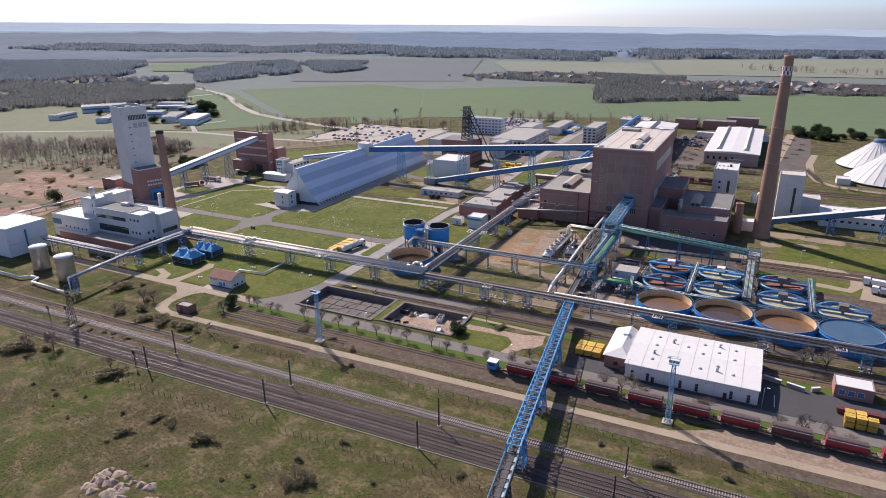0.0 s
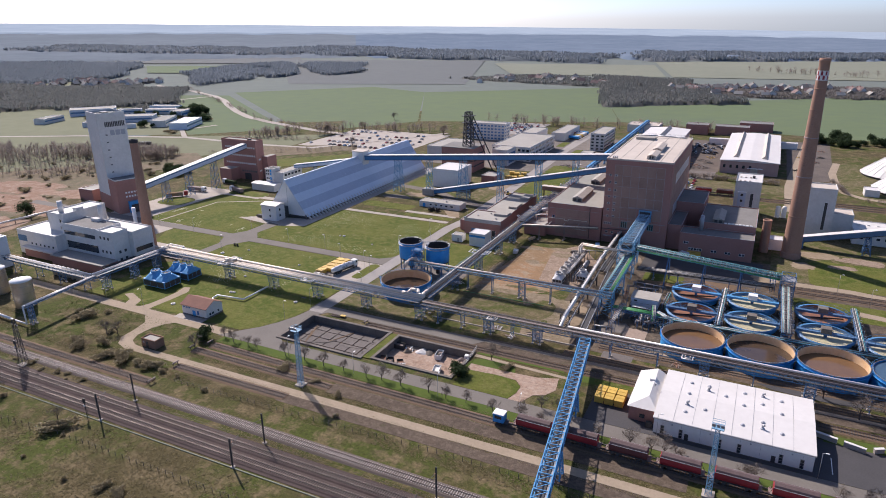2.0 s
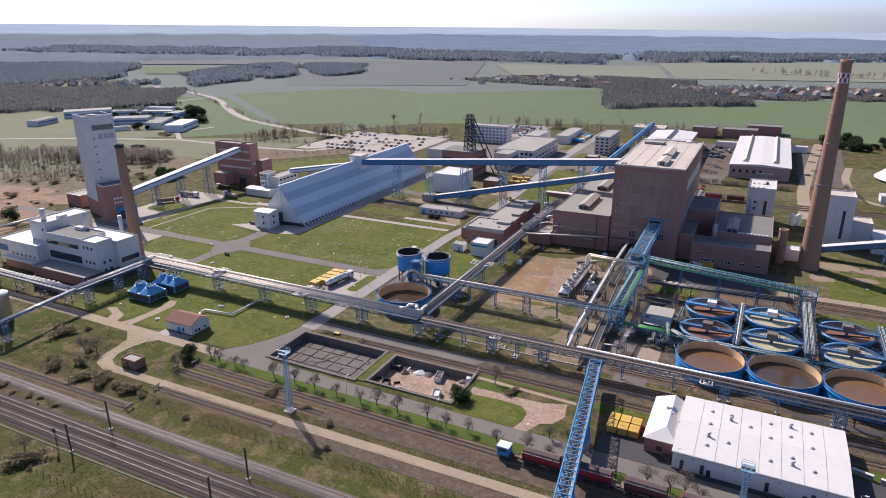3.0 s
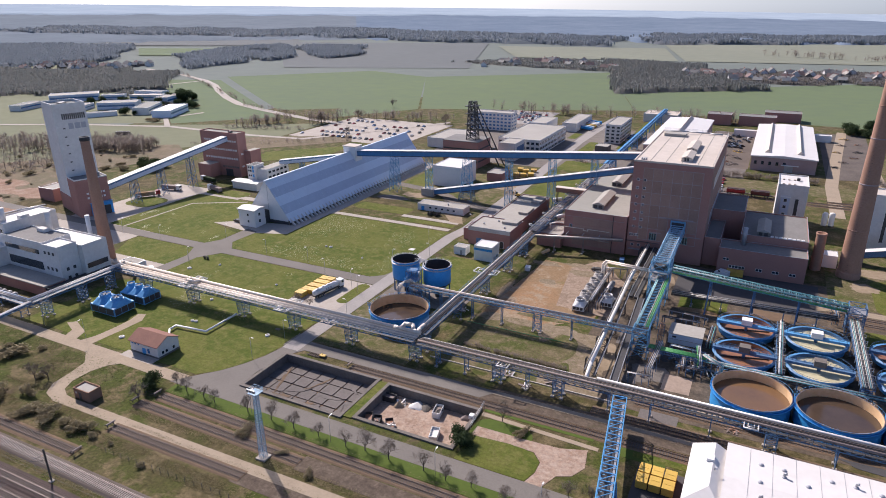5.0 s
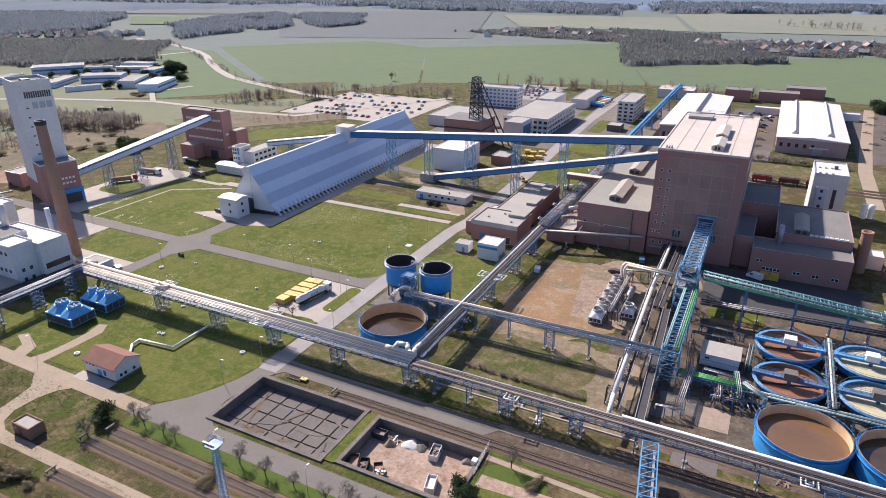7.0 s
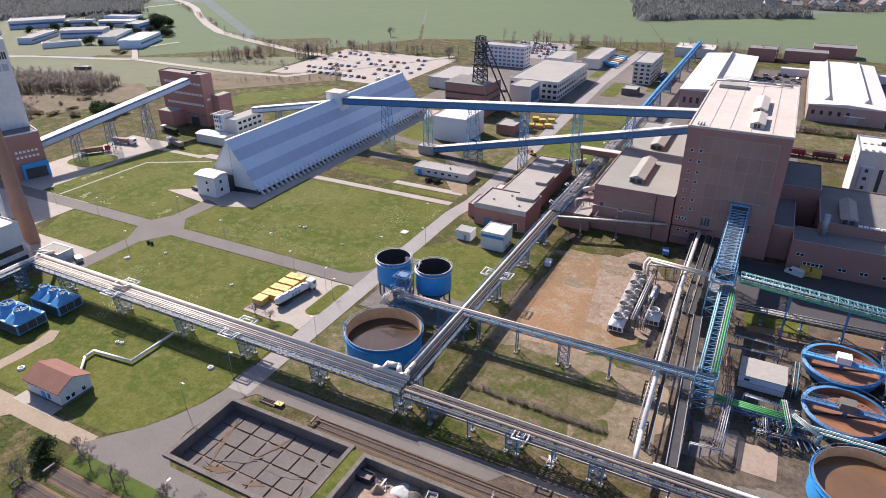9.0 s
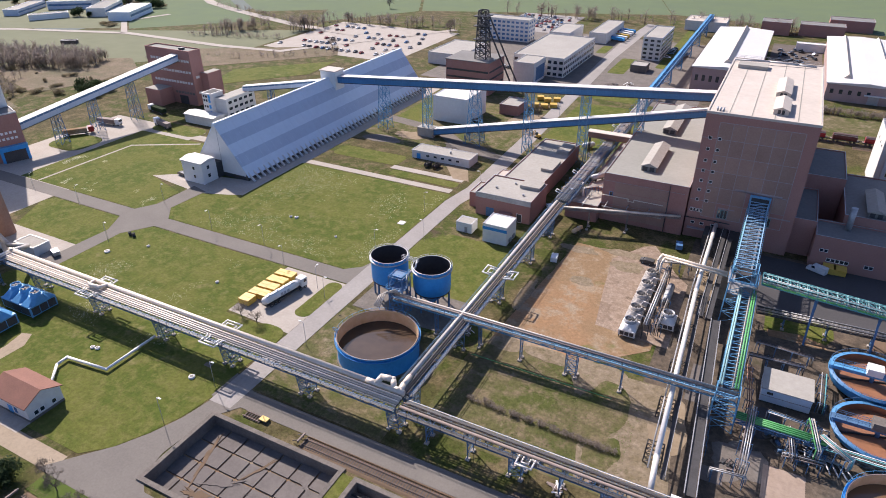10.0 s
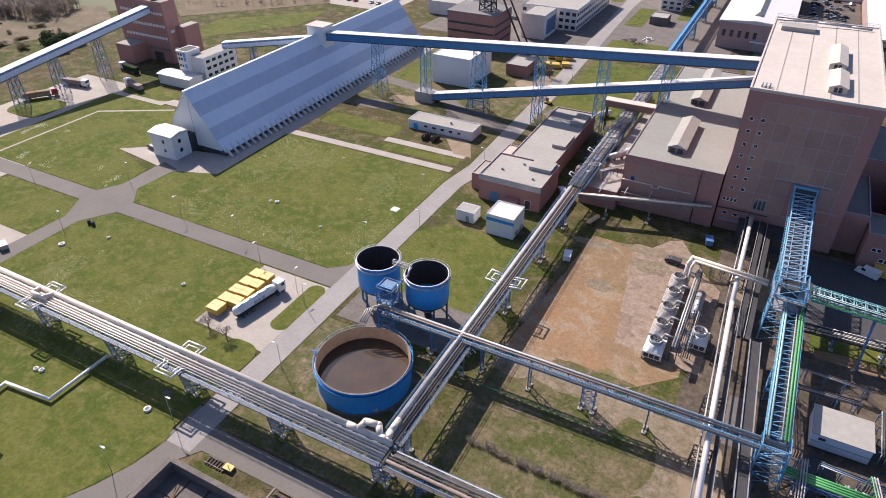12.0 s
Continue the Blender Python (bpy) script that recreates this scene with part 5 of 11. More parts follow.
def hoist_building():
    x0, y0, x1, y1, h = -366.2, 374.2, -334.6, 382.0, 27.6
    b = thing("brick_hoist_building", -350, 378, 0, "tall narrow dark red brick building with pale window bands", "building")
    part("wall", B(x0, y0, 0, x1, y1, h), BRICK, b)
    part("roof", B(x0 + 0.4, y0 + 0.4, h, x1 - 0.4, y1 - 0.4, h + 0.15), ROOFTAN, b)
    g = Mesh()
    for q in ((x0, y0, x1, y0 + 0.4), (x0, y1 - 0.4, x1, y1), (x0, y0 + 0.4, x0 + 0.4, y1 - 0.4), (x1 - 0.4, y0 + 0.4, x1, y1 - 0.4)):
        g.box(q[0], q[1], h, q[2], q[3], h + 0.7)
    part("parapet", g, BRICK, b)
    part("roof_hatch", B(-344, 376.6, h, -342, 379, h + 1.2), DARKSTEEL, b)
    for z, n in ((22.3, 14), (16.6, 14), (11.0, 14), (5.6, 7)):
        for k in range(n):
            x = x0 + 3.0 + 2.0 * (k + 14 - n)
            part("window", B(x, y0 - 0.07, z, x + 1.5, y0 + 0.05, z + 1.2), RENDERW if n == 14 else OLDCONC, b)
    for z in (6, 14):
        part("side_window", B(x1 - 0.05, 376.2, z, x1 + 0.07, 378.4, z + 1.2), RENDERW, b)
    part("stair_wing", B(x1, 379.4, 0, -329.6, 389, 16.4), BRICK, b)
    part("stair_roof", B(x1 + 0.3, 379.7, 16.4, -329.9, 388.7, 16.55), ROOFGREY, b)
    part("side_wing", B(-362.4, 365.6, 0, -351.6, y0, 8.4), BRICK, b)
    part("side_roof", B(-362.2, 365.8, 8.4, -351.8, y0, 8.55), ROOFGREY, b)
    part("gate", B(-347, y0 - 0.1, 0, -341, y0 + 0.05, 4.6), DARKSTEEL, b)


hoist_building()


def station():
    b = thing("white_transfer_station", -310, 362, 0, "white rendered transfer station with blue doors", "building")
    part("base", B(-321, 352.5, 0, -302, 360, 4.2), RENDERW, b)
    part("base_roof", Mesh().extrude_x([(352.1, 4.2), (360.4, 4.2), (360.4, 4.5), (356, 5.2), (352.1, 4.5)], -321.4, -301.6), WHITEROOF, b)
    tw = part("tower", B(-315, 360.2, 0, -309, 368, 13), RENDERW, b)
    part("tower_cap", B(-315.3, 359.9, 13, -308.7, 368.3, 13.5), RENDERW, tw)
    part("tower_roof", B(-314.6, 360.6, 13.5, -309.4, 367.6, 13.56), BLACKROOF, tw)
    hall = part("hall", B(-309, 362, 0, -301.5, 382, 11.2), RENDERW, b)
    part("hall_roof", B(-308.6, 362.4, 11.2, -301.9, 381.6, 11.26), ROOFGREY, hall)
    for z in (3, 6, 9, 11):
        part("door", B(-311.2, 360.1, z, -309.9, 360.25, z + 1.8), BLUE, tw)
        for k in range(2):
            part("pane", B(-314.4 + 1.5 * k, 360.1, z + 0.3, -313.4 + 1.5 * k, 360.25, z + 1.4), GLASS, tw)
    for z in (2.5, 5.5, 8.5):
        for k in range(5):
            part("pane", B(-301.55, 363.5 + 3.6 * k, z, -301.42, 365.7 + 3.6 * k, z + 1.3), GLASS, hall)


station()


# ---- white process building ----
def process_building():
    b = thing("process_building", -300, 215, 0, "stepped white process building with dark window bands", "building")

    def block(name, x0, y0, x1, y1, h, roof=WHITEROOF, z0=0.0):
        w = part(name, B(x0, y0, z0, x1, y1, h - 0.2), RENDERW, b)
        part("roof", B(x0 + 0.25, y0 + 0.25, h - 0.2, x1 - 0.25, y1 - 0.25, h), roof, w)
        g = Mesh()
        for q in ((x0, y0, x1, y0 + 0.25), (x0, y1 - 0.25, x1, y1), (x0, y0 + 0.25, x0 + 0.25, y1 - 0.25), (x1 - 0.25, y0 + 0.25, x1, y1 - 0.25)):
            g.box(q[0], q[1], h - 0.2, q[2], q[3], h + 0.55)
        part("parapet", g, RENDERW, w)
        return w

    lw = block("west_wing", -338, 206.5, -308.5, 222, 11.6)
    part("window_band", B(-337.8, 206.4, 6.5, -331, 206.55, 9.5), BLUEGREY, lw)
    for k in range(6):
        part("pane", B(-328 + 3.2 * k, 206.4, 5.6, -327 + 3.2 * k, 206.55, 6.6), GLASS, lw)
    sw = block("stair_tower", -323, 214, -311.5, 237, 20)
    for k in range(4):
        part("pane", B(-314.2, 213.9, 6 + 3.4 * k, -313.2, 214.05, 7.6 + 3.4 * k), GLASS, sw)
    part("roof_stack", Mesh().tube((-318, 218, 20), (-318, 218, 25.5), 1.2, 14), RENDERW, sw)
    part("roof_hood", B(-315, 222, 20, -312.5, 226, 21.5), RENDERW, sw)
    mb = block("main_block", -310, 211.6, -284, 224, 16.8, DARKROOF)
    part("window_band", B(-308.5, 211.5, 12.2, -286.5, 211.65, 14), GLASS, mb)
    part("window_band", B(-307.5, 211.5, 5.6, -285.5, 211.65, 9), GLASS, mb)
    fb = block("corner_block", -284, 211.2, -273.8, 219.5, 16.6)
    for z in (3, 6.6, 13.2):
        for k in range(3):
            part("pane", B(-282.5 + 2.6 * k, 211.1, z, -281.4 + 2.6 * k, 211.25, z + 1.3), DARKSTEEL, fb)
    for z in (3, 6.6):
        for k in range(2):
            part("pane", B(-273.85, 213.4 + 2.8 * k, z, -273.7, 214.5 + 2.8 * k, z + 1.3), DARKSTEEL, fb)
    rb = block("east_block", -300, 219.6, -271, 230.5, 15.2)
    part("window_band", B(-271.1, 220.4, 5.5, -270.92, 229.5, 7.6), GLASS, rb)
    part("stack", Mesh().tube((-300, 226, 15), (-300, 226, 24), 1.1, 14), RENDERW, b)
    part("roof_unit", B(-301, 221, 16.8, -296, 223.5, 18.2), RENDERW, b)
    can = part("canopy", B(-332, 203.2, 4.2, -308, 206.4, 5.0), WHITEROOF, b)
    part("canopy_wall", B(-331, 204.4, 0, -308, 206.3, 4.2), BRICK, can)
    low = part("low_hall", B(-308, 202.6, 0, -272.5, 211.0, 4.0), BRICK, b)
    part("low_roof", B(-308.2, 202.4, 4.0, -272.3, 211.1, 4.4), ROOFGREY, low)
    part("plinth_east", B(-272.5, 203, 0, -270.2, 230, 3.6), DARKSTEEL, b)


process_building()
gb = flat_block("grey_hall", -346, 173, -322.5, 193, 14.4, WHITE, WHITEROOF, "tall windowless pale sheet-clad hall", "building", 0.2)
part("base_band", B(-346.1, 172.9, 0.6, -334, 173.1, 3.6), OLDCONC, gb)
part("seam", B(-322.6, 173, 6.0, -322.45, 193, 6.15), STEEL, gb)
part("duct", Mesh().tube((-322.0, 182, 0), (-322.0, 182, 12), 0.4, 10), BLUEGREY, gb)
for x, y, r in ((-295.0, 170.8, 3.7), (-271.8, 167.4, 3.8)):
    t = thing("silver_tank", x, y, 0, "tall silver cylindrical tank with a flat lid", "tank", "silver tanks")
    part("shell", Mesh().lathe(x, y, [(r, 0), (r, 10.9)], 32), STAINLESS, t)
    part("lid", Mesh().lathe(x, y, [(r + 0.1, 10.7), (r + 0.1, 11.0), (0.2, 11.5), (0.01, 11.5)], 32), WHITE, t)
    for z in (3, 6, 9):
        part("hoop", Mesh().lathe(x, y, [(r, z - 0.06), (r + 0.06, z - 0.06), (r + 0.06, z + 0.06), (r, z + 0.06)], 28), STEEL, t)
for k in range(6):
    t = thing("filter_vessel", -292 + 3.2 * k, 193.5, 0, "upright pale pressure vessel in a row", "vessel", "filter vessels")
    part("shell", Mesh().tube((-292 + 3.2 * k, 193.5, 0.6), (-292 + 3.2 * k, 193.5, 4.2), 1.1, 12).ball((-292 + 3.2 * k, 193.5, 4.2), 1.1, 12, 6), PIPE, t)
    part("foot", Mesh().tube((-292 + 3.2 * k, 193.5, 0), (-292 + 3.2 * k, 193.5, 0.6), 0.8, 10), DARKSTEEL, t)


# ---- pipe racks ----
def pipe_rack(name, p, q, width, legs, pipes, label, z=7.4, depth=1.4, leg_mat=None, mat_truss=None, leg_w=2.6, leg_d=2.6, walk=True, rail=None):
    """A lattice pipe bridge from p to q in plan; pipes: (offset, height above the deck, radius, material)."""
    p, q = Vector((*p, z)), Vector((*q, z))
    r = thing(name, *((p + q) / 2).xy, 0, label, "pipe rack")
    d = (q - p).normalized()
    side = d.cross(Vector((0, 0, 1))).normalized()
    part("girder", Mesh().truss(p - Vector((0, 0, depth)), q - Vector((0, 0, depth)), width, depth, 2.6, 0.2), mat_truss or BLUEGREY, r)
    for k, (o, h, rad, m) in enumerate(pipes):
        part("pipe", Mesh().tube(p + side * o + Vector((0, 0, h)), q + side * o + Vector((0, 0, h)), rad, 10), m, r)
    n = max(2, round((q - p).length / 4))
    one = part("saddle", Mesh().beam(p - side * (width / 2), p + side * (width / 2), 0.25, 0.2), DARKSTEEL, r)
    for i in range(1, n + 1):
        o = one.copy()
        scene.collection.objects.link(o)
        o.location += (q - p) * (i / n)
    if walk:
        o = side * (width / 2 + 0.45)
        part("walkway", Mesh().beam(p + o, q + o, 0.8, 0.08), DARKSTEEL, r)
        part("handrail", Mesh().rail(p + o + side * 0.4, q + o + side * 0.4, 1.1, 2.6), rail or BLUEGREY, r)
    along_x = abs(d.x) > abs(d.y)
    for lx, ly, wide in legs:
        k = leg_w if wide else 0.5
        m = Mesh()
        if not wide:
            m.bent(lx, ly, z - depth, leg_d, width * 0.9, along_x)
        elif along_x:
            m.trestle(lx, ly, z - depth, k, leg_d, k, width * 0.9, 4, 0.15)
        else:
            m.trestle(lx, ly, z - depth, leg_d, k, width * 0.9, k, 4, 0.15)
        tr = part("trestle", m, leg_mat or BLUEGREY, r)
        for sx in (-1, 1):
            for sy in (-1, 1) if wide else (0,):
                fx, fy = (sy * k / 2, sx * leg_d / 2) if along_x else (sx * leg_d / 2, sy * k / 2)
                part("footing", B(lx + fx - 0.45, ly + fy - 0.45, 0, lx + fx + 0.45, ly + fy + 0.45, 0.4), CONCRETE, tr)
    return r


YA = 224.6
ra = pipe_rack("pipe_rack", (-258, YA), (-121.5, YA), 4.6, [(x, YA, w) for x, w in ((-243, 1), (-217.8, 1), (-193, 1), (-170, 1), (-146.5, 1), (-122.5, 1))],
               [(-1.9, 0.8, 0.66, PIPEBEIGE), (-0.75, 0.44, 0.31, PIPEBEIGE), (-0.05, 0.4, 0.26, PIPE), (0.6, 0.42, 0.28, PIPEBEIGE), (1.2, 0.38, 0.2, PIPE), (1.75, 0.36, 0.15, PIPEBEIGE)],
               "long lattice pipe bridge with silver insulated pipes", 7.6)
# expansion loops of the thin pipes and of the thick one
for x in (-217, -172):
    for s in (-1, 1):
        ys = YA - s * 2.1
        for k, (w, d) in enumerate(((2.4, 2.7), (1.5, 1.8))):
            part("expansion_loop", Mesh().path([(x - w - 0.6, ys + s * 0.6, 8.05), (x - w, ys, 8.15), (x - w, ys - s * d, 8.25), (x + w, ys - s * d, 8.25), (x + w, ys, 8.15), (x + w + 0.6, ys + s * 0.6, 8.05)], 0.21 - 0.03 * k, 8), WHITEPIPE, ra)
part("expansion_loop", Mesh().path([(-221.4, YA + 1.9, 8.45), (-219.6, YA + 1.9, 8.6), (-219.0, YA - 0.6, 9.0), (-215.2, YA - 0.6, 9.0), (-214.6, YA + 1.9, 8.6), (-212.6, YA + 1.9, 8.45)], 0.5, 10), PIPEBEIGE, ra)
rb = pipe_rack("pipe_rack", (-120.8, YA), (70, YA - 0.2), 3.8, [(x, YA, w) for x, w in ((-114.4, 0), (-104.8, 0), (-94.5, 1), (-85.4, 0), (-76.2, 1), (-62, 0), (-51, 0), (-36, 0), (-22, 1), (-8, 0), (7, 1), (22, 0), (37, 1), (52, 0))],
               [(1.1, 0.5, 0.34, GREYDUST), (0.25, 0.42, 0.2, DARKSTEEL), (-0.4, 0.4, 0.16, GREYDUST), (-1.0, 0.4, 0.15, DARKSTEEL), (-1.5, 0.38, 0.12, PIPE)], "long lattice pipe bridge over the works siding", 7.0, 1.2, rail=DARKSTEEL)
part("bright_pipe", Mesh().tube((-66, YA + 1.45, 7.75), (70, YA + 1.25, 7.75), 0.4, 12), WHITEPIPE, rb, "bright aluminium-clad pipe")
part("cable_tray", Mesh().beam((-120, YA + 0.3, 7.95), (70, YA + 0.1, 7.95), 0.5, 0.12), DARKSTEEL, rb)
for x in (-92, -27, 29):
    part("expansion_loop", Mesh().path([(x - 1.6, YA - 1.7, 7.4), (x - 1.6, YA - 4.2, 7.5), (x + 1.6, YA - 4.2, 7.5), (x + 1.6, YA - 1.7, 7.4)], 0.18, 8), WHITEPIPE, rb)
    part("expansion_loop", Mesh().path([(x - 0.7, YA - 1.7, 7.3), (x - 0.7, YA - 3.2, 7.4), (x + 0.7, YA - 3.2, 7.4), (x + 0.7, YA - 1.7, 7.3)], 0.16, 8), WHITEPIPE, rb)
XB = -122.4
rc = pipe_rack("pipe_rack", (XB, 227.2), (XB, 332), 3.4, [(XB, y, w) for y, w in ((231, 1), (255, 0), (279.3, 1), (303.5, 1), (322.2, 1))],
               [(-0.7, 0.7, 0.5, PIPE), (0.25, 0.45, 0.26, GREYDUST), (0.85, 0.42, 0.22, DARKSTEEL), (-1.4, 0.4, 0.16, WHITEPIPE), (1.3, 0.4, 0.12, GREYDUST)], "lattice pipe bridge with a thick insulated pipe", 7.6, 1.4)
bend = [(-131, YA + 1.9, 8.45), (-128.6, YA + 1.9, 8.45), (-127.8, YA + 3.2, 9.6), (-125.2, YA + 3.6, 9.6), (-124.2, YA + 2.2, 8.5), (-122.6, YA + 2.2, 8.4), (XB - 0.7, YA + 4.2, 8.35), (XB - 0.7, YA + 7, 8.35)]
for p, q in zip(bend, bend[1:]):
    part("elbow", Mesh().tube(p, q, 0.68, 12).ball(q, 0.7, 12, 6), PIPEBEIGE, rc)
part("handrail", Mesh().rail((XB - 1.9, 229, 7.6), (XB - 1.9, 331, 7.6), 1.1, 2.6), BLUEGREY, rc)
for y in (281,):
    for s in (-1, 1):
        part("expansion_loop", Mesh().path([(XB + s * 1.6, y - 2.0, 8.0), (XB + s * 4.6, y - 2.0, 8.4), (XB + s * 4.6, y + 2.0, 8.4), (XB + s * 1.6, y + 2.0, 8.0)], 0.2, 8), WHITE, rc)
        part("expansion_loop", Mesh().path([(XB + s * 1.6, y - 1.1, 8.0), (XB + s * 3.4, y - 1.1, 8.2), (XB + s * 3.4, y + 1.1, 8.2), (XB + s * 1.6, y + 1.1, 8.0)], 0.16, 8), WHITE, rc)
rd = pipe_rack("pipe_rack", (XB + 0.4, 332.4), (XB + 1.4, 470), 4.4, [(XB + 0.8, y, 1) for y in (345, 362, 380, 400, 425, 450)],
               [(-1.7, 0.5, 0.34, PIPE), (-0.9, 0.45, 0.28, PIPEBEIGE), (-0.1, 0.45, 0.26, PIPE), (0.6, 0.42, 0.22, PIPE), (1.2, 0.4, 0.2, PIPEBEIGE), (1.8, 0.4, 0.18, PIPE)], "wide pipe rack crowded with thin silver pipes", 8.4, 1.6)
for k in range(9):
    part("thin_pipe", Mesh().tube((XB - 1.5 + 0.42 * k, 333, 9.3 + 0.25 * (k % 3)), (XB - 0.6 + 0.42 * k, 470, 9.3 + 0.25 * (k % 3)), 0.1 + 0.03 * (k % 2), 6), (WHITEPIPE, PIPE, STEEL)[k % 3], rd)
for k in range(30):
    y = 335 + 4.5 * k
    part("hoop_frame", Mesh().beam((XB - 1.9, y, 8.4), (XB - 1.9, y, 10.4), 0.12).beam((XB + 3.3, y, 8.4), (XB + 3.3, y, 10.4), 0.12).beam((XB - 1.9, y, 10.4), (XB + 3.3, y, 10.4), 0.12), BLUEGREY, rd)
bx = thing("pipe_portal", -121, 396, 0, "rusty brown boxed pipe gallery across the crowded rack", "gallery")
part("body", B(-131, 394.4, 9.6, -111, 397.6, 12.0), CHIMBRICK, bx)
part("roof", B(-131.3, 394.1, 12.0, -110.7, 397.9, 12.2), PIPEBEIGE, bx)
for x in (-130.4, -111.6):
    part("leg", Mesh().beam((x, 395, 0), (x, 395, 9.6), 0.35).beam((x, 397, 0), (x, 397, 9.6), 0.35), DARKSTEEL, bx)
for k in range(9):
    y = 338 + 9.5 * k
    part("expansion_loop", Mesh().path([(XB - 1.4, y - 0.9, 8.9), (XB - 3.2 + 6.6 * (k % 2), y - 0.9, 9.6), (XB - 3.2 + 6.6 * (k % 2), y + 0.9, 9.6), (XB - 1.4, y + 0.9, 8.9)], 0.16, 6), WHITE, rd)
    part("valve_box", B(XB + 0.6, y + 2.5, 8.7, XB + 1.8, y + 3.8, 9.7), (STEEL, BLUEGREY, GREYDUST)[k % 3], rd)
re_ = pipe_rack("pipe_rack", (-120.4, 330.8), (-84, 341.4), 1.3, [(-112, 333.2, 0), (-100, 336.7, 0)],
                [(0.4, 0.4, 0.32, PIPEBEIGE), (-0.4, 0.35, 0.22, PIPE)], "pipe bridge from the rack to the brick wing", 7.0, 0.45, walk=False, mat_truss=GREYDUST, leg_mat=GREYDUST)
for k, x in enumerate((-115, -108, -101, -94)):
    part("pipe_branch", Mesh().path([(x, 332.4 + (x + 120) * 0.29, 7.6), (x, 341, 7.8)], 0.16, 6), STEEL, re_)
YS = 258.2
rs = pipe_rack("silo_pipe_bridge", (-143, YS), (-58.5, YS), 2.2, [(x, YS, w) for x, w in ((-130.5, 0), (-118, 0), (-106.9, 0), (-94.1, 1), (-82.2, 0))],
               [(-0.4, 0.42, 0.3, PIPE), (0.35, 0.38, 0.22, GREYDUST)], "narrow blue pipe bridge from the silos", 8.2, 1.1, leg_mat=BLUEGREY, mat_truss=BRIDGEBLUE, leg_d=1.4)
# low pipes and conduits
solo("green_pipe", Mesh().path([(-118, 253.5, 0.9), (-83, 253.5, 0.9)], 0.1, 6), GREEN, "thin green ground pipe", "pipe")
solo("insulated_pipe", Mesh().path([(-201, 197.5, 0.9), (-207, 203.5, 0.9), (-207.3, 206.5, 0.9), (-194.6, 207.8, 0.9), (-194.6, 222.5, 0.9)], 0.35, 8), WHITE, "white insulated pipe with a zigzag above the lawn", "pipe")
solo("insulated_pipe", Mesh().path([(-345, 158.5, 1.2), (-290, 157.5, 1.2), (-287, 160.5, 1.2), (-282, 160.5, 1.2), (-280, 156.5, 1.2), (-262, 155.5, 1.2)], 0.5, 8), WHITE, "white insulated pipe along the railway", "pipe")
# westward rack by the process building
rw = pipe_rack("pipe_rack", (-318, 189), (-256, 189), 3.2, [(x, 189, 0) for x in (-312, -296, -280, -264)], [(0.8, 0.4, 0.3, PIPE), (0, 0.4, 0.25, PIPE), (-0.8, 0.4, 0.3, WHITE)], "blue pipe rack beside the process building", 6.6, 1.0, mat_truss=BLUEGREY)
rw2 = pipe_rack("pipe_rack", (-256.8, 187.6), (-256.8, YA + 3), 3.2, [(-256.8, y, 1) for y in (193, 207, 219)], [(0.8, 0.4, 0.3, PIPE), (0, 0.4, 0.25, PIPE), (-0.8, 0.4, 0.3, WHITE)], "blue pipe rack beside the process building", 7.9, 1.2, mat_truss=BLUEGREY)
rw3 = pipe_rack("pipe_rack", (-251.6, 156), (-255.4, 187.2), 1.2, [(-252.2, 158, 1)], [(0.4, 0.3, 0.24, WHITEPIPE), (-0.4, 0.3, 0.24, WHITEPIPE)], "white pipe bridge towards the railway", 8.0, 0.5, leg_mat=BLUEGREY, walk=False, leg_w=1.6, leg_d=1.6)
part("riser", Mesh().path([(-251.6, 156, 8.3), (-251.6, 155.2, 8.3), (-251.6, 155.2, 1.2), (-262, 155.5, 1.2)], 0.3, 8), WHITE, rw3)


# ---- blue silos and settling tanks ----
def silo(x, y, r, h):
    s = thing("blue_silo", x, y, 0, "open bright blue cone-bottomed silo with a dark inside", "silo", "blue silos")
    part("shell", Mesh().lathe(x, y, [(1.2, 2.0), (r * 0.72, 4.6), (r * 0.95, 5.8), (r, 6.6), (r, h)], 36), BLUE, s)
    part("lining", Mesh().lathe(x, y, [(r - 0.15, h), (r - 0.15, 5.8), (0.6, 2.4), (0.01, 2.4)], 36), DARKIN, s)
    part("rim", Mesh().lathe(x, y, [(r, h - 0.9), (r + 0.45, h - 0.9), (r + 0.45, h - 0.7), (r + 0.05, h - 0.65)], 36), STEEL, s)
    part("lip", Mesh().lathe(x, y, [(r, h), (r + 0.08, h + 0.1), (r - 0.15, h + 0.1), (r - 0.15, h)], 36), STEEL, s)
    for k in range(24):
        a, b = 2 * math.pi * k / 24, 2 * math.pi * (k + 1) / 24
        pa, pb = [(x + (r + 0.4) * math.cos(t), y + (r + 0.4) * math.sin(t)) for t in (a, b)]
        if k == 0:
            rl = Mesh()
        rl.beam((*pa, h - 0.7), (*pa, h + 0.35), 0.06)
        rl.beam((*pa, h + 0.35), (*pb, h + 0.35), 0.06)
    part("handrail", rl, STEEL, s)
    for k in range(6):
        a = 2 * math.pi * k / 6 + 0.3
        part("leg", Mesh().beam((x + (r - 0.5) * math.cos(a), y + (r - 0.5) * math.sin(a), 0), (x + (r - 0.5) * math.cos(a), y + (r - 0.5) * math.sin(a), 6.6), 0.4), BLUEGREY, s)
    part("outlet", Mesh().tube((x, y, 0), (x, y, 2.2), 0.9, 12), DARKSTEEL, s)


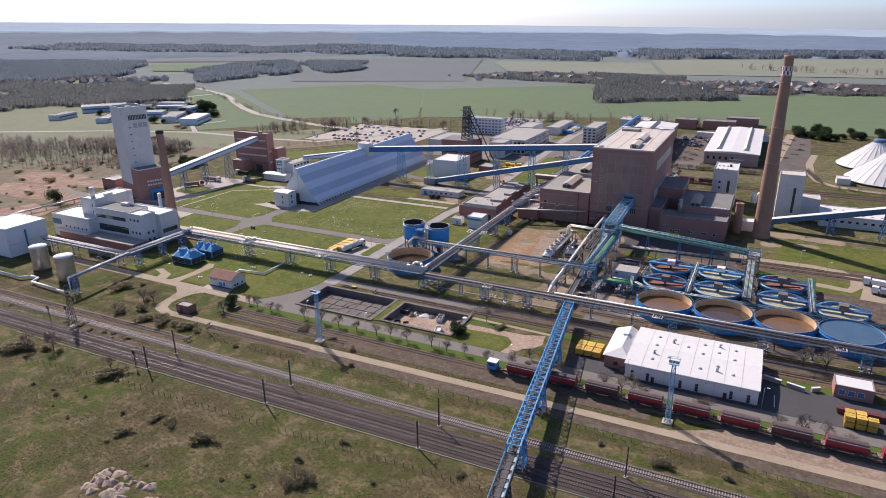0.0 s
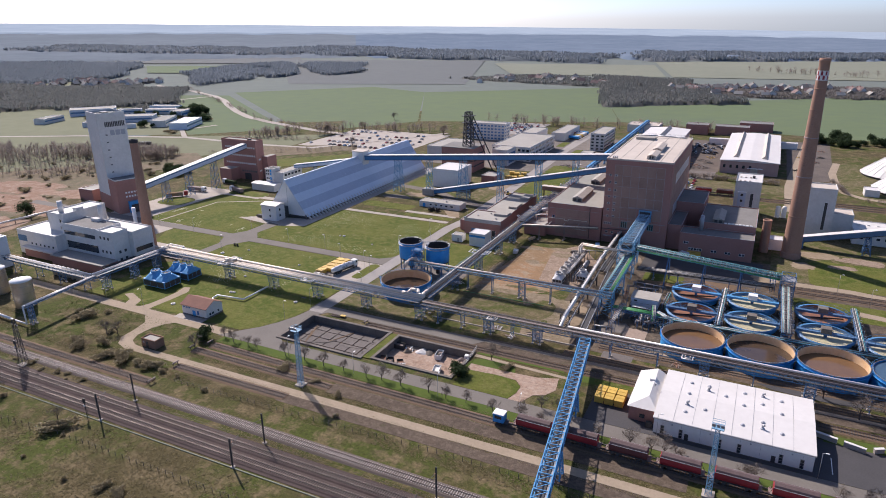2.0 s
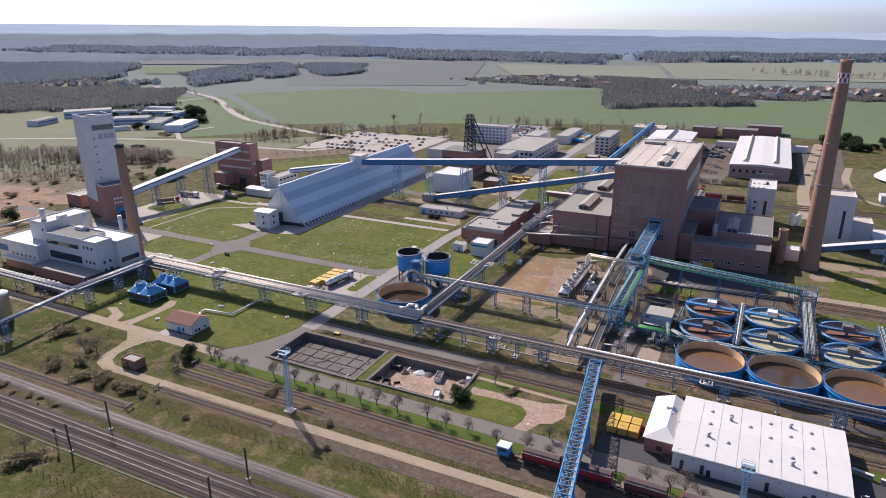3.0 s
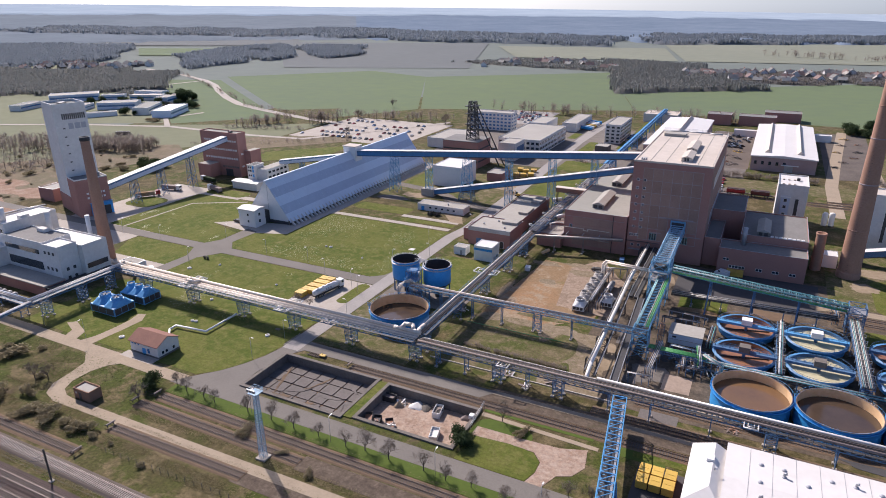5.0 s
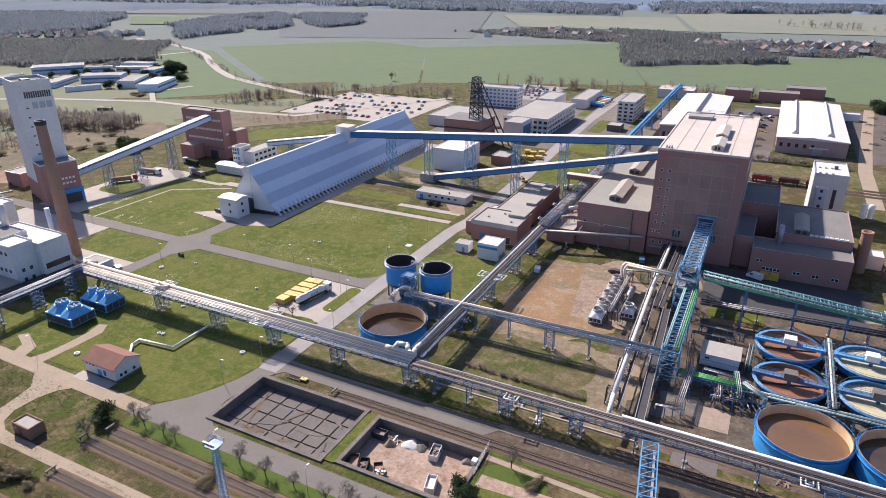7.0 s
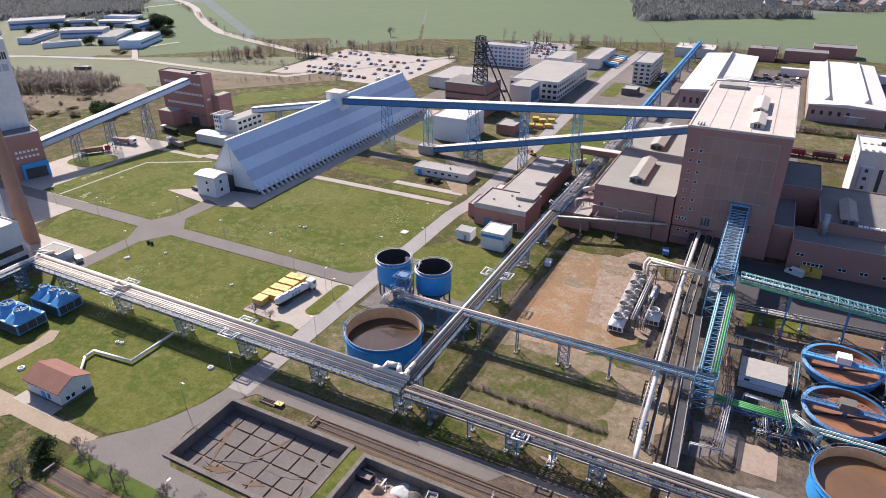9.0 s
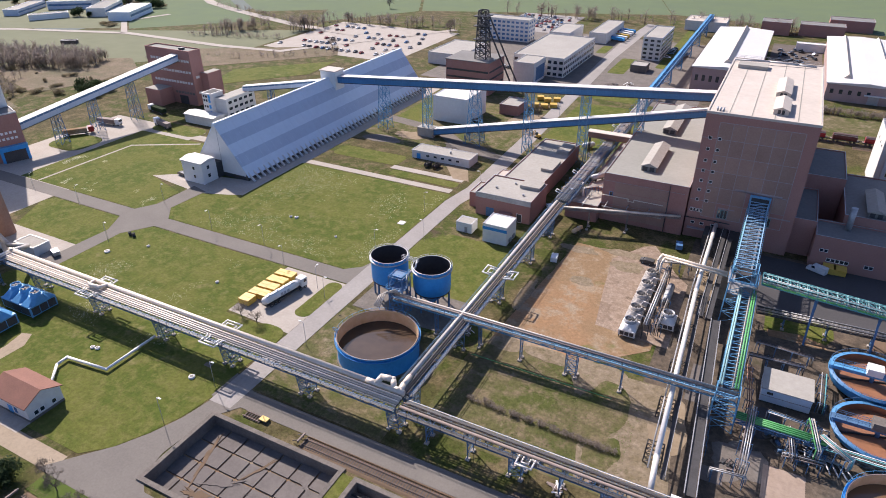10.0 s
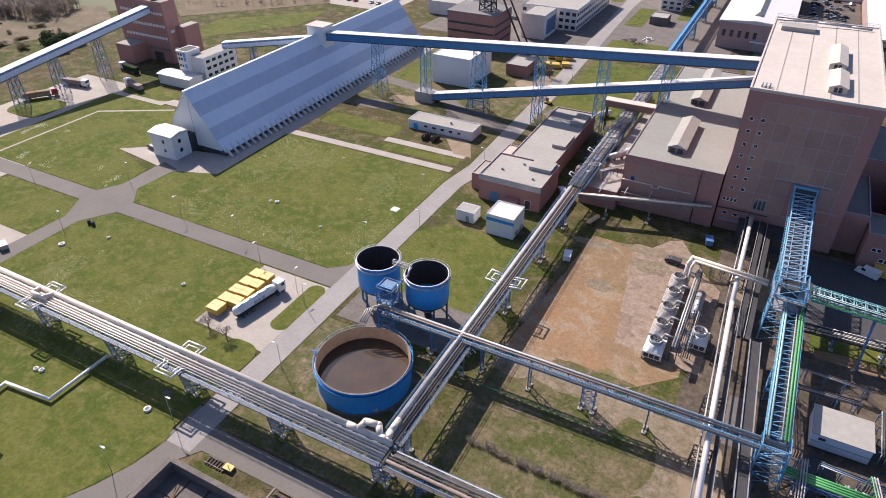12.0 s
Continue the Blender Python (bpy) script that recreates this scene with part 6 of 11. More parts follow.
silo(-150.6, 268.2, 5.2, 13.4)
silo(-137.4, 268.6, 5.2, 13.2)
st_ = thing("silo_stair_tower", -143.5, 261.5, 0, "blue lattice stair tower with pipework between silos", "stair tower")
part("frame", Mesh().trestle(-143.5, 261.5, 12.5, 4.2, 4.2, None, None, 4, 0.22), BLUEGREY, st_)
part("platform", B(-145.6, 259.2, 8.6, -141.4, 263.8, 8.72), BLUEGREY, st_)
part("platform", B(-145.0, 260.2, 12.5, -142.0, 263.0, 12.6), BLUEGREY, st_)
part("handrail", Mesh().rail((-146.2, 258.6, 8.7), (-140.8, 258.6, 8.7)).rail((-146.2, 258.6, 8.7), (-146.2, 264.2, 8.7)).rail((-145.6, 259.5, 12.6), (-141.4, 259.5, 12.6)).rail((-141.4, 259.5, 12.6), (-141.4, 263.6, 12.6)), BLUE, st_)
part("bridge", Mesh().truss((-146.5, 268.4, 13.2), (-141.5, 268.5, 13.2), 0.8, 0.9, 1.4, 0.08), STEEL, st_)
for k in range(4):
    part("pipe", Mesh().path([(-141.6 - 0.6 * k, 258.6, 8.6), (-142.0 - 0.6 * k, 257.0, 10.8 - 0.5 * k), (-143.8 - 0.7 * k, 255.2, 10.5 - 0.5 * k), (-144.4 - 0.5 * k, 252.5, 7.2)], 0.17, 6), PIPE, st_)
part("duct", Mesh().path([(-141.5, 262, 9.2), (-142.6, 264, 11.2), (-141, 266, 13.0), (-141.6, 268, 13.9)], 0.26, 8), STEEL, st_)


def round_tank(x, y, r, h, level, liquid, label, n=48, lining=None, stair=False):
    t = thing("settling_tank", x, y, 0, label, "tank", "settling tanks")
    part("shell", Mesh().lathe(x, y, [(r, 0), (r, h)], n), BLUE, t)
    part("lining", Mesh().lathe(x, y, [(r - 0.18, h), (r - 0.18, 0.2)], n), lining or RUSTIN, t)
    part("liquid", Mesh().disc(x, y, level, r - 0.19, n), liquid, t)
    part("lip", Mesh().lathe(x, y, [(r + 0.01, h - 0.12), (r + 0.06, h - 0.12), (r + 0.06, h + 0.03), (r - 0.2, h + 0.03), (r - 0.2, h - 0.05)], n), GREYDUST, t)
    part("gutter", Mesh().lathe(x, y, [(r, h - 1.0), (r + 0.5, h - 0.9), (r + 0.5, h - 0.6), (r + 0.42, h - 0.6), (r + 0.42, h - 0.8), (r, h - 0.9)], n), BLUE, t)
    g = Mesh()
    m = 36
    for k in range(m):
        a, b = 2 * math.pi * k / m, 2 * math.pi * (k + 1) / m
        pa, pb = [(x + (r + 0.46) * math.cos(q), y + (r + 0.46) * math.sin(q)) for q in (a, b)]
        g.beam((*pa, h - 0.6), (*pa, h + 0.4), 0.05)
        g.beam((*pa, h + 0.4), (*pb, h + 0.4), 0.05)
    part("handrail", g, LBLUE, t)
    part("manhole", Mesh().tube((x + 0.72 * r, y - 0.7 * r, 1.2), (x + 0.74 * r, y - 0.73 * r, 1.2), 0.4, 10), STEEL, t)
    return t


bt = round_tank(-139.6, 244.2, 10.2, 6.0, 2.6, BROWNWATER, "large round blue tank of brown liquor with a rusty lining", 64)
for k in range(3):
    a = 2.75 + 0.1 * k
    part("hose", Mesh().path([(-139.6 + 10.4 * math.cos(3.5 + 0.2 * k), 244.2 + 10.4 * math.sin(3.5 + 0.2 * k), 5.6), (-139.6 + 10.5 * math.cos(3.8 + 0.2 * k), 244.2 + 10.5 * math.sin(3.8 + 0.2 * k), 4.4)], 0.06, 5), WHITE, bt)
part("stair", Mesh().truss((-150.2, 246.8, 0), (-150.0, 240.5, 6.0), 0.9, 0.9, 1.2, 0.07), LBLUE, bt)
for x, liq, lab in ((-27.6, AMBERWATER, "round blue tank of brown liquor with a rusty lining"), (-6.9, BROWNWATER, "round blue tank of brown liquor with a stained lining"), (13.5, AMBERWATER, "round blue tank of rust-brown liquor"), (33.8, BLUEWATER, "round blue tank of dark blue-grey liquor, almost full")):
    round_tank(x, 242.2, 10.0, 5.5, 3.0 if liq is not BLUEWATER else 5.0, liq, lab, 56, None if liq is not BLUEWATER else BLUE)


def thickener(x, y, liq, label, cab, low):
    """A shallow round thickener with a bridge across it and a drive cabin."""
    t = thing("thickener", x, y, 0, label, "thickener", "thickeners")
    r, h = 8.3, 4.0 if not low else 3.4
    part("shell", Mesh().lathe(x, y, [(r * 0.7, 1.0), (r, 1.8), (r, h)], 40), BLUE, t)
    part("lining", Mesh().lathe(x, y, [(r - 0.15, h), (r - 0.15, 1.9)], 40), RUSTWATER if liq is RUSTWATER else BLUEGREY, t)
    part("liquid", Mesh().disc(x, y, h - (0.9 if liq is not RUSTWATER else 1.5), r - 0.16, 40), liq, t)
    part("walkway", Mesh().lathe(x, y, [(r, h - 0.15), (r + 0.8, h - 0.15), (r + 0.8, h), (r, h), (r, h + 0.1), (r - 0.15, h + 0.1)], 40), GALBLUE, t)
    g = Mesh()
    for k in range(30):
        a, b = 2 * math.pi * k / 30, 2 * math.pi * (k + 1) / 30
        pa, pb = [(x + (r + 0.75) * math.cos(q), y + (r + 0.75) * math.sin(q)) for q in (a, b)]
        g.beam((*pa, h), (*pa, h + 1.0), 0.06)
        g.beam((*pa, h + 1.0), (*pb, h + 1.0), 0.06)
    part("handrail", g, BLUEGREY, t)
    br = part("bridge", B(x - r - 0.8, y - 0.9, h + 0.15, x + r + 0.8, y + 0.9, h + 0.95), LBLUE if not low else BLUEGREY, t)
    part("bridge_rail", Mesh().rail((x - r, y - 0.85, h + 0.95), (x + r, y - 0.85, h + 0.95)).rail((x - r, y + 0.85, h + 0.95), (x + r, y + 0.85, h + 0.95)), BLUEGREY, br)
    part("drive_cabin", B(x - 1.6, y - 1.4, h + 0.95, x + 1.6, y + 1.4, h + 2.7), cab, t)
    part("shaft", Mesh().tube((x, y, 1.5), (x, y, h + 0.2), 0.5, 10), BLUEGREY, t)
    for k in range(8):
        a = 2 * math.pi * k / 8 + 0.2
        part("leg", B(x + r * 0.85 * math.cos(a) - 0.3, y + r * 0.85 * math.sin(a) - 0.3, 0, x + r * 0.85 * math.cos(a) + 0.3, y + r * 0.85 * math.sin(a) + 0.3, 1.9), OLDCONC, t)
    if liq is RUSTWATER:
        for s in (-1, 1):
            part("rake", Mesh().beam((x, y, h - 1.3), (x + s * 7.0, y + s * 2.0, h - 1.4), 0.3, 0.4), DARKSTEEL, t)


thickener(-31, 284.5, RUSTWATER, "empty rust-stained blue thickener with a white drive cabin", WHITE, False)
thickener(-10.8, 284.5, CREAMWATER, "blue thickener of cream slurry with a white drive cabin", WHITE, False)
thickener(-30.6, 266.4, RUSTWATER, "blue thickener of brown slurry with a grey drive cabin", OLDCONC, True)
thickener(-10.4, 266.8, CREAMWATER, "blue thickener of pale cream slurry", OLDCONC, True)
thickener(12.6, 284.2, RUSTWATER, "blue thickener of red-brown slurry", OLDCONC, True)
thickener(12.8, 266.2, CREAMWATER, "blue thickener of cream slurry beside the rack", OLDCONC, True)
thickener(33, 264.0, CREAMWATER, "blue thickener of cream slurry near the road", OLDCONC, True)
def yard_rack(x, y0, y1, z, width, pipes, label):
    """A low pipe rack that runs between two rows of thickeners, with a wider frame at each bay."""
    r = pipe_rack("pipe_rack", (x, y0), (x, y1), width, [(x, y0 + 2 + (y1 - y0 - 4) * k / 3, 0) for k in range(4)], pipes, label, z, 0.5, leg_d=width, walk=False)
    for k in range(int((y1 - y0) / 4.4)):
        y = y0 + 2 + 4.4 * k
        w = width / 2 + 0.5
        part("frame", Mesh().beam((x - w, y, z - 0.6), (x - w, y, z + 0.9), 0.14).beam((x + w, y, z - 0.6), (x + w, y, z + 0.9), 0.14).beam((x - w, y, z), (x + w, y, z), 0.16).beam((x - w, y, z + 0.85), (x + w, y, z + 0.85), 0.12), STEEL, r)
    return r


yard_rack(-20.9, 257, 293, 3.9, 1.9, [(-0.55, 0.3, 0.12, DARKSTEEL), (0, 0.42, 0.3, WHITEPIPE), (0.55, 0.3, 0.12, TEAL), (0.8, 0.3, 0.1, GREYDUST)], "narrow pipe rack with one pale pipe between the thickeners")
yard_rack(0.6, 256, 301, 5.8, 3.2, [(-1.4 + 0.4 * k, 0.32, 0.13, (PIPE, PALETEAL, PIPE, DARKSTEEL)[k % 4]) for k in range(8)], "wide rack of thin pale pipes between the thickeners")
yard_rack(23, 256, 292, 4.2, 1.9, [(-0.6 + 0.4 * k, 0.3, 0.15, (STEEL, DARKSTEEL, PIPE, TEAL)[k]) for k in range(4)], "narrow pipe rack between the thickeners")
pipe_rack("pipe_rack", (-42, 256.4), (46, 255.6), 2.2, [(-40 + 12 * k, 256.3, 0) for k in range(8)], [(-0.9 + 0.45 * k, 0.3, 0.11, (STEEL, TEAL, DARKSTEEL)[k % 3]) for k in range(5)], "low pipe rack behind the round tanks", 3.4, 0.7, mat_truss=DARKSTEEL, leg_d=1.6, walk=False)
pipe_rack("pipe_rack", (-57, 301.0), (-4, 303.2), 3.0, [(x, 301.9, 0) for x in (-50, -40, -30, -20, -10)], [(-1.25 + 0.5 * k, 0.3, 0.11, (STEEL, DARKSTEEL, PIPE)[k % 3]) for k in range(6)], "low rack of thin steel pipes below the blue-green bridge", 4.4, 0.4, mat_truss=DARKSTEEL, leg_d=2.2, walk=False)
for k in range(4):
    solo("ground_pipe", Mesh().path([(-46 + 1.1 * k, 262, 0.8), (-46 + 1.1 * k, 256.5 + 0.6 * k, 0.8), (-40 + 1.2 * k, 255, 1.2), (-39 + 1.5 * k, 251.5, 1.2)], 0.17, 6), STEEL, "steel pipe bent along the tank yard", "pipe")


# ---- blue conveyor bridges ----
def belt_bridge(name, p, q, w, h, label, legs=(), truss=None, bay=2.6, belt=True, thick=0.22, z_leg=0.0, roof=False):
    p, q = Vector(p), Vector(q)
    b = thing(name, *((p + q) / 2).xy, 0, label, "conveyor bridge")
    part("girder", Mesh().truss(p, q, w, h, bay, thick), truss or LBLUE, b)
    d = (q - p).normalized()
    side = d.cross(Vector((0, 0, 1))).normalized()
    part("deck", Mesh().beam(p, q, w - 0.3, 0.15), DARKSTEEL, b)
    if belt:
        part("belt", Mesh().beam(p + Vector((0, 0, 1.0)), q + Vector((0, 0, 1.0)), w * 0.4, 0.25), DARKSTEEL, b)
        part("belt_cover", Mesh().beam(p + side * w * 0.32 + Vector((0, 0, 0.7)), q + side * w * 0.32 + Vector((0, 0, 0.7)), 0.5, 0.5), STEEL, b)
    for x, y in legs:
        t = ((x - p.x) * (q - p).x + (y - p.y) * (q - p).y) / ((q - p).x ** 2 + (q - p).y ** 2)
        part("trestle", Mesh().trestle(x, y, p.z + (q.z - p.z) * t, 4.2, 3.2, w, 2.2, 3, 0.28), truss or LBLUE, b)
    return b


belt_bridge("conveyor_bridge", (-45.9, 128, 7.2), (-58.2, 219, 5.4), 3.4, 3.0, "bright blue lattice conveyor bridge over the railway", [(-46.6, 133.5), (-50.2, 160), (-54, 188)], bay=2.9)
lowb = belt_bridge("low_conveyor", (-40.4, 86, 5.2), (-45.8, 127.2, 7.2), 3.2, 1.1, "dark belt conveyor on a blue steel frame", [(-42, 98), (-44.5, 117)], truss=DARKSTEEL, bay=3.0)
part("handrail", Mesh().rail((-42.2, 86, 6.0), (-47.6, 127, 8.0), 1.1, 2.5).rail((-38.8, 86, 6.0), (-44.2, 127, 8.0), 1.1, 2.5), LBLUE, lowb)
belt_bridge("conveyor_bridge", (-62.2, 302, 12.6), (-62.2, 342.0, 14.0), 5.0, 2.6, "blue lattice conveyor bridge into the brick building", [(-62.2, 318)], truss=PALEBLUE, bay=2.2)
mb_ = bpy.data.objects["conveyor_bridge.001"]
for k in range(34):
    e = Vector((-62.2, 302.6 + 1.18 * k, 12.75 + 0.041 * k))
    part("cross_beam", Mesh().beam(e + Vector((-3.1, 0, 0.0)), e + Vector((3.1, 0, 0.0)), 0.16).beam(e + Vector((3.1, 0, 0)), e + Vector((3.1, 0, 0.75)), 0.1).beam(e + Vector((-3.1, 0, 0)), e + Vector((-3.1, 0, 0.75)), 0.1), PALEBLUE, mb_)
for o in (-2.6, -0.9, 0.9, 2.6):
    part("long_pipe", Mesh().tube((-62.2 + o, 302, 13.0), (-62.2 + o, 342.4, 14.4), 0.16, 8), (TEAL, PALEBLUE, STEEL, PALEBLUE)[int(o + 3) % 4], mb_)
fc = belt_bridge("far_conveyor", (-122.4, 470.4, 7.6), (-123.0, 706, 8.4), 3.2, 1.8, "long blue lattice conveyor bridge behind the works", [(-122.5 - 0.002 * (y - 470), y) for y in (492, 528, 564, 600, 636, 672, 702)], truss=GALBLUE, bay=3.2, thick=0.3)
part("belt_hood", Mesh().beam((-123.2, 470.4, 9.2), (-123.8, 706, 10.0), 1.0, 0.7), LBLUE, fc)
jt = thing("transfer_tower", -62, 301, 0, "blue lattice transfer tower between conveyor bridges", "tower")
part("frame", Mesh().trestle(-62, 300.5, 16.4, 6.8, 6.4, 6.0, 5.6, 5, 0.22), BRIDGEBLUE, jt)
part("platform", B(-65.6, 297, 12.4, -58.4, 304, 12.6), STEEL, jt)
part("platform", B(-65, 297.6, 9, -59, 303.4, 9.2), STEEL, jt)
part("handrail", Mesh().rail((-65.6, 297, 12.6), (-58.4, 297, 12.6)).rail((-58.4, 297, 12.6), (-58.4, 304, 12.6)).rail((-65.6, 297, 12.6), (-65.6, 304, 12.6)), LBLUE, jt)
part("machinery", B(-64, 299, 12.6, -60.4, 302.4, 14.6), DARKSTEEL, jt)
belt_bridge("green_pipe_bridge", (-60.2, 259, 8.6), (-60.2, 297.5, 9.2), 4.2, 1.2, "blue lattice bridge with green pipes", [], truss=BRIDGEBLUE, belt=False)
gp = bpy.data.objects["green_pipe_bridge"]
for o, m, r in ((-1.5, PALETEAL, 0.2), (-1.95, PALETEAL, 0.14), (0.6, PIPE, 0.14), (1.2, GREEN, 0.22), (1.75, GREEN, 0.2)):
    part("pipe", Mesh().tube((-60.2 + o, 258.4, 10.0), (-60.2 + o, 299, 10.6), r, 10), m, gp)
part("trestle", Mesh().trestle(-60.2, 257.6, 10, 5.2, 4.2, 4.6, 3.6, 4, 0.2), BRIDGEBLUE, gp)
part("trestle", Mesh().trestle(-60.2, 279, 8.9, 4.2, 2.4, 4.0, 2.0, 3, 0.18), BRIDGEBLUE, gp)
lg2 = pipe_rack("green_pipe_rack", (-57.5, 257.4), (-40, 257.2), 2.6, [(-55, 257.4, 0), (-46, 257.3, 0)], [(-0.9 + 0.6 * k, 0.3, 0.24, GREEN) for k in range(4)], "low rack of bright green pipes", 3.8, 0.8, walk=False)
ygal = belt_bridge("conveyor_bridge", (-57.6, 301.6, 12.4), (-1.5, 304, 7.4), 3.2, 1.9, "blue-green lattice conveyor bridge towards the tanks", [], truss=TEAL, bay=2.2)
for k in range(3):
    part("green_pipe", Mesh().tube((-57.6, 300.2 + 0.5 * k, 12.5), (-1.5, 302.6 + 0.5 * k, 7.5), 0.2, 8), GREEN if k < 2 else TEAL, ygal)
for k in range(24):
    x = -56.4 + 2.3 * k
    y, z = 301.6 + 0.043 * (x + 57.6), 14.4 - (x + 57.6) * 0.0891
    part("outrigger", Mesh().beam((x, y - 2.3, z), (x, y + 1.6, z), 0.16).beam((x, y - 2.2, z - 1.2), (x, y - 2.2, z + 0.3), 0.14), PALETEAL, ygal)
for o, h, m in ((-2.0, 14.55, PALETEAL), (-1.4, 14.55, STEEL), (0.6, 14.55, PALETEAL), (-2.1, 13.2, GREEN)):
    part("thin_pipe", Mesh().tube((-57.6, 301.6 + o, h), (-1.5, 304 + o, h - 5.0), 0.12, 8), m, ygal)
for x in (-44.3, -30, -16):
    z = 12.4 - (x + 57.6) * 0.0891
    part("raker", Mesh().beam((x - 0.6, 296.0, 0), (x - 0.2, 302, z), 0.45).beam((x + 0.4, 304.5, 0), (x + 0.2, 302.2, z), 0.4).beam((x - 0.4, 298.6, 4.4), (x + 0.3, 303.5, 4.4), 0.25), BLUEGREY, ygal)
part("end_tower", Mesh().trestle(1, 304, 10, 5, 4.6, None, None, 4, 0.26), BLUEGREY, ygal)
part("end_platform", B(-2, 301.4, 7.8, 4, 306.8, 8.0), STEEL, ygal)
# dark conveyors below the thick silver pipe
ry = thing("conveyor_line", -70, 280, 0, "dark belt conveyors below a thick silver pipe", "conveyor")
part("big_pipe", Mesh().path([(-69.6, 228, 5.0), (-70.2, 236, 6.0), (-72.6, 300, 6.2), (-73.0, 342.5, 6.4)], 0.58, 14), WHITEPIPE, ry)
part("side_pipe", Mesh().path([(-71.2, 233, 5.3), (-73.8, 300, 5.5), (-74.2, 342, 5.7)], 0.16, 8), STEEL, ry)
for o, z, m in ((2.6, 4.6, DARKSTEEL), (4.6, 4.4, DARKSTEEL)):
    part("trough", Mesh().beam((-72.4 + o, 290, z), (-72.4 + o, 342, z + 0.8), 1.3, 0.7), m, ry)
    part("trough_edge", Mesh().beam((-72.4 + o - 0.75, 290, z + 0.4), (-72.4 + o - 0.75, 342, z + 1.2), 0.16, 0.4), STEEL, ry)
part("lower_trough", Mesh().beam((-62.8, 232, 2.6), (-66.0, 290, 4.4), 1.8, 0.8), DARKSTEEL, ry)
part("lower_edge", Mesh().beam((-61.7, 232, 3.1), (-64.9, 290, 4.9), 0.18, 0.5).beam((-63.9, 232, 3.1), (-67.1, 290, 4.9), 0.18, 0.5), STEEL, ry)
part("walkway", Mesh().beam((-68.2, 232, 4.6), (-71.0, 300, 5.0), 0.8, 0.1), DARKSTEEL, ry)
part("handrail", Mesh().rail((-67.8, 232, 4.6), (-70.6, 300, 5.0), 1.1, 2.5), STEEL, ry)
for y in (240, 254, 268, 284, 300, 316, 332):
    part("trestle", Mesh().trestle(-71.0 - (y - 240) * 0.02, y, 5.2, 3.6, 1.4, 3.2, 1.2, 2, 0.2), DARKSTEEL, ry)
for y in (238, 252, 266, 280):
    part("trestle", Mesh().trestle(-63.2 - (y - 238) * 0.055, y, 2.4, 2.2, 1.2, 1.8, 1.0, 1, 0.18), DARKSTEEL, ry)
part("portal_shed", B(-76, 336, 0, -64, 343, 5.0), DARKSTEEL, ry)
hp = solo("header_pipe", Mesh().path([(-84.6, 309, 0.6), (-84.6, 309, 7.6), (-84.0, 311.5, 8.2), (-66, 309, 8.4)], 0.5, 12).path([(-83.6, 308, 0.6), (-83.6, 308, 7.4), (-83.2, 310.4, 8.0), (-66, 307.9, 8.2)], 0.34, 10), PIPEBEIGE, "beige insulated pipes bent over the conveyors", "pipe")


# ---- small buildings ----
def red_house():
    x0, y0, x1, y1, e, r = -207.6, 188.6, -195.0, 196.8, 4.3, 6.3
    h = thing("pump_house", -201, 192.6, 0, "small white house with a red tiled roof", "house")
    ym = (y0 + y1) / 2
    part("wall", Mesh().extrude_x([(y0, 0), (y1, 0), (y1, e), (ym, r), (y0, e)], x0, x1), RENDERW, h)
    for s, ya in ((-1, y0 - 0.5), (1, y1 + 0.5)):
        part("roof", Mesh().extrude_x([(ya, e - 0.2), (ym, r + 0.05), (ym, r + 0.25), (ya, e)], x0 - 0.4, x1 + 0.4), TILE, h)
    part("plinth", B(x0 - 0.06, y0 - 0.06, 0, x1 + 0.06, y1 + 0.06, 0.7), OLDCONC, h)
    windows(h, "y-", y0, (-206.4, -205.0, -203.6), (3.1,), 0.9, 0.6, BLUEGLASS)
    part("door", B(-202.2, y0 - 0.06, 0.1, -200.6, y0 + 0.02, 2.6), BLUE, h)
    part("door_pane", B(-199.8, y0 - 0.06, 1.2, -198.8, y0 + 0.02, 2.8), BLUEGLASS, h)
    windows(h, "x+", x1, (190.4, 191.8, 194.6), (1.2,), 0.9, 1.0)
    part("step", B(-209, 185.2, 0, -195, 188.6, 0.1), CONCRETE, h)


red_house()
k = flat_block("brick_kiosk", -199.8, 163.3, -193.2, 167.2, 2.9, BROWNBRICK, ROOFGREY, "small brown brick hut with a flat grey roof", "hut", 0.3)
for o in k.children:
    if o.name.startswith("coping"):
        o.data.materials[0] = BROWNBRICK
part("door", B(-197.6, 163.22, 0.1, -196.5, 163.32, 2.2), DARKSTEEL, k)
part("vent", B(-199.0, 163.24, 1.6, -198.4, 163.32, 2.2), STEEL, k)
h = flat_block("white_hut", -140.4, 309.0, -132.0, 317.4, 6.4, WHITE, WHITEROOF, "white sheet-clad hut with a blue stripe", "hut", 0.15)
part("stripe", B(-140.45, 308.94, 4.6, -131.95, 309.02, 5.6), BLUE, h)
part("air_unit", B(-131.95, 311, 0.6, -131.4, 312.4, 1.8), STEEL, h)
part("air_unit", B(-131.95, 314, 0.6, -131.4, 315.4, 1.8), STEEL, h)
h = flat_block("small_hut", -151.4, 311.6, -145.6, 316.4, 3.4, WHITE, ROOFGREY, "small white container hut with a grey roof", "hut", 0.08)
part("door", B(-148.2, 311.52, 0.1, -147.2, 311.62, 2.1), STEEL, h)

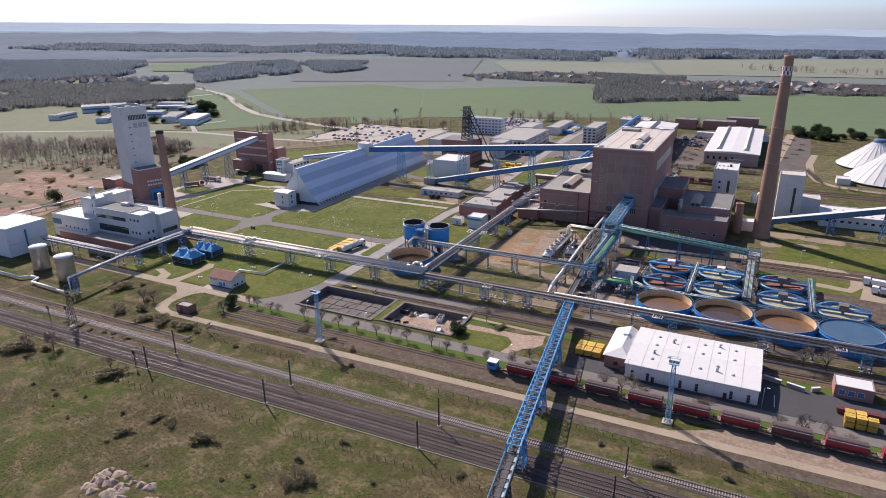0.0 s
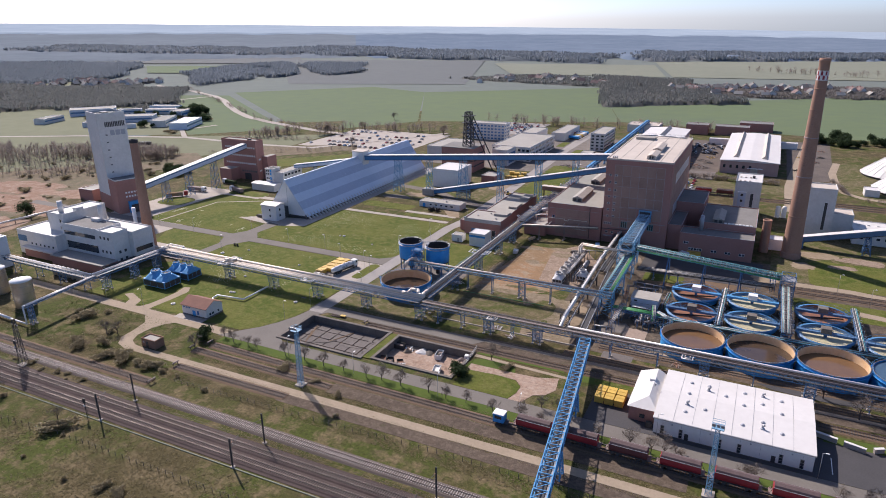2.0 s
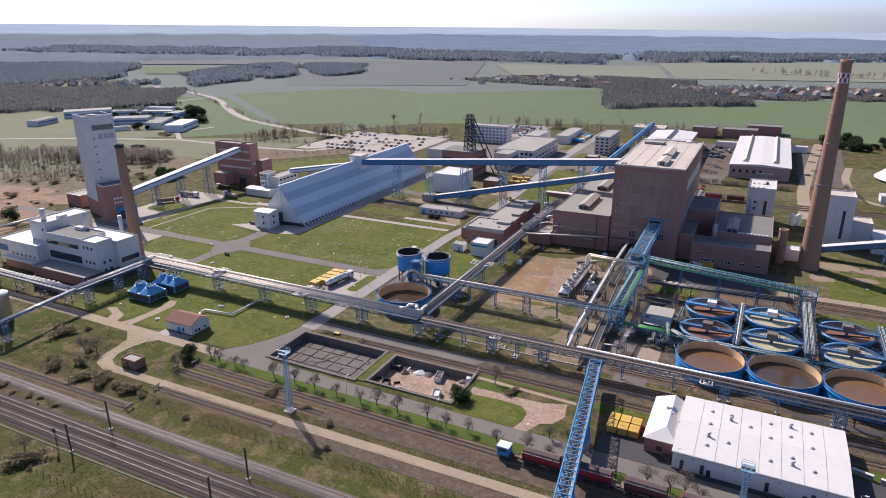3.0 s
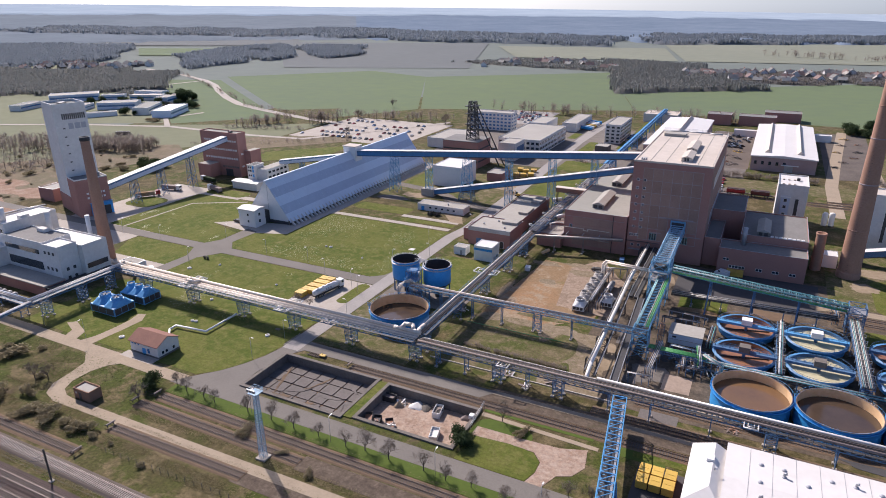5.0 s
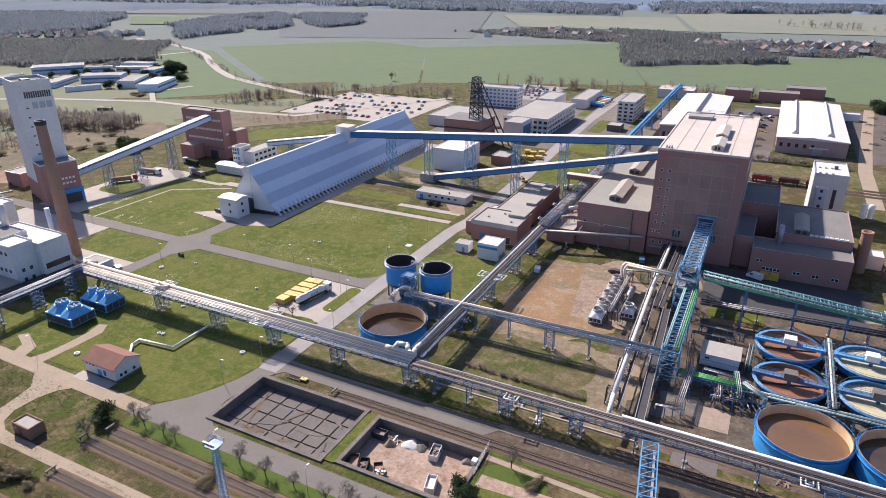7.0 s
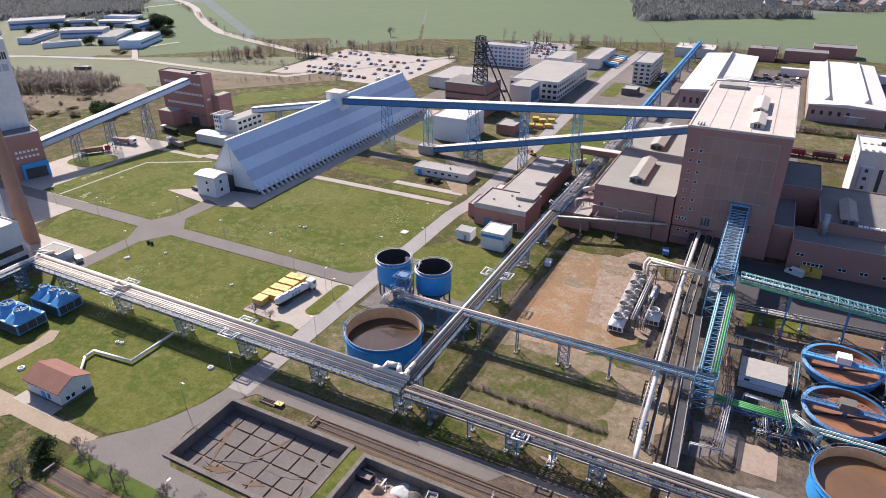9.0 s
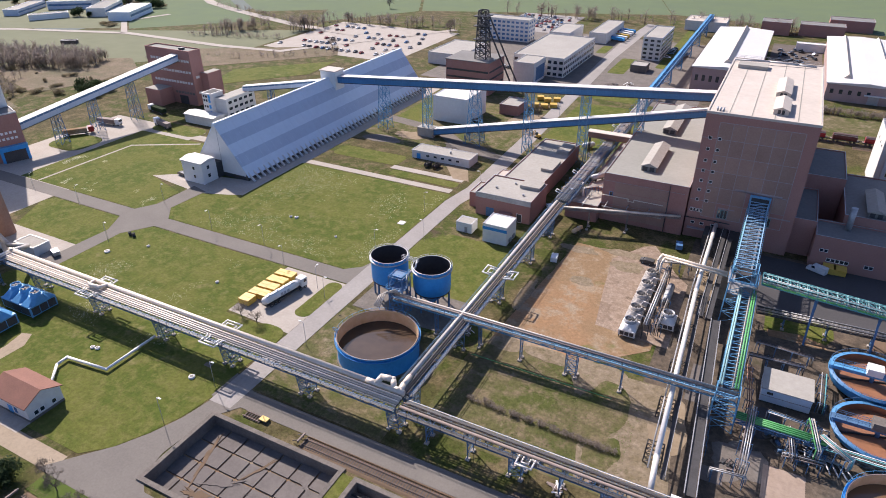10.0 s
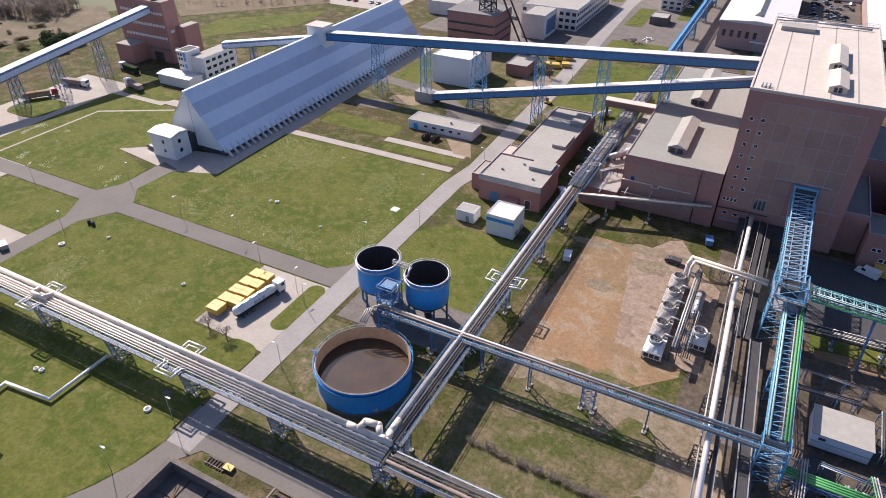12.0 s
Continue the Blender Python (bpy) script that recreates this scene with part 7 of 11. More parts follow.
lb = flat_block("workshop", -151.0, 326.4, -130.6, 343, 8.2, BRICK, ROOFGREY, "low red brick workshop with a grey felt roof", "building", 0.35)
windows(lb, "y-", 326.4, (-134.5,), (0.2,), 1.8, 3.0, DARKSTEEL)
part("fascia", B(-151.04, 326.3, 6.7, -130.56, 326.42, 8.5), STEEL, lb)
part("gate", B(-147, 326.3, 0, -144, 326.45, 3.4), BLUEGREY, lb)
part("porch", B(-141.5, 323.8, 0, -137, 326.4, 3.2), BRICK, lb)
for q in ((-135, 331), (-137, 338), (-146, 333), (-141, 339)):
    part("roof_vent", Mesh().tube((*q, 8.2), (*q, 8.9), 0.4, 10), STEEL, lb)
part("roof_box", B(-138.5, 336.5, 8.2, -131.2, 342.4, 9.4), ROOFGREY, lb)
lb2 = flat_block("workshop", -148.6, 343.2, -133.4, 392, 6.6, BRICK, ROOFGREY, "long low brick workshop with a stepped felt roof", "building", 0.3)
for q in ((-138.4, 358, -133.8, 368), (-139, 378, -134, 388)):
    part("roof_box", B(q[0], q[1], 6.6, q[2], q[3], 7.8), ROOFGREY, lb2)
flat_block("brick_lean_to", -155.6, 331, -151.2, 341, 5.4, BRICK, ROOFGREY, "narrow brick lean-to at the workshop", "building", 0.2)
flat_block("brick_lean_to", -154, 348, -148.8, 358, 4.2, BRICK, ROOFPINK, "small brick store beside the workshop", "building", 0.2)

lh = flat_block("long_hut", -197.8, 362.4, -170.6, 370.6, 3.4, RENDERW, ROOFGREY, "long low white hut with blue doors and a felt roof", "hut", 0.12)
part("door", B(-195.4, 362.3, 0.1, -193.6, 362.45, 2.4), BLUE, lh)
windows(lh, "y-", 362.4, (-190, -186.5, -183, -179.5, -176), (1.5,), 1.5, 0.9)
part("chimney_pipe", Mesh().tube((-181, 366, 3.4), (-181, 366, 4.4), 0.4, 8), STEEL, lh)

wc = flat_block("white_store", -213.2, 410.2, -194.8, 433, 12.2, WHITE, WHITEROOF, "windowless white sheet-clad store", "building", 0.2)
flat_block("brick_store", -187.5, 433.4, -177.6, 447.4, 5, BRICK, ROOFGREY, "low brick store in the yard", "building", 0.2)


# ---- winding headframe ----
def headframe():
    t = thing("headframe", -217, 470, 0, "dark steel headframe rising from a brick hall", "headframe")
    b = part("hall", B(-231, 459, 0, -205, 480, 17.5), BRICK, t)
    for z in (4, 8, 12):
        part("window_band", B(-230.5, 458.9, z, -205.5, 459.05, z + 1.0), DARKSTEEL, b)
        part("window_band", B(-205.05, 459.5, z, -204.9, 479.5, z + 1.0), DARKSTEEL, b)
    part("hall_roof", B(-231.3, 458.7, 17.5, -204.7, 480.3, 17.9), DARKROOF, b)
    part("tower", Mesh().trestle(-213, 468, 43, 6.5, 6.5, 4.0, 4.0, 8, 0.55, 17.8), DARKSTEEL, t)
    for z in (28, 35, 40):
        part("platform", B(-217, 464, z, -209, 472, z + 0.4), DARKSTEEL, t)
    part("strut", Mesh().beam((-213, 468, 40), (-196, 474, 0), 0.8).beam((-210.5, 470, 40), (-194, 478, 0), 0.8), DARKSTEEL, t)
    for x in (-214.5, -211.5):
        part("sheave", Mesh().lathe(0, 0, [(1.6, -0.2), (1.9, -0.2), (1.9, 0.2), (1.6, 0.2)], 20), DARKSTEEL, t).matrix_basis = pose(x + 217, 468 - 470, 37.6, 90, 0, 90)


headframe()


def office(name, x0, y0, x1, y1, h, floors, label, roof=None, glass=None):
    b = flat_block(name, x0, y0, x1, y1, h, RENDERW, roof or ROOFGREY, label, "office building", 0.4)
    fh = (h - 0.6) / floors
    for f in range(floors):
        z = 0.9 + f * fh
        n = max(2, int((x1 - x0) / 3.4))
        for i in range(n):
            a = x0 + (x1 - x0) * (i + 0.5) / n
            part("window", B(a - 1.1, y0 - 0.05, z, a + 1.1, y0 + 0.02, z + fh * 0.5), glass or GLASS, b)
        n = max(2, int((y1 - y0) / 3.6))
        for i in range(n):
            a = y0 + (y1 - y0) * (i + 0.5) / n
            part("window", B(x1 - 0.02, a - 1.1, z, x1 + 0.05, a + 1.1, z + fh * 0.5), glass or GLASS, b)
    return b


office("office_block", -272, 593, -233, 606, 15, 5, "white office block with blue window bands", glass=BLUEGLASS)
office("admin_building", -212, 512, -180, 577, 11.0, 3, "long white administration building with a flat roof")
ah = flat_block("admin_hall", -203, 490, -190.5, 509, 12, RENDERW, ROOFGREY, "plain white hall at the end of the offices", "building", 0.3)
part("window_wall", B(-190.55, 493.5, 1.6, -190.4, 507.5, 9.4), BLUEGREY, ah, "large dark window wall")
office("white_block", -149, 579, -137, 620, 14.2, 5, "narrow white office block")
flat_block("flat_hall", -270, 509, -246, 549, 7, RENDERW, ROOFGREY, "low white hall with a wide grey roof", "building", 0.3)
flat_block("flat_hall", -194, 613, -181.5, 665, 7, RENDERW, ROOFGREY, "low grey hall behind the offices", "building", 0.3)
flat_block("flat_hall", -219, 598, -204, 632, 8, RENDERW, ROOFGREY, "low grey hall beside the car park", "building", 0.3)
flat_block("flat_hall", -140, 690, -110, 715, 7, RENDERW, ROOFPINK, "low pale hall on the far edge", "building", 0.3)
flat_block("grey_hut", -148, 545, -138.6, 556, 4, OLDCONC, ROOFGREY, "small grey hut before the narrow office block", "building", 0.2)
for x0, y0, x1, y1, h in ((-86, 700, -66, 716, 9), (-60, 705, -30, 720, 8), (-40, 735, -10, 752, 8)):
    flat_block("brick_store", x0, y0, x1, y1, h, BRICK, DARKROOF, "low brick store at the far edge of the works", "building", 0.2)


def saw_hall(name, x0, y0, x1, y1, h, label, lights=2):
    b = thing(name, (x0 + x1) / 2, (y0 + y1) / 2, 0, label, "hall")
    part("wall", B(x0, y0, 0, x1, y1, h), PINKBRICK, b)
    xm = (x0 + x1) / 2
    part("roof", Mesh().extrude_y([(x0 - 0.6, h), (x1 + 0.6, h), (x1 + 0.6, h + 0.5), (xm, h + 1.7), (x0 - 0.6, h + 0.5)], y0 - 0.6, y1 + 0.6), WHITEROOF, b)
    for k in range(lights):
        a = x0 + (x1 - x0) * (k + 0.5) / lights
        z = h + 1.7 - abs(a - xm) / (x1 - x0) * 2.4
        part("roof_light", Mesh().extrude_y([(a - 2.0, z - 0.4), (a + 2.0, z - 0.4), (a + 2.0, z + 0.1), (a, z + 2.3), (a - 2.0, z + 0.1)], y0 + 10, y1 - 6), ROOFPINK, b)
    for k in range(5):
        part("window", B(x0 + 2 + (x1 - x0 - 4) * k / 8, y0 - 0.06, h * 0.45, x0 + 3.6 + (x1 - x0 - 4) * k / 8, y0 + 0.02, h * 0.7), GLASS, b)
    part("gate", B(xm + 1, y0 - 0.07, 0, xm + 6, y0 + 0.02, 4.4), STEEL, b)
    part("gate_canopy", B(xm - 1, y0 - 2.0, 4.6, xm + 9, y0, 4.9), WHITE, b)


saw_hall("assembly_hall", -42, 533, -4, 660, 9, "long brick hall with a white pitched roof and skylights")
saw_hall("rear_hall", -109, 520, -76, 640, 13, "long hall with a white roof behind the brick mill", 1)
flat_block("long_shed", -60, 650, 10, 656, 5, WHITE, WHITEROOF, "long narrow white shed", "shed", 0.1)


# ---- pointed storage domes ----
for x, y, r, h in ((76.5, 520, 26, 19.5), (74, 570, 25.5, 18)):
    d = thing("storage_dome", x, y, 0, "low white conical storage dome with ribs", "storage dome", "storage domes")
    part("cone", Mesh().lathe(x, y, [(r, 1.5), (r * 0.16, h), (r * 0.14, h)], 28, False), WHITEROOF, d)
    part("wall", Mesh().lathe(x, y, [(r - 0.8, 0), (r - 0.8, 1.9)], 28), DARKSTEEL, d)
    part("cap", Mesh().tube((x, y, h - 0.4), (x, y, h + 2.4), r * 0.15, 16), BLUEGREY, d)
    for k in range(28):
        a = 2 * math.pi * k / 28
        part("rib", Mesh().beam((x + r * math.cos(a), y + r * math.sin(a), 1.6), (x + r * 0.16 * math.cos(a), y + r * 0.16 * math.sin(a), h + 0.1), 0.35, 0.3), WHITE, d)
flat_block("white_low_hall", 45, 497, 53, 507, 4, RENDERW, WHITEROOF, "small white hall at the dome", "building", 0.2)


# ---- white hall beside the siding ----
def white_hall():
    x0, y0, x1, y1, e = -31.2, 188.6, 6.9, 215.6, 4.9
    b = thing("white_hall", -12, 202, 0, "low white hall with a white roof and slit windows", "hall")
    part("wall", B(x0, y0, 0, x1, y1, e), WHITE, b)
    ym = (y0 + y1) / 2
    part("roof", Mesh().extrude_x([(y0 - 0.3, e), (y1 + 0.3, e), (y1 + 0.3, e + 0.3), (ym, e + 1.0), (y0 - 0.3, e + 0.3)], x0 - 0.3, x1 + 0.3), WHITEROOF, b)
    part("gutter", Mesh().box(x0 - 0.3, y0 - 0.5, e + 0.02, x1 + 0.3, y0 - 0.3, e + 0.2), STEEL, b)
    g = Mesh()
    for k in range(1, 8):
        g.beam((x0 + 4.76 * k, y0 - 0.3, e + 0.31), (x0 + 4.76 * k, ym, e + 1.01), 0.09, 0.06).beam((x0 + 4.76 * k, ym, e + 1.01), (x0 + 4.76 * k, y1 + 0.3, e + 0.31), 0.09, 0.06)
    part("roof_seams", g, STEEL, b)
    an = part("annex", B(-38.6, 192.6, 0, -31.3, 212.4, 4.5), BRICK, b)
    part("annex_roof", Mesh().add([(-39.1, 191.9, 4.5), (-30.9, 191.9, 4.5), (-30.9, 213, 4.5), (-39.1, 213, 4.5), (-34, 196.6, 6.3), (-34, 213, 6.3)],
         [(3, 2, 1, 0), (0, 1, 4), (1, 2, 5, 4), (3, 0, 4, 5), (2, 3, 5)]), WHITEROOF, an)
    part("annex_hatch", B(-35.4, 205.4, 6.0, -33.8, 207.4, 6.7), WHITE, an)
    part("annex_pipe", Mesh().path([(-33.4, 202.6, 6.2), (-33.4, 202.6, 7.3), (-33.0, 201.4, 7.5)], 0.14, 8), STEEL, an)
    part("annex_window", B(-35.6, 192.52, 1.2, -34.2, 192.62, 2.4), GLASS, an)
    for a in (-28.9, -24.2, -14.6, -9.9, -0.3, 4.4):
        w = part("window", B(a - 0.5, y0 - 0.06, 0.4, a + 0.5, y0 + 0.02, 3.1), STEEL, b)
        for j in range(3):
            part("pane", B(a - 0.38, y0 - 0.09, 0.52 + 0.86 * j, a + 0.38, y0 - 0.05, 1.26 + 0.86 * j), GLASS, w)
    for a in (-22.7, -1.95):
        part("door", B(a - 0.5, y0 - 0.05, 0.1, a + 0.5, y0 + 0.02, 2.1), DARKSTEEL, b)
    for a in (-26.5, -17, -7.4, 2):
        part("wall_lamp", B(a - 0.2, y0 - 0.4, 3.9, a + 0.2, y0, 4.1), STEEL, b)
    g = Mesh()
    for k in range(8):
        g.box(x0 + 4.76 * k + 2.3, y0 - 0.03, 0.1, x0 + 4.76 * k + 2.36, y0 + 0.01, e - 0.1)
    part("cladding_joints", g, STEEL, b)
    part("plinth", Mesh().box(x0 - 0.03, y0 - 0.04, 0, x1 + 0.03, y0 + 0.02, 0.3), OLDCONC, b)
    for i, (px, py) in enumerate([(-24.1, 210), (-19.4, 210.2), (-19.4, 207.6), (-24.1, 203.2), (-24, 197.6), (-24, 193.9), (-19.3, 196.9), (-14.7, 206.4), (-10, 210.6), (-5.4, 211), (-10, 203.3), (-5.4, 206.3), (-0.7, 210.4), (-0.7, 203.1), (-9.8, 194), (-5.1, 197.2), (-5.1, 194.4), (-0.5, 194)]):
        z = e + 1.0 - abs(py - ym) * 0.7 / 13.5
        v = part("roof_vent", Mesh().lathe(px, py, [(0.62, z - 0.2), (0.58, z + 0.12), (0.36, z + 0.36), (0.01, z + 0.44)], 10), SIGNGREY, b)
        if i in (2, 4, 9, 16):
            part("vent_cowl", Mesh().path([(px, py, z + 0.3), (px, py, z + 0.95), (px + 0.5, py - 0.1, z + 1.1)], 0.3, 8), STEEL, v)
    part("bin", B(-33.5, 190.2, 0, -31.8, 191.4, 1.5), DARKSTEEL, b)


white_hall()
h = flat_block("brick_depot", 27, 204, 37, 210.8, 4.0, BRICK, WHITEROOF, "small brick depot with a pale roof and blue windows", "building", 0.1)
windows(h, "y-", 204, (29, 31.4, 33.8), (1.2,), 1.6, 1.6, BLUEGLASS)


# ---- containers, coolers, vehicles ----
def container(x, y, z, w, l, h, turn=0.0, material=None, name="skip_container", label="yellow steel skip container", group="yellow skips"):
    c = thing(name, 0, 0, 0, label, "container", group)
    g = Mesh().box(-w / 2, -l / 2, 0.2, w / 2, l / 2, h)
    for k in range(int(l / 0.8)):
        yy = -l / 2 + 0.4 + 0.8 * k
        g.box(-w / 2 - 0.07, yy - 0.06, 0.25, w / 2 + 0.07, yy + 0.06, h - 0.15)
    part("body", g, material or YELLOW, c)
    part("lid", Mesh().box(-w / 2 - 0.05, -l / 2 - 0.05, h, w / 2 + 0.05, l / 2 + 0.05, h + 0.1).box(-w / 2 + 0.3, -0.05, h + 0.1, w / 2 - 0.3, 0.05, h + 0.16), material or YELLOW, c)
    part("skid", Mesh().box(-w / 2 + 0.2, -l / 2, 0, -w / 2 + 0.4, l / 2, 0.22).box(w / 2 - 0.4, -l / 2, 0, w / 2 - 0.2, l / 2, 0.22), DARKSTEEL, c)
    c.matrix_basis = pose(x, y, z, 0, 0, turn)
    return c


cc = container(-184.6, 246.2, 0.06, 3.5, 3.3, 1.9, 0)
n_ = 0
for k in range(5):
    for j in range(2):
        if (k, j) in ((0, 0), (0, 1)) and j == 1:
            continue
        if n_:
            copy_thing(cc, pose(-184.9 + 3.1 * j + 0.05 * k, 246.2 + 3.75 * k + 0.2 * j, 0.06, 0, 0, ((k * 7 + j * 3) % 3 - 1)) @ Matrix.Diagonal((0.84, 0.86, 0.95, 1)))
        n_ += 1
ch = container(-48.0, 198.0, 0.06, 2.5, 3.2, 2.1, 2)
for k in range(1, 6):
    copy_thing(ch, pose(-48.0 + 2.9 * (k % 3), 198.0 + 3.7 * (k // 3), 0.06, 0, 0, (k * 5) % 3 - 1))
small = container(29.8, 188.6, 0.06, 2.3, 2.0, 1.7, 0, None, "skip_bin", "small yellow steel skip bin in a stack", "yellow bins")
for k in range(11):
    i, j, u = k % 3, (k // 3) % 2, k // 6
    if k:
        copy_thing(small, pose(29.8 + 2.7 * i + 0.1 * j, 188.6 + 2.4 * j, 0.06 + 1.82 * u, 0, 0, 3 * ((k * 5) % 3 - 1)))
rusty = container(28.6, 195.4, 0.06, 2.4, 2.0, 1.6, 0, DARKRED, "rusty_bin", "small rusty brown steel bin beside yellow ones", "rusty bins")
for k in range(1, 5):
    copy_thing(rusty, pose(28.6 + 2.6 * k, 195.4 + 0.2 * (k % 2), 0.06))
for k, (x, y, t) in enumerate(((-120.4, 204.8, 90), (-119.9, 193.4, 25), (-117.2, 193.3, 20), (-113.2, 193.6, 35), (-104.5, 205.0, 10), (-100.6, 195.4, 15))):
    s = thing("open_skip", x, y, -2.5, "open steel skip half filled with scrap" if k < 4 else "open white skip of rubble", "skip", "open skips")
    g = Mesh()
    w, l, hh = 1.1, 2.2, 1.7
    for q in ((-w, -l, -w + 0.1, l), (w - 0.1, -l, w, l), (-w + 0.1, -l, w - 0.1, -l + 0.1), (-w + 0.1, l - 0.1, w - 0.1, l)):
        g.box(x + q[0], y + q[1], -2.5, x + q[2], y + q[3], -2.5 + hh)
    part("body", g, (DARKSTEEL, DARKSTEEL, RUBBER, DARKSTEEL, WHITE, WHITE)[k], s)
    part("load", Mesh().box(x - w + 0.1, y - l + 0.1, -2.45, x + w - 0.1, y + l - 0.1, -2.5 + 1.1), (GREYDUST, RUSTWATER, DARKIN, RUSTWATER, GREYDUST, RENDERW)[k], s)
    s.matrix_basis = pose(x, y, -2.5, 0, 0, t)


def heap(name, x, y, z, r, h, material, label, seed):
    random.seed(seed)
    g = Mesh()
    n, m = 18, 6
    v = []
    for j in range(m + 1):
        t = j / m
        for i in range(n):
            a = 2 * math.pi * i / n
            rr = r * t * (1 + 0.18 * math.sin(3 * a + seed) + random.uniform(-0.08, 0.08))
            v.append((x + rr * math.cos(a), y + rr * math.sin(a), z + h * max(0, 1 - t) ** 0.8 + random.uniform(-0.08, 0.08) * (1 - t) - (0.1 if j == m else 0)))
    g.add(v, [(j * n + i, (j + 1) * n + i, (j + 1) * n + (i + 1) % n, j * n + (i + 1) % n) for j in range(m) for i in range(n)], True)
    return solo(name, g, material, label, "heap")


heap("rubble_heap", -111.6, 205.6, -2.5, 2.2, 1.0, RENDERW, "pale heap of rubble in the yard", 3)
heap("rubble_heap", -108.6, 205.8, -2.5, 1.8, 0.9, OLDCONC, "grey heap of rubble in the yard", 5)
heap("scrap_heap", -116.2, 203.6, -2.5, 1.5, 1.5, REDDIRT, "small heap of yellowish debris", 8)
heap("scrap_heap", -96.6, 206.4, -2.5, 1.5, 1.2, GREYDUST, "small heap of grey debris", 9)
for k in range(44):
    random.seed(50 + k)
    x, y = random.uniform(-141, -119), random.uniform(79, 87.5)
    heap("spoil_mound", x, y, 0, random.uniform(0.9, 1.9), random.uniform(0.5, 1.1), SPOIL, "small mound of pale spoil in rough grass", 60 + k)


def cooler(x, y, w, l, label, name="dry_cooler", body=None, h=3.0, fans=((0, 0),), cone=1.4, fan_r=1.5):
    c = thing(name, x, y, 0, label, "cooler", name + " units")
    for sx in (-1, 1):
        for sy in (-1, 1):
            part("leg", B(x + sx * (w / 2 - 0.2) - 0.12, y + sy * (l / 2 - 0.2) - 0.12, 0, x + sx * (w / 2 - 0.2) + 0.12, y + sy * (l / 2 - 0.2) + 0.12, 0.7), DARKSTEEL, c)
    part("casing", Mesh().add([(x - w / 2, y - l / 2, 0.7), (x + w / 2, y - l / 2, 0.7), (x + w / 2, y + l / 2, 0.7), (x - w / 2, y + l / 2, 0.7), (x - w / 2, y - l / 2, h * 0.62), (x + w / 2, y - l / 2, h * 0.62), (x + w / 2, y + l / 2, h * 0.62), (x - w / 2, y + l / 2, h * 0.62)],
         [(3, 2, 1, 0), (4, 5, 6, 7), (0, 1, 5, 4), (1, 2, 6, 5), (2, 3, 7, 6), (3, 0, 4, 7)]), body or WHITE, c)
    for k in range(3):
        part("louvre", B(x - w / 2 + 0.3 + k * (w - 0.6) / 3 + 0.1, y - l / 2 - 0.05, 1.0, x - w / 2 + 0.3 + (k + 1) * (w - 0.6) / 3 - 0.1, y - l / 2 + 0.02, h * 0.55), DARKSTEEL, c)
        part("louvre", B(x + w / 2 - 0.02, y - l / 2 + 0.3 + k * (l - 0.6) / 3 + 0.1, 1.0, x + w / 2 + 0.05, y - l / 2 + 0.3 + (k + 1) * (l - 0.6) / 3 - 0.1, h * 0.55), DARKSTEEL, c)
    for fx, fy in fans:
        hw, hl = w / 2 / max(1, len({f[0] for f in fans})), l / 2
        ring = [(fx + x + 1.25 * fan_r * math.cos(2 * math.pi * i / 16), fy + y + 1.25 * fan_r * math.sin(2 * math.pi * i / 16)) for i in range(16)]
        sq = []
        for i in range(16):
            a = 2 * math.pi * i / 16
            cx, sy = math.cos(a), math.sin(a)
            q = min(hw / max(1e-6, abs(cx)), hl / max(1e-6, abs(sy)))
            sq.append((fx + x + q * cx, fy - fy * 1.0 + y + q * sy))
        v = [(px, py, h * 0.62) for px, py in sq] + [(px, py, h * 0.62 + cone) for px, py in ring]
        part("hood", Mesh().add(v, [(i, (i + 1) % 16, 16 + (i + 1) % 16, 16 + i) for i in range(16)] + [tuple(range(16, 32))], False), body or WHITE, c)
        zt = h * 0.62 + cone
        f = part("fan_ring", Mesh().lathe(fx + x, fy + y, [(fan_r * 1.05, zt - 0.1), (fan_r * 1.02, zt + 0.9), (fan_r * 0.92, zt + 0.9), (fan_r * 0.92, zt + 0.15), (0.01, zt + 0.15)], 20), body or STEEL, c)
        for i in range(5):
            a = 2 * math.pi * i / 5
            part("blade", Mesh().beam((fx + x, fy + y, zt + 0.62), (fx + x + fan_r * 0.86 * math.cos(a), fy + y + fan_r * 0.86 * math.sin(a), zt + 0.62), 0.42, 0.06), DARKSTEEL, f)
        part("hub", Mesh().tube((fx + x, fy + y, zt + 0.2), (fx + x, fy + y, zt + 0.8), 0.25, 8), DARKSTEEL, f)
    return c


for k in range(5):
    cooler(-85.7, 281.2 + 6.6 * k, 4.3, 5.8, "white cooling unit with a round fan on top" if k == 0 else "dull grey cooling unit with a round fan", body=None if k == 0 else PIPE, h=3.8, cone=1.3, fan_r=1.5)
cooler(-77.4, 288.6, 4.3, 5.4, "white cooling unit standing apart by the conveyors", h=3.8, cone=1.3, fan_r=1.5)
cooler(-238.6, 206, 12.6, 8.6, "bright blue cooling tower with two fan cones", "cooling_tower", LBLUE, 6.0, ((-3.1, 0), (3.1, 0)), 1.9, 1.9)
cooler(-237.4, 217, 12.6, 7.6, "bright blue cooling tower with three fan cones", "cooling_tower", LBLUE, 6.0, ((-4.2, 0), (0, 0), (4.2, 0)), 1.8, 1.35)
cp = thing("cooler_pipework", -82, 296, 0, "steel pipe frame beside the cooling units", "pipework")
for y in (280, 288, 296, 304, 310):
    part("post", Mesh().beam((-82.2, y, 0), (-82.2, y, 5.4), 0.2).beam((-80.8, y, 0), (-80.8, y, 5.4), 0.2).beam((-82.2, y, 5.2), (-80.8, y, 5.2), 0.2), DARKSTEEL, cp)
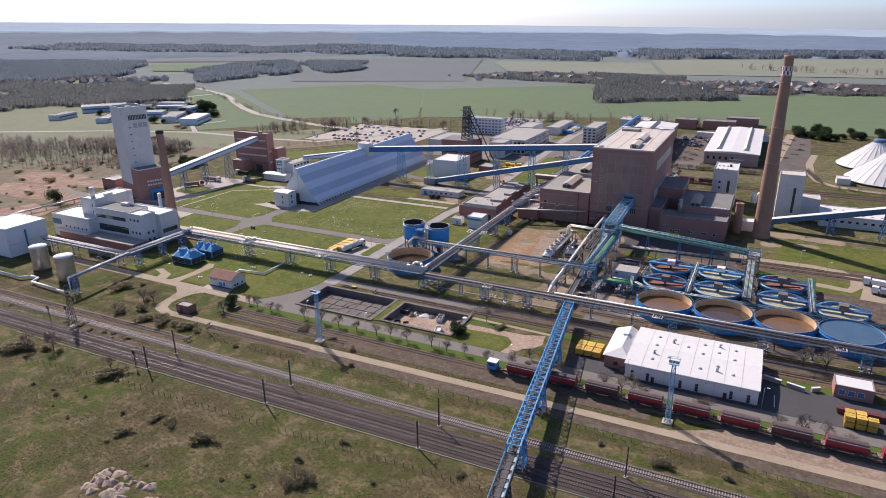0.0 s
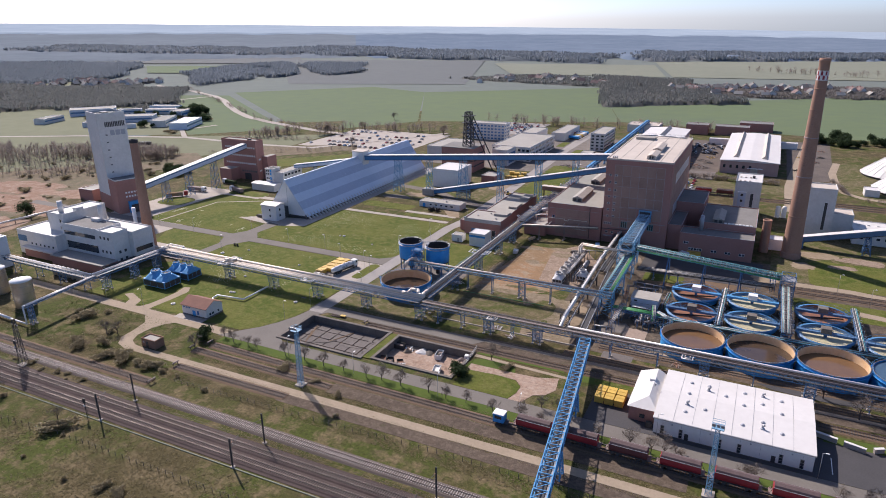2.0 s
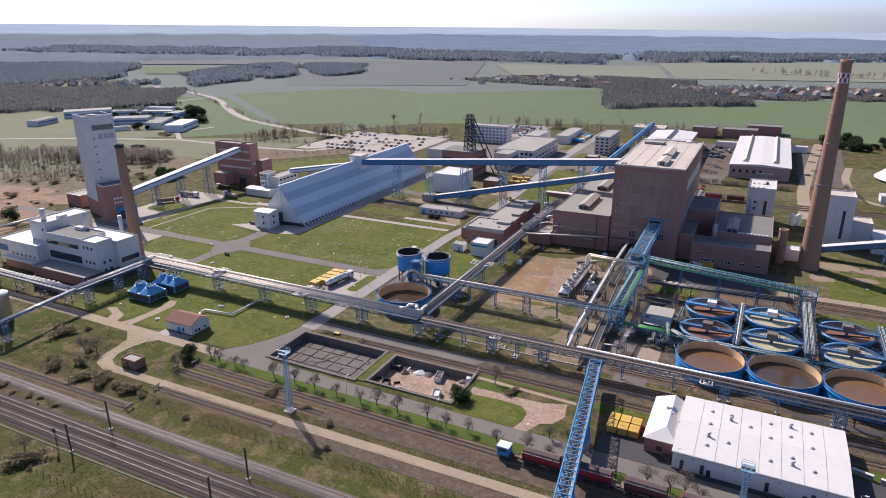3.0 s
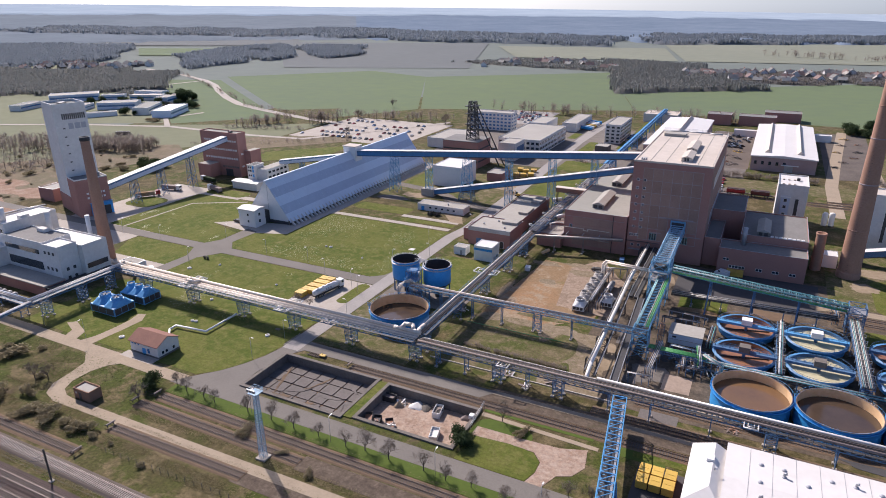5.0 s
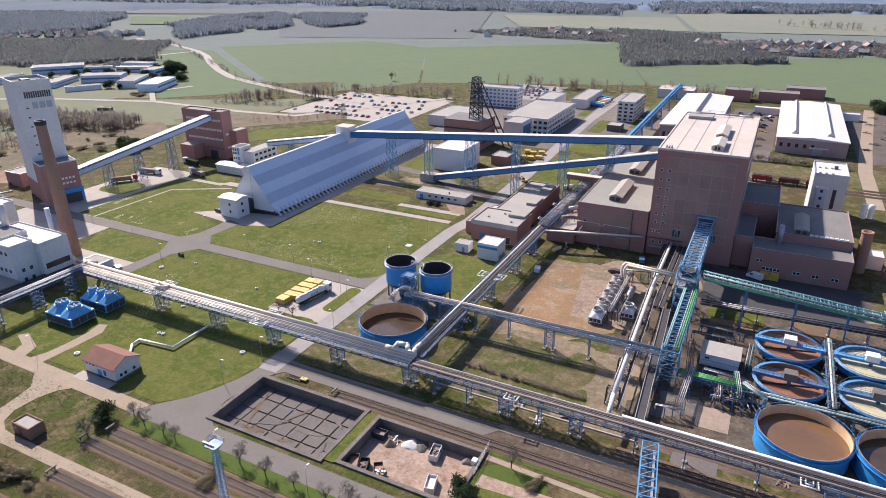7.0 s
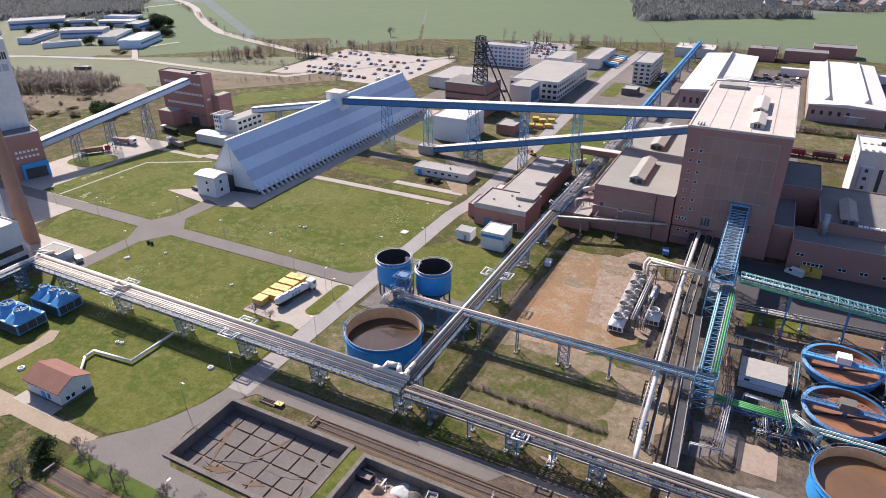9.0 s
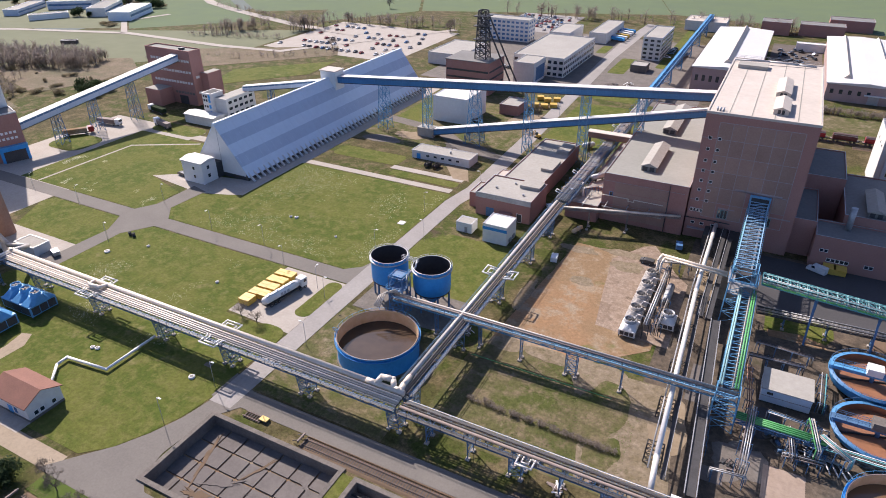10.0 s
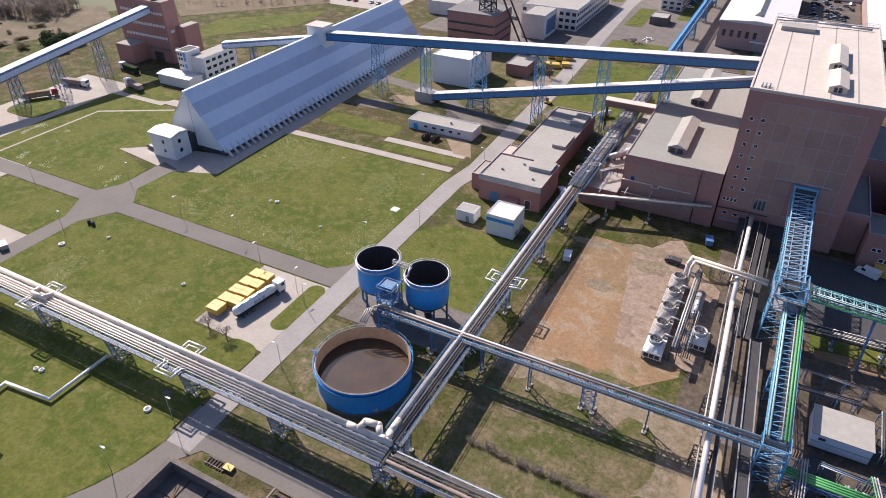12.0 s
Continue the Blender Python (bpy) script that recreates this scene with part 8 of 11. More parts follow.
for k in range(3):
    part("pipe", Mesh().path([(-82 + 0.55 * k, 279, 5.5 - 0.1 * k), (-82 + 0.55 * k, 311, 5.5 - 0.1 * k)], 0.22, 8), (PIPE, STEEL, DARKSTEEL)[k], cp)
for k in range(5):
    part("branch", Mesh().path([(-82, 282 + 6.6 * k, 5.5), (-84.2, 282 + 6.6 * k, 5.8), (-84.8, 282 + 6.6 * k, 3.6)], 0.2, 8), PIPE, cp)
part("vessel", Mesh().tube((-79.6, 297, 1.6), (-79.6, 306, 1.6), 1.1, 14).ball((-79.6, 297, 1.6), 1.1, 14, 6).ball((-79.6, 306, 1.6), 1.1, 14, 6), STEEL, cp)

ct = thing("grey_control_container", -48.2, 273, 0, "grey switchgear container with a flat pale roof", "container")
part("body", B(-53.2, 269.2, 0.4, -43.0, 277, 3.9), CLADLIGHT, ct)
part("roof", B(-53.4, 269.0, 3.9, -42.8, 277.2, 4.1), ROOFGREY, ct)
part("plinth", B(-53, 269.4, 0, -43.2, 276.8, 0.4), DARKSTEEL, ct)
part("seam", B(-53.25, 269.1, 2.0, -42.95, 269.2, 2.12), STEEL, ct)
part("louvre", B(-52, 269.1, 2.6, -50.8, 269.22, 3.2), DARKSTEEL, ct)


def wheelset(parent, pts, r=0.5, w=0.32, axis="y"):
    for x, y, z in pts:
        d = Vector((0, w / 2, 0)) if axis == "y" else Vector((w / 2, 0, 0))
        wh = part("wheel", Mesh().tube(Vector((x, y, z)) - d, Vector((x, y, z)) + d, r, 14), RUBBER, parent)
        part("rim", Mesh().tube(Vector((x, y, z)) - d * 1.08, Vector((x, y, z)) + d * 1.08, r * 0.5, 10), STEEL, wh)


def tanker():
    t = thing("tank_lorry", 0, 0, 0, "white tank lorry parked beside yellow skips", "lorry")
    part("tank", Mesh().tube((0, -8, 2.3), (0, 2.6, 2.3), 1.15, 20).ball((0, -8, 2.3), 1.15, 20, 8).ball((0, 2.6, 2.3), 1.15, 20, 8), WHITE, t)
    part("top_walk", B(-0.4, -7.8, 3.4, 0.4, 2.4, 3.5), STEEL, t)
    for k in range(4):
        part("dome_lid", Mesh().tube((0, -6.5 + 2.6 * k, 3.4), (0, -6.5 + 2.6 * k, 3.7), 0.32, 10), STEEL, t)
    part("chassis", B(-1.0, -8.6, 0.8, 1.0, 5.4, 1.15), DARKSTEEL, t)
    cab = part("cab", B(-1.2, 4.0, 0.9, 1.2, 6.2, 3.5), WHITE, t)
    part("windscreen", B(-1.08, 6.17, 2.1, 1.08, 6.24, 3.2), GLASS, cab)
    part("side_window", B(1.17, 4.9, 2.2, 1.23, 5.9, 3.1), GLASS, cab)
    part("side_window", B(-1.23, 4.9, 2.2, -1.17, 5.9, 3.1), GLASS, cab)
    for k, w in enumerate((0.9, 0.7, 0.8)):
        part("lettering_bar", B(1.13, -3.6 + 1.2 * k, 1.9, 1.17, -3.6 + 1.2 * k + w, 2.8), SIGNGREY, t)
    wheelset(t, [(s * 1.0, y, 0.5) for s in (-1, 1) for y in (-7, -5.7, -4.4, 3.6, 5.4)], axis="x")
    return t


tk = tanker()
tk.matrix_basis = pose(-176.8, 254.6, 0.06, 0, 0, -10)


def van(material, label, h=2.4, l=5.6, glass=True):
    t = thing("van", 0, 0, 0, label, "van", "vans")
    part("body", Mesh().extrude_x([(-l / 2, 0.35), (l / 2, 0.35), (l / 2, 1.1), (l / 2 - 0.9, 1.35), (l / 2 - 1.6, h), (-l / 2, h)], -0.98, 0.98), material, t)
    part("windscreen", Mesh().add([(-0.88, l / 2 - 0.88, 1.38), (0.88, l / 2 - 0.88, 1.38), (0.8, l / 2 - 1.5, h - 0.12), (-0.8, l / 2 - 1.5, h - 0.12)], [(0, 1, 2, 3)]), GLASS, t)
    for s in (-1, 1):
        part("side_window", B(min(s * 0.97, s * 1.0), l / 2 - 2.4, 1.4, max(s * 0.97, s * 1.0), l / 2 - 1.4, h - 0.3), GLASS, t)
    wheelset(t, [(s * 0.85, y, 0.35) for s in (-1, 1) for y in (-l / 2 + 1.0, l / 2 - 1.0)], 0.35, 0.25, "x")
    return t


BLUECAR = mat("blue_car_paint", (0.10, 0.22, 0.42), rough=0.3, bump=0)
SILVERCAR = mat("silver_car_paint", (0.45, 0.46, 0.48), rough=0.3, metal=0.5, bump=0)
BLACKCAR = mat("black_car_paint", (0.03, 0.03, 0.035), rough=0.3, bump=0)
REDCAR = mat("red_car_paint", (0.35, 0.03, 0.03), rough=0.3, bump=0)
WHITECAR = mat("white_car_paint", (0.75, 0.75, 0.75), rough=0.3, bump=0)
van(WHITECAR, "white panel van by the brick hall").matrix_basis = pose(-42.4, 336.8, 0.05, 0, 0, 65)
van(BLUECAR, "light blue van by the conveyor portal", 1.9, 4.8).matrix_basis = pose(-82.0, 333.6, 0.05, 0, 0, 10)
van(WHITECAR, "small white van under the pipe rack", 1.9, 4.6).matrix_basis = pose(-115.2, 308, 0.07, 0, 0, 10)
van(SILVERCAR, "silver pickup by the garage", 1.7, 4.8).matrix_basis = pose(-258.6, 239, 0.08, 0, 0, 70)
van(BLACKCAR, "dark car by the shed annex", 1.6, 4.4).matrix_basis = pose(-271, 303.6, 0.06, 0, 0, 80)
flat_block("garage", -272, 234.8, -262.4, 240.4, 3.2, RENDERW, ROOFGREY, "pale flat garage at the slim chimney", "garage", 0.1)


def lorry(material, load, label):
    t = thing("lorry", 0, 0, 0, label, "lorry", "lorries")
    part("bed", B(-1.2, -7, 1.1, 1.2, 3.2, 3.0), load, t)
    part("chassis", B(-1.0, -7.2, 0.7, 1.0, 6.2, 1.1), DARKSTEEL, t)
    cab = part("cab", B(-1.2, 3.8, 0.8, 1.2, 6.2, 3.3), material, t)
    part("windscreen", B(-1.08, 6.17, 2.0, 1.08, 6.24, 3.0), GLASS, cab)
    wheelset(t, [(s * 1.0, y, 0.5) for s in (-1, 1) for y in (-6, -4.7, 2.6, 5.2)], axis="x")
    return t


lorry(WHITECAR, GREYDUST, "white tipper lorry on the works road").matrix_basis = pose(-326, 342.5, 0.06, 0, 0, 75)
lorry(WHITECAR, GREYDUST, "white tipper lorry by the shaft tower").matrix_basis = pose(-351, 333, 0.06, 0, 0, -80)
lorry(REDCAR, REDDIRT, "red tipper lorry by the shaft tower").matrix_basis = pose(-352, 317, 0.06, 0, 0, -35)
for k, (cab, load) in enumerate(((BLUECAR, BLUE), (WHITECAR, WHITE), (WHITECAR, YELLOW), (REDCAR, WHITE), (BLUECAR, WHITE), (WHITECAR, BLUE))):
    lorry(cab, load, "lorry with a box body parked beside the low hall").matrix_basis = pose(-177.4 + 0.1 * k, 626 + 6.4 * k, 0.06, 0, 0, 68)
lorry(WHITECAR, LEAF, "green-bodied lorry at the hoist building").matrix_basis = pose(-346, 357, 0.06, 0, 0, 80)


# ---- train ----
def wagon(material, label):
    x, y = 0, 0
    t = thing("hopper_wagon", 0, 0, 0, label, "wagon", "hopper wagons")
    L = 11.4
    part("body", Mesh().extrude_x([(-1.0, 1.3), (1.0, 1.3), (1.42, 2.3), (1.42, 3.4), (-1.42, 3.4), (-1.42, 2.3)], -L / 2 + 0.9, L / 2 - 0.9), material, t)
    part("cover", Mesh().extrude_x([(-1.3, 3.4), (1.3, 3.4), (0.95, 3.85), (0.0, 4.1), (-0.95, 3.85)], -L / 2 + 1.1, L / 2 - 1.1), WAGONTOP, t)
    part("cover_rail", Mesh().box(-L / 2 + 0.9, -1.48, 3.36, L / 2 - 0.9, -1.38, 3.5).box(-L / 2 + 0.9, 1.38, 3.36, L / 2 - 0.9, 1.48, 3.5), STEEL, t)
    part("underframe", B(-L / 2, -1.2, 0.95, L / 2, 1.2, 1.25), DARKSTEEL, t)
    for s in (-1, 1):
        part("end_platform", Mesh().box(min(s * (L / 2 - 0.9), s * L / 2), -1.2, 1.25, max(s * (L / 2 - 0.9), s * L / 2), 1.2, 1.35).beam((s * (L / 2 - 0.2), -1.0, 1.3), (s * (L / 2 - 1.0), -1.0, 3.0), 0.1).beam((s * (L / 2 - 0.2), 1.0, 1.3), (s * (L / 2 - 1.0), 1.0, 3.0), 0.1), GREYDUST, t)
        part("buffer", Mesh().tube((s * L / 2, -0.87, 1.06), (s * (L / 2 + 0.55), -0.87, 1.06), 0.2, 8).tube((s * L / 2, 0.87, 1.06), (s * (L / 2 + 0.55), 0.87, 1.06), 0.2, 8), DARKSTEEL, t)
    for bx in (-L / 2 + 1.6, -L / 2 + 3.2, L / 2 - 3.2, L / 2 - 1.6):
        part("wheelset", Mesh().tube((bx, -0.85, 0.46), (bx, -0.65, 0.46), 0.46, 12).tube((bx, 0.65, 0.46), (bx, 0.85, 0.46), 0.46, 12).tube((bx, -0.7, 0.46), (bx, 0.7, 0.46), 0.1, 6), DARKSTEEL, t)
    return t


wr = wagon(RED, "red hopper wagon with a dusty grey cover on the siding")
wr.matrix_basis = pose(-60.2, 174.5, 0.58)
wd = wagon(DARKRED, "faded brown hopper wagon with a dusty cover")
wd.matrix_basis = pose(-35.0, 174.5, 0.58)
for k in range(12):
    if k in (0, 2):
        continue
    copy_thing(wd if k in (6, 9) else wr, pose(-60.2 + 12.6 * k, 174.5, 0.58))
for k in range(3):
    copy_thing((wr, wd, wr)[k], pose(-46 + 12.6 * k, 464, 0.42))
sh = thing("shunting_tractor", -70.2, 174.5, 0, "small blue box-shaped shunting tractor at the train's end", "locomotive")
part("cab", B(-71.7, 173.2, 1.2, -68.6, 175.8, 3.6), BLUE, sh)
part("roof", B(-71.8, 173.1, 3.6, -68.5, 175.9, 3.8), WHITE, sh)
part("frame", B(-71.8, 173.3, 0.9, -67.6, 175.7, 1.2), DARKSTEEL, sh)
part("window", B(-71.2, 173.15, 2.3, -69.2, 173.22, 3.2), GLASS, sh)
for x in (-71, -68.8):
    part("wheelset", Mesh().tube((x, 173.7, 0.98), (x, 175.3, 0.98), 0.42, 12), DARKSTEEL, sh)
for x, y in ((-176.6, 147.6), (-178.4, 158.5), (-182.2, 169.4), (-179.2, 174.5), (-138.6, 211.6)):
    b = thing("buffer_stop", x, y, 0, "rusty steel buffer stop at the track's end", "buffer stop", "buffer stops")
    part("frame", Mesh().beam((x, y - 0.9, 0.3), (x + 0.3, y - 0.9, 1.4), 0.2).beam((x, y + 0.9, 0.3), (x + 0.3, y + 0.9, 1.4), 0.2).beam((x - 1.4, y - 0.9, 0.4), (x + 0.2, y - 0.9, 1.3), 0.15).beam((x - 1.4, y + 0.9, 0.4), (x + 0.2, y + 0.9, 1.3), 0.15), DARKSTEEL, b)
    part("beam", Mesh().beam((x + 0.3, y - 1.3, 1.3), (x + 0.3, y + 1.3, 1.3), 0.35), GREYDUST, b)


# ---- masts, poles and lamps ----
def light_mast(x, y, h):
    m = thing("light_mast", x, y, 0, "tall light blue lattice floodlight mast", "light mast", "light masts")
    part("tower", Mesh().trestle(x, y, h - 1.2, 1.4, 1.4, 0.9, 0.9, 14, 0.12), MASTBLUE, m)
    part("platform", B(x - 1.3, y - 1.3, h - 1.2, x + 1.3, y + 1.3, h - 1.05), MASTBLUE, m)
    part("handrail", Mesh().rail((x - 1.3, y - 1.3, h - 1.1), (x + 1.3, y - 1.3, h - 1.1)).rail((x + 1.3, y - 1.3, h - 1.1), (x + 1.3, y + 1.3, h - 1.1)).rail((x - 1.3, y + 1.3, h - 1.1), (x + 1.3, y + 1.3, h - 1.1)).rail((x - 1.3, y - 1.3, h - 1.1), (x - 1.3, y + 1.3, h - 1.1)), MASTBLUE, m)
    for a in (-0.9, 0, 0.9):
        part("floodlight", B(x + a - 0.35, y - 1.55, h - 0.4, x + a + 0.35, y - 1.25, h + 0.3), STEEL, m)
    part("footing", B(x - 1.4, y - 1.4, 0, x + 1.4, y + 1.4, 0.4), CONCRETE, m)


light_mast(-133.2, 166.8, 20)
light_mast(-15.3, 169.2, 20)


def catenary(x, y, h, side):
    p = thing("catenary_pole", x, y, 0, "dark steel railway overhead-line pole with a bracket", "pole", "overhead-line poles")
    part("pole", Mesh().beam((x, y, 0), (x, y, h), 0.32), DARKSTEEL, p)
    part("bracket", Mesh().beam((x, y, h - 1.6), (x, y + side * 3.2, h - 1.0), 0.1).beam((x, y, h - 3.2), (x, y + side * 3.2, h - 1.2), 0.1).beam((x, y + side * 0.6, h - 2.6), (x, y + side * 2.8, h - 2.9), 0.08), DARKSTEEL, p)
    part("insulator", Mesh().tube((x, y + side * 0.4, h - 1.5), (x, y + side * 0.9, h - 1.42), 0.13, 8), CHIMBRICK, p)
    part("footing", B(x - 0.5, y - 0.5, 0, x + 0.5, y + 0.5, 0.3), CONCRETE, p)


for x in (30, -21, -72.2, -123.4, -172.4, -275, -326, -377):
    catenary(x, line_y(x, 138.6), 9.2, -1)
    catenary(x - 0.6, line_y(x, 127.4), 8.6, 1)
for y, z, n in ((130.8, 6.4, "contact_wire"), (135.1, 6.4, "contact_wire"), (130.8, 7.6, "carrier_wire"), (135.1, 7.6, "carrier_wire")):
    solo(n, Mesh().beam((-420, line_y(-420, y), z), (130, line_y(130, y), z), 0.03), DARKSTEEL, "thin overhead wire above the main line", "wire")
lm = thing("lattice_portal_mast", -224.6, 137.2, 0, "tall dark lattice mast beside the railway", "mast")
part("tower", Mesh().trestle(-224.6, 137.2, 16.5, 2.0, 2.0, 0.7, 0.7, 9, 0.13), DARKSTEEL, lm)
part("crossarm", Mesh().beam((-226.4, 137.2, 14.6), (-222.8, 137.2, 14.6), 0.14).beam((-226, 137.2, 12.8), (-223.2, 137.2, 12.8), 0.12), DARKSTEEL, lm)
part("footing", B(-226, 135.8, 0, -223.2, 138.6, 0.35), CONCRETE, lm)


def signal(x, y):
    g = thing("railway_signal", x, y, 0, "dark railway signal post with a white marker board", "signal", "railway signals")
    part("post", Mesh().tube((x, y, 0), (x, y, 5.4), 0.11, 8), DARKSTEEL, g)
    part("head", Mesh().box(x - 0.45, y - 0.18, 4.6, x + 0.45, y + 0.18, 6.1), DARKSTEEL, g)
    part("board", Mesh().box(x - 0.3, y - 0.24, 3.4, x + 0.3, y - 0.2, 4.1), WHITE, g)
    part("ladder", Mesh().beam((x + 0.3, y + 0.3, 0), (x + 0.12, y + 0.12, 4.6), 0.08), DARKSTEEL, g)


signal(-238.2, 136.8)
signal(-232.0, 139.6)
signal(-178.0, 126.4)


def lamp(x, y, h, turn):
    p = thing("street_lamp", 0, 0, 0, "slim grey street lamp with a pale head", "street lamp", "street lamps")
    part("pole", Mesh().tube((0, 0, 0), (0, 0, h), 0.065, 6, 0.045), STEEL, p)
    part("arm", Mesh().beam((0, 0, h), (0.9, 0, h + 0.15), 0.07), STEEL, p)
    part("head", B(0.6, -0.16, h + 0.1, 1.4, 0.16, h + 0.24), WHITE, p)
    p.matrix_basis = pose(x, y, 0, 0, 0, turn)
    return p


l0 = lamp(-168.8, 202.0, 7.5, 0)
for x, y, t in ((-167.4, 216, 0), (-157.6, 238, 180), (-166.2, 257.5, 0), (-168.6, 287.8, 0), (-168.0, 319.4, 0), (-171.4, 261, 90), (-188.4, 266.6, -90), (-203, 274.2, -90), (-226, 274.2, -90), (-250, 252, 0), (-257.6, 282, 0), (-284, 266.4, 90), (-310, 266.4, 90), (-157.6, 345, 180), (-157.4, 300, 180), (-148, 179.0, 90), (-122, 179.2, 90), (-92, 179.4, 90), (-66, 179.0, 90), (-30, 186.6, 0), (8, 186.6, 0), (44, 186.6, 0), (-228, 187.2, -90), (-250, 187.2, -90), (30, 306.5, 0), (60, 306.5, 0), (20, 319, 0), (-157, 392, 180), (-158, 440, 180)):
    copy_thing(l0, pose(x, y, 0, 0, 0, t))

# covers, valves and small things on the lawns
for x, y, r in ((-218.4, 193.4, 0.9), (-205.8, 294.4, 0.7), (-208, 294, 0.5), (-245, 247.5, 0.9), (-236, 256, 0.5), (-213, 228.5, 0.6), (-174.7, 215.8, 0.8), (-206, 212.5, 0.6), (-204.5, 212.8, 0.6), (-200, 250, 0.5), (-185, 289, 0.4)):
    m = thing("manhole", x, y, 0, "round pale concrete manhole in the lawn", "manhole", "manholes")
    part("ring", Mesh().lathe(x, y, [(r, 0), (r, 0.45), (r - 0.1, 0.5), (0.01, 0.5)], 16), RENDERW, m)
    part("lid", Mesh().tube((x, y, 0.48), (x, y, 0.54), r * 0.55, 12), DARKSTEEL, m)
solo("concrete_cover", B(-171.8, 306.6, 0, -169.4, 309, 0.2), RENDERW, "square pale concrete cover in the lawn", "cover")
solo("concrete_cover", B(-175.6, 220.4, 0, -173.6, 221.6, 0.15), OLDCONC, "worn concrete cover in the lawn", "cover")
for x in (-247.6, -245.8):
    t = thing("litter_bin", x, 258.6, 0, "small dark round bin on the lawn", "bin", "bins")
    part("drum", Mesh().tube((x, 258.6, 0), (x, 258.6, 1.1), 0.5, 12), DARKSTEEL, t)
    part("hood", Mesh().tube((x, 258.6, 1.1), (x, 258.6, 1.3), 0.55, 12), RUBBER, t)
for k in range(6):
    y = 371 + 2.4 * (k % 3)
    t = thing("cable_drum", -187 + 3.0 * (k // 3) + 0.3 * k, 355.5 + 1.2 * (k % 3), 0, "dark cable drum standing by the long hut", "cable drum", "cable drums")
    bx, by = -187 + 3.0 * (k // 3) + 0.3 * k, 355.5 + 1.2 * (k % 3)
    part("flange", Mesh().tube((bx - 0.6, by, 1.0), (bx - 0.5, by, 1.0), 1.0, 14), DARKSTEEL, t)
    part("flange", Mesh().tube((bx + 0.5, by, 1.0), (bx + 0.6, by, 1.0), 1.0, 14), DARKSTEEL, t)
    part("core", Mesh().tube((bx - 0.5, by, 1.0), (bx + 0.5, by, 1.0), 0.55, 12), BARK, t)


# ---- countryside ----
# Distance haze is put into these three base colours, palest at the horizon.
HAZEWOOD = mat("hazed_distant_wood", (0.19, 0.23, 0.28), (0.13, 0.168, 0.22), 1.0, big=0.005, fine=0.025, bump=0, spec=0.0)
HAZELAND = mat("hazed_distant_land", (0.205, 0.23, 0.252), (0.15, 0.175, 0.198), 1.0, big=0.004, fine=0.02, bump=0, spec=0.0)
FARHAZE = mat("hazed_horizon_land", (0.36, 0.42, 0.47), (0.28, 0.335, 0.39), 1.0, big=0.0016, fine=0.008, bump=0, spec=0.0)


FIELDS = []


def field(name, corners, material, label, lift=0.5, n=14, kind="structure"):
    """A four-sided field laid on the land."""
    (ax, ay), (bx, by), (cx, cy), (dx, dy) = corners
    g = Mesh()
    FIELDS.append(name)
    base = 0.004 + 0.0022 * len(FIELDS)
    for i in range(n + 1):
        for j in range(n + 1):
            u, v = i / n, j / n
            x = (ax * (1 - u) + bx * u) * (1 - v) + (dx * (1 - u) + cx * u) * v
            y = (ay * (1 - u) + by * u) * (1 - v) + (dy * (1 - u) + cy * u) * v
            d = math.hypot(x + 20, y - 40)
            g.v.append((x, y, rise(x, y) + base + (lift + 0.02 * len(FIELDS)) * max(0, d - 900) / 400))
    m = n + 1
    g.f = [(i * m + j, (i + 1) * m + j, (i + 1) * m + j + 1, i * m + j + 1) for i in range(n) for j in range(n)]
    g.s = [True] * len(g.f)
    return solo(name, g, material, label, "field", kind)


field("green_field", [(-860, 760), (-770, 796), (-470, 570), (-540, 500)], FIELD, "bright green crop field beside the curving road")
field("green_field", [(-790, 830), (-630, 990), (-375, 690), (-500, 606)], FIELD, "wide green crop field beyond the works")
field("green_field", [(-630, 990), (-508, 950), (-368, 671), (-420, 590)], FIELD, "wide green crop field beyond the works", 0.6)
field("green_field", [(-508, 950), (-270, 1110), (-160, 750), (-366, 674)], FIELD, "dark green crop field behind the offices", 0.55)
field("green_field", [(-205, 900), (160, 1150), (110, 715), (-160, 752)], FIELD, "green crop field before the village", 0.5)
field("green_field", [(160, 1150), (700, 1300), (600, 640), (110, 715)], FIELD, "green crop field before the village", 0.5)
field("brown_field", [(-1200, 1440), (-698, 1640), (-500, 1085), (-800, 975)], FIELD2, "brown fallow field", 0.55)
field("pale_field", [(-640, 1560), (-270, 1640), (-200, 1340), (-500, 1310)], FIELD3, "pale yellowish field", 0.6)
field("pale_field", [(-286, 1740), (420, 2020), (420, 1420), (-187, 1340)], FIELD3, "pale yellowish field behind the village", 0.6)
field("pale_field", [(420, 2020), (900, 2000), (800, 1420), (420, 1420)], FIELD2, "fallow field behind the village", 0.6)
field("brown_field", [(-2100, 1180), (-1265, 1600), (-1090, 1380), (-1720, 1000)], FIELD2, "brown fallow field behind the wood", 0.55)
field("green_field", [(-1349, 1130), (-1150, 1240), (-1100, 1070), (-1211, 1016)], FIELD, "green strip of crops beside a wood", 0.7)
field("meadow", [(-900, 330), (-480, 520), (-430, 440), (-600, 240)], MEADOW, "dull meadow beyond the shaft tower", 0.4)
field("meadow", [(-480, 520), (-405, 560), (-402, 480), (-430, 440)], MEADOW, "dull meadow beside the car park", 0.4)
field("meadow", [(-1500, 900), (-880, 800), (-548, 498), (-900, 330)], MEADOW, "dull open land round the small estate", 0.3)


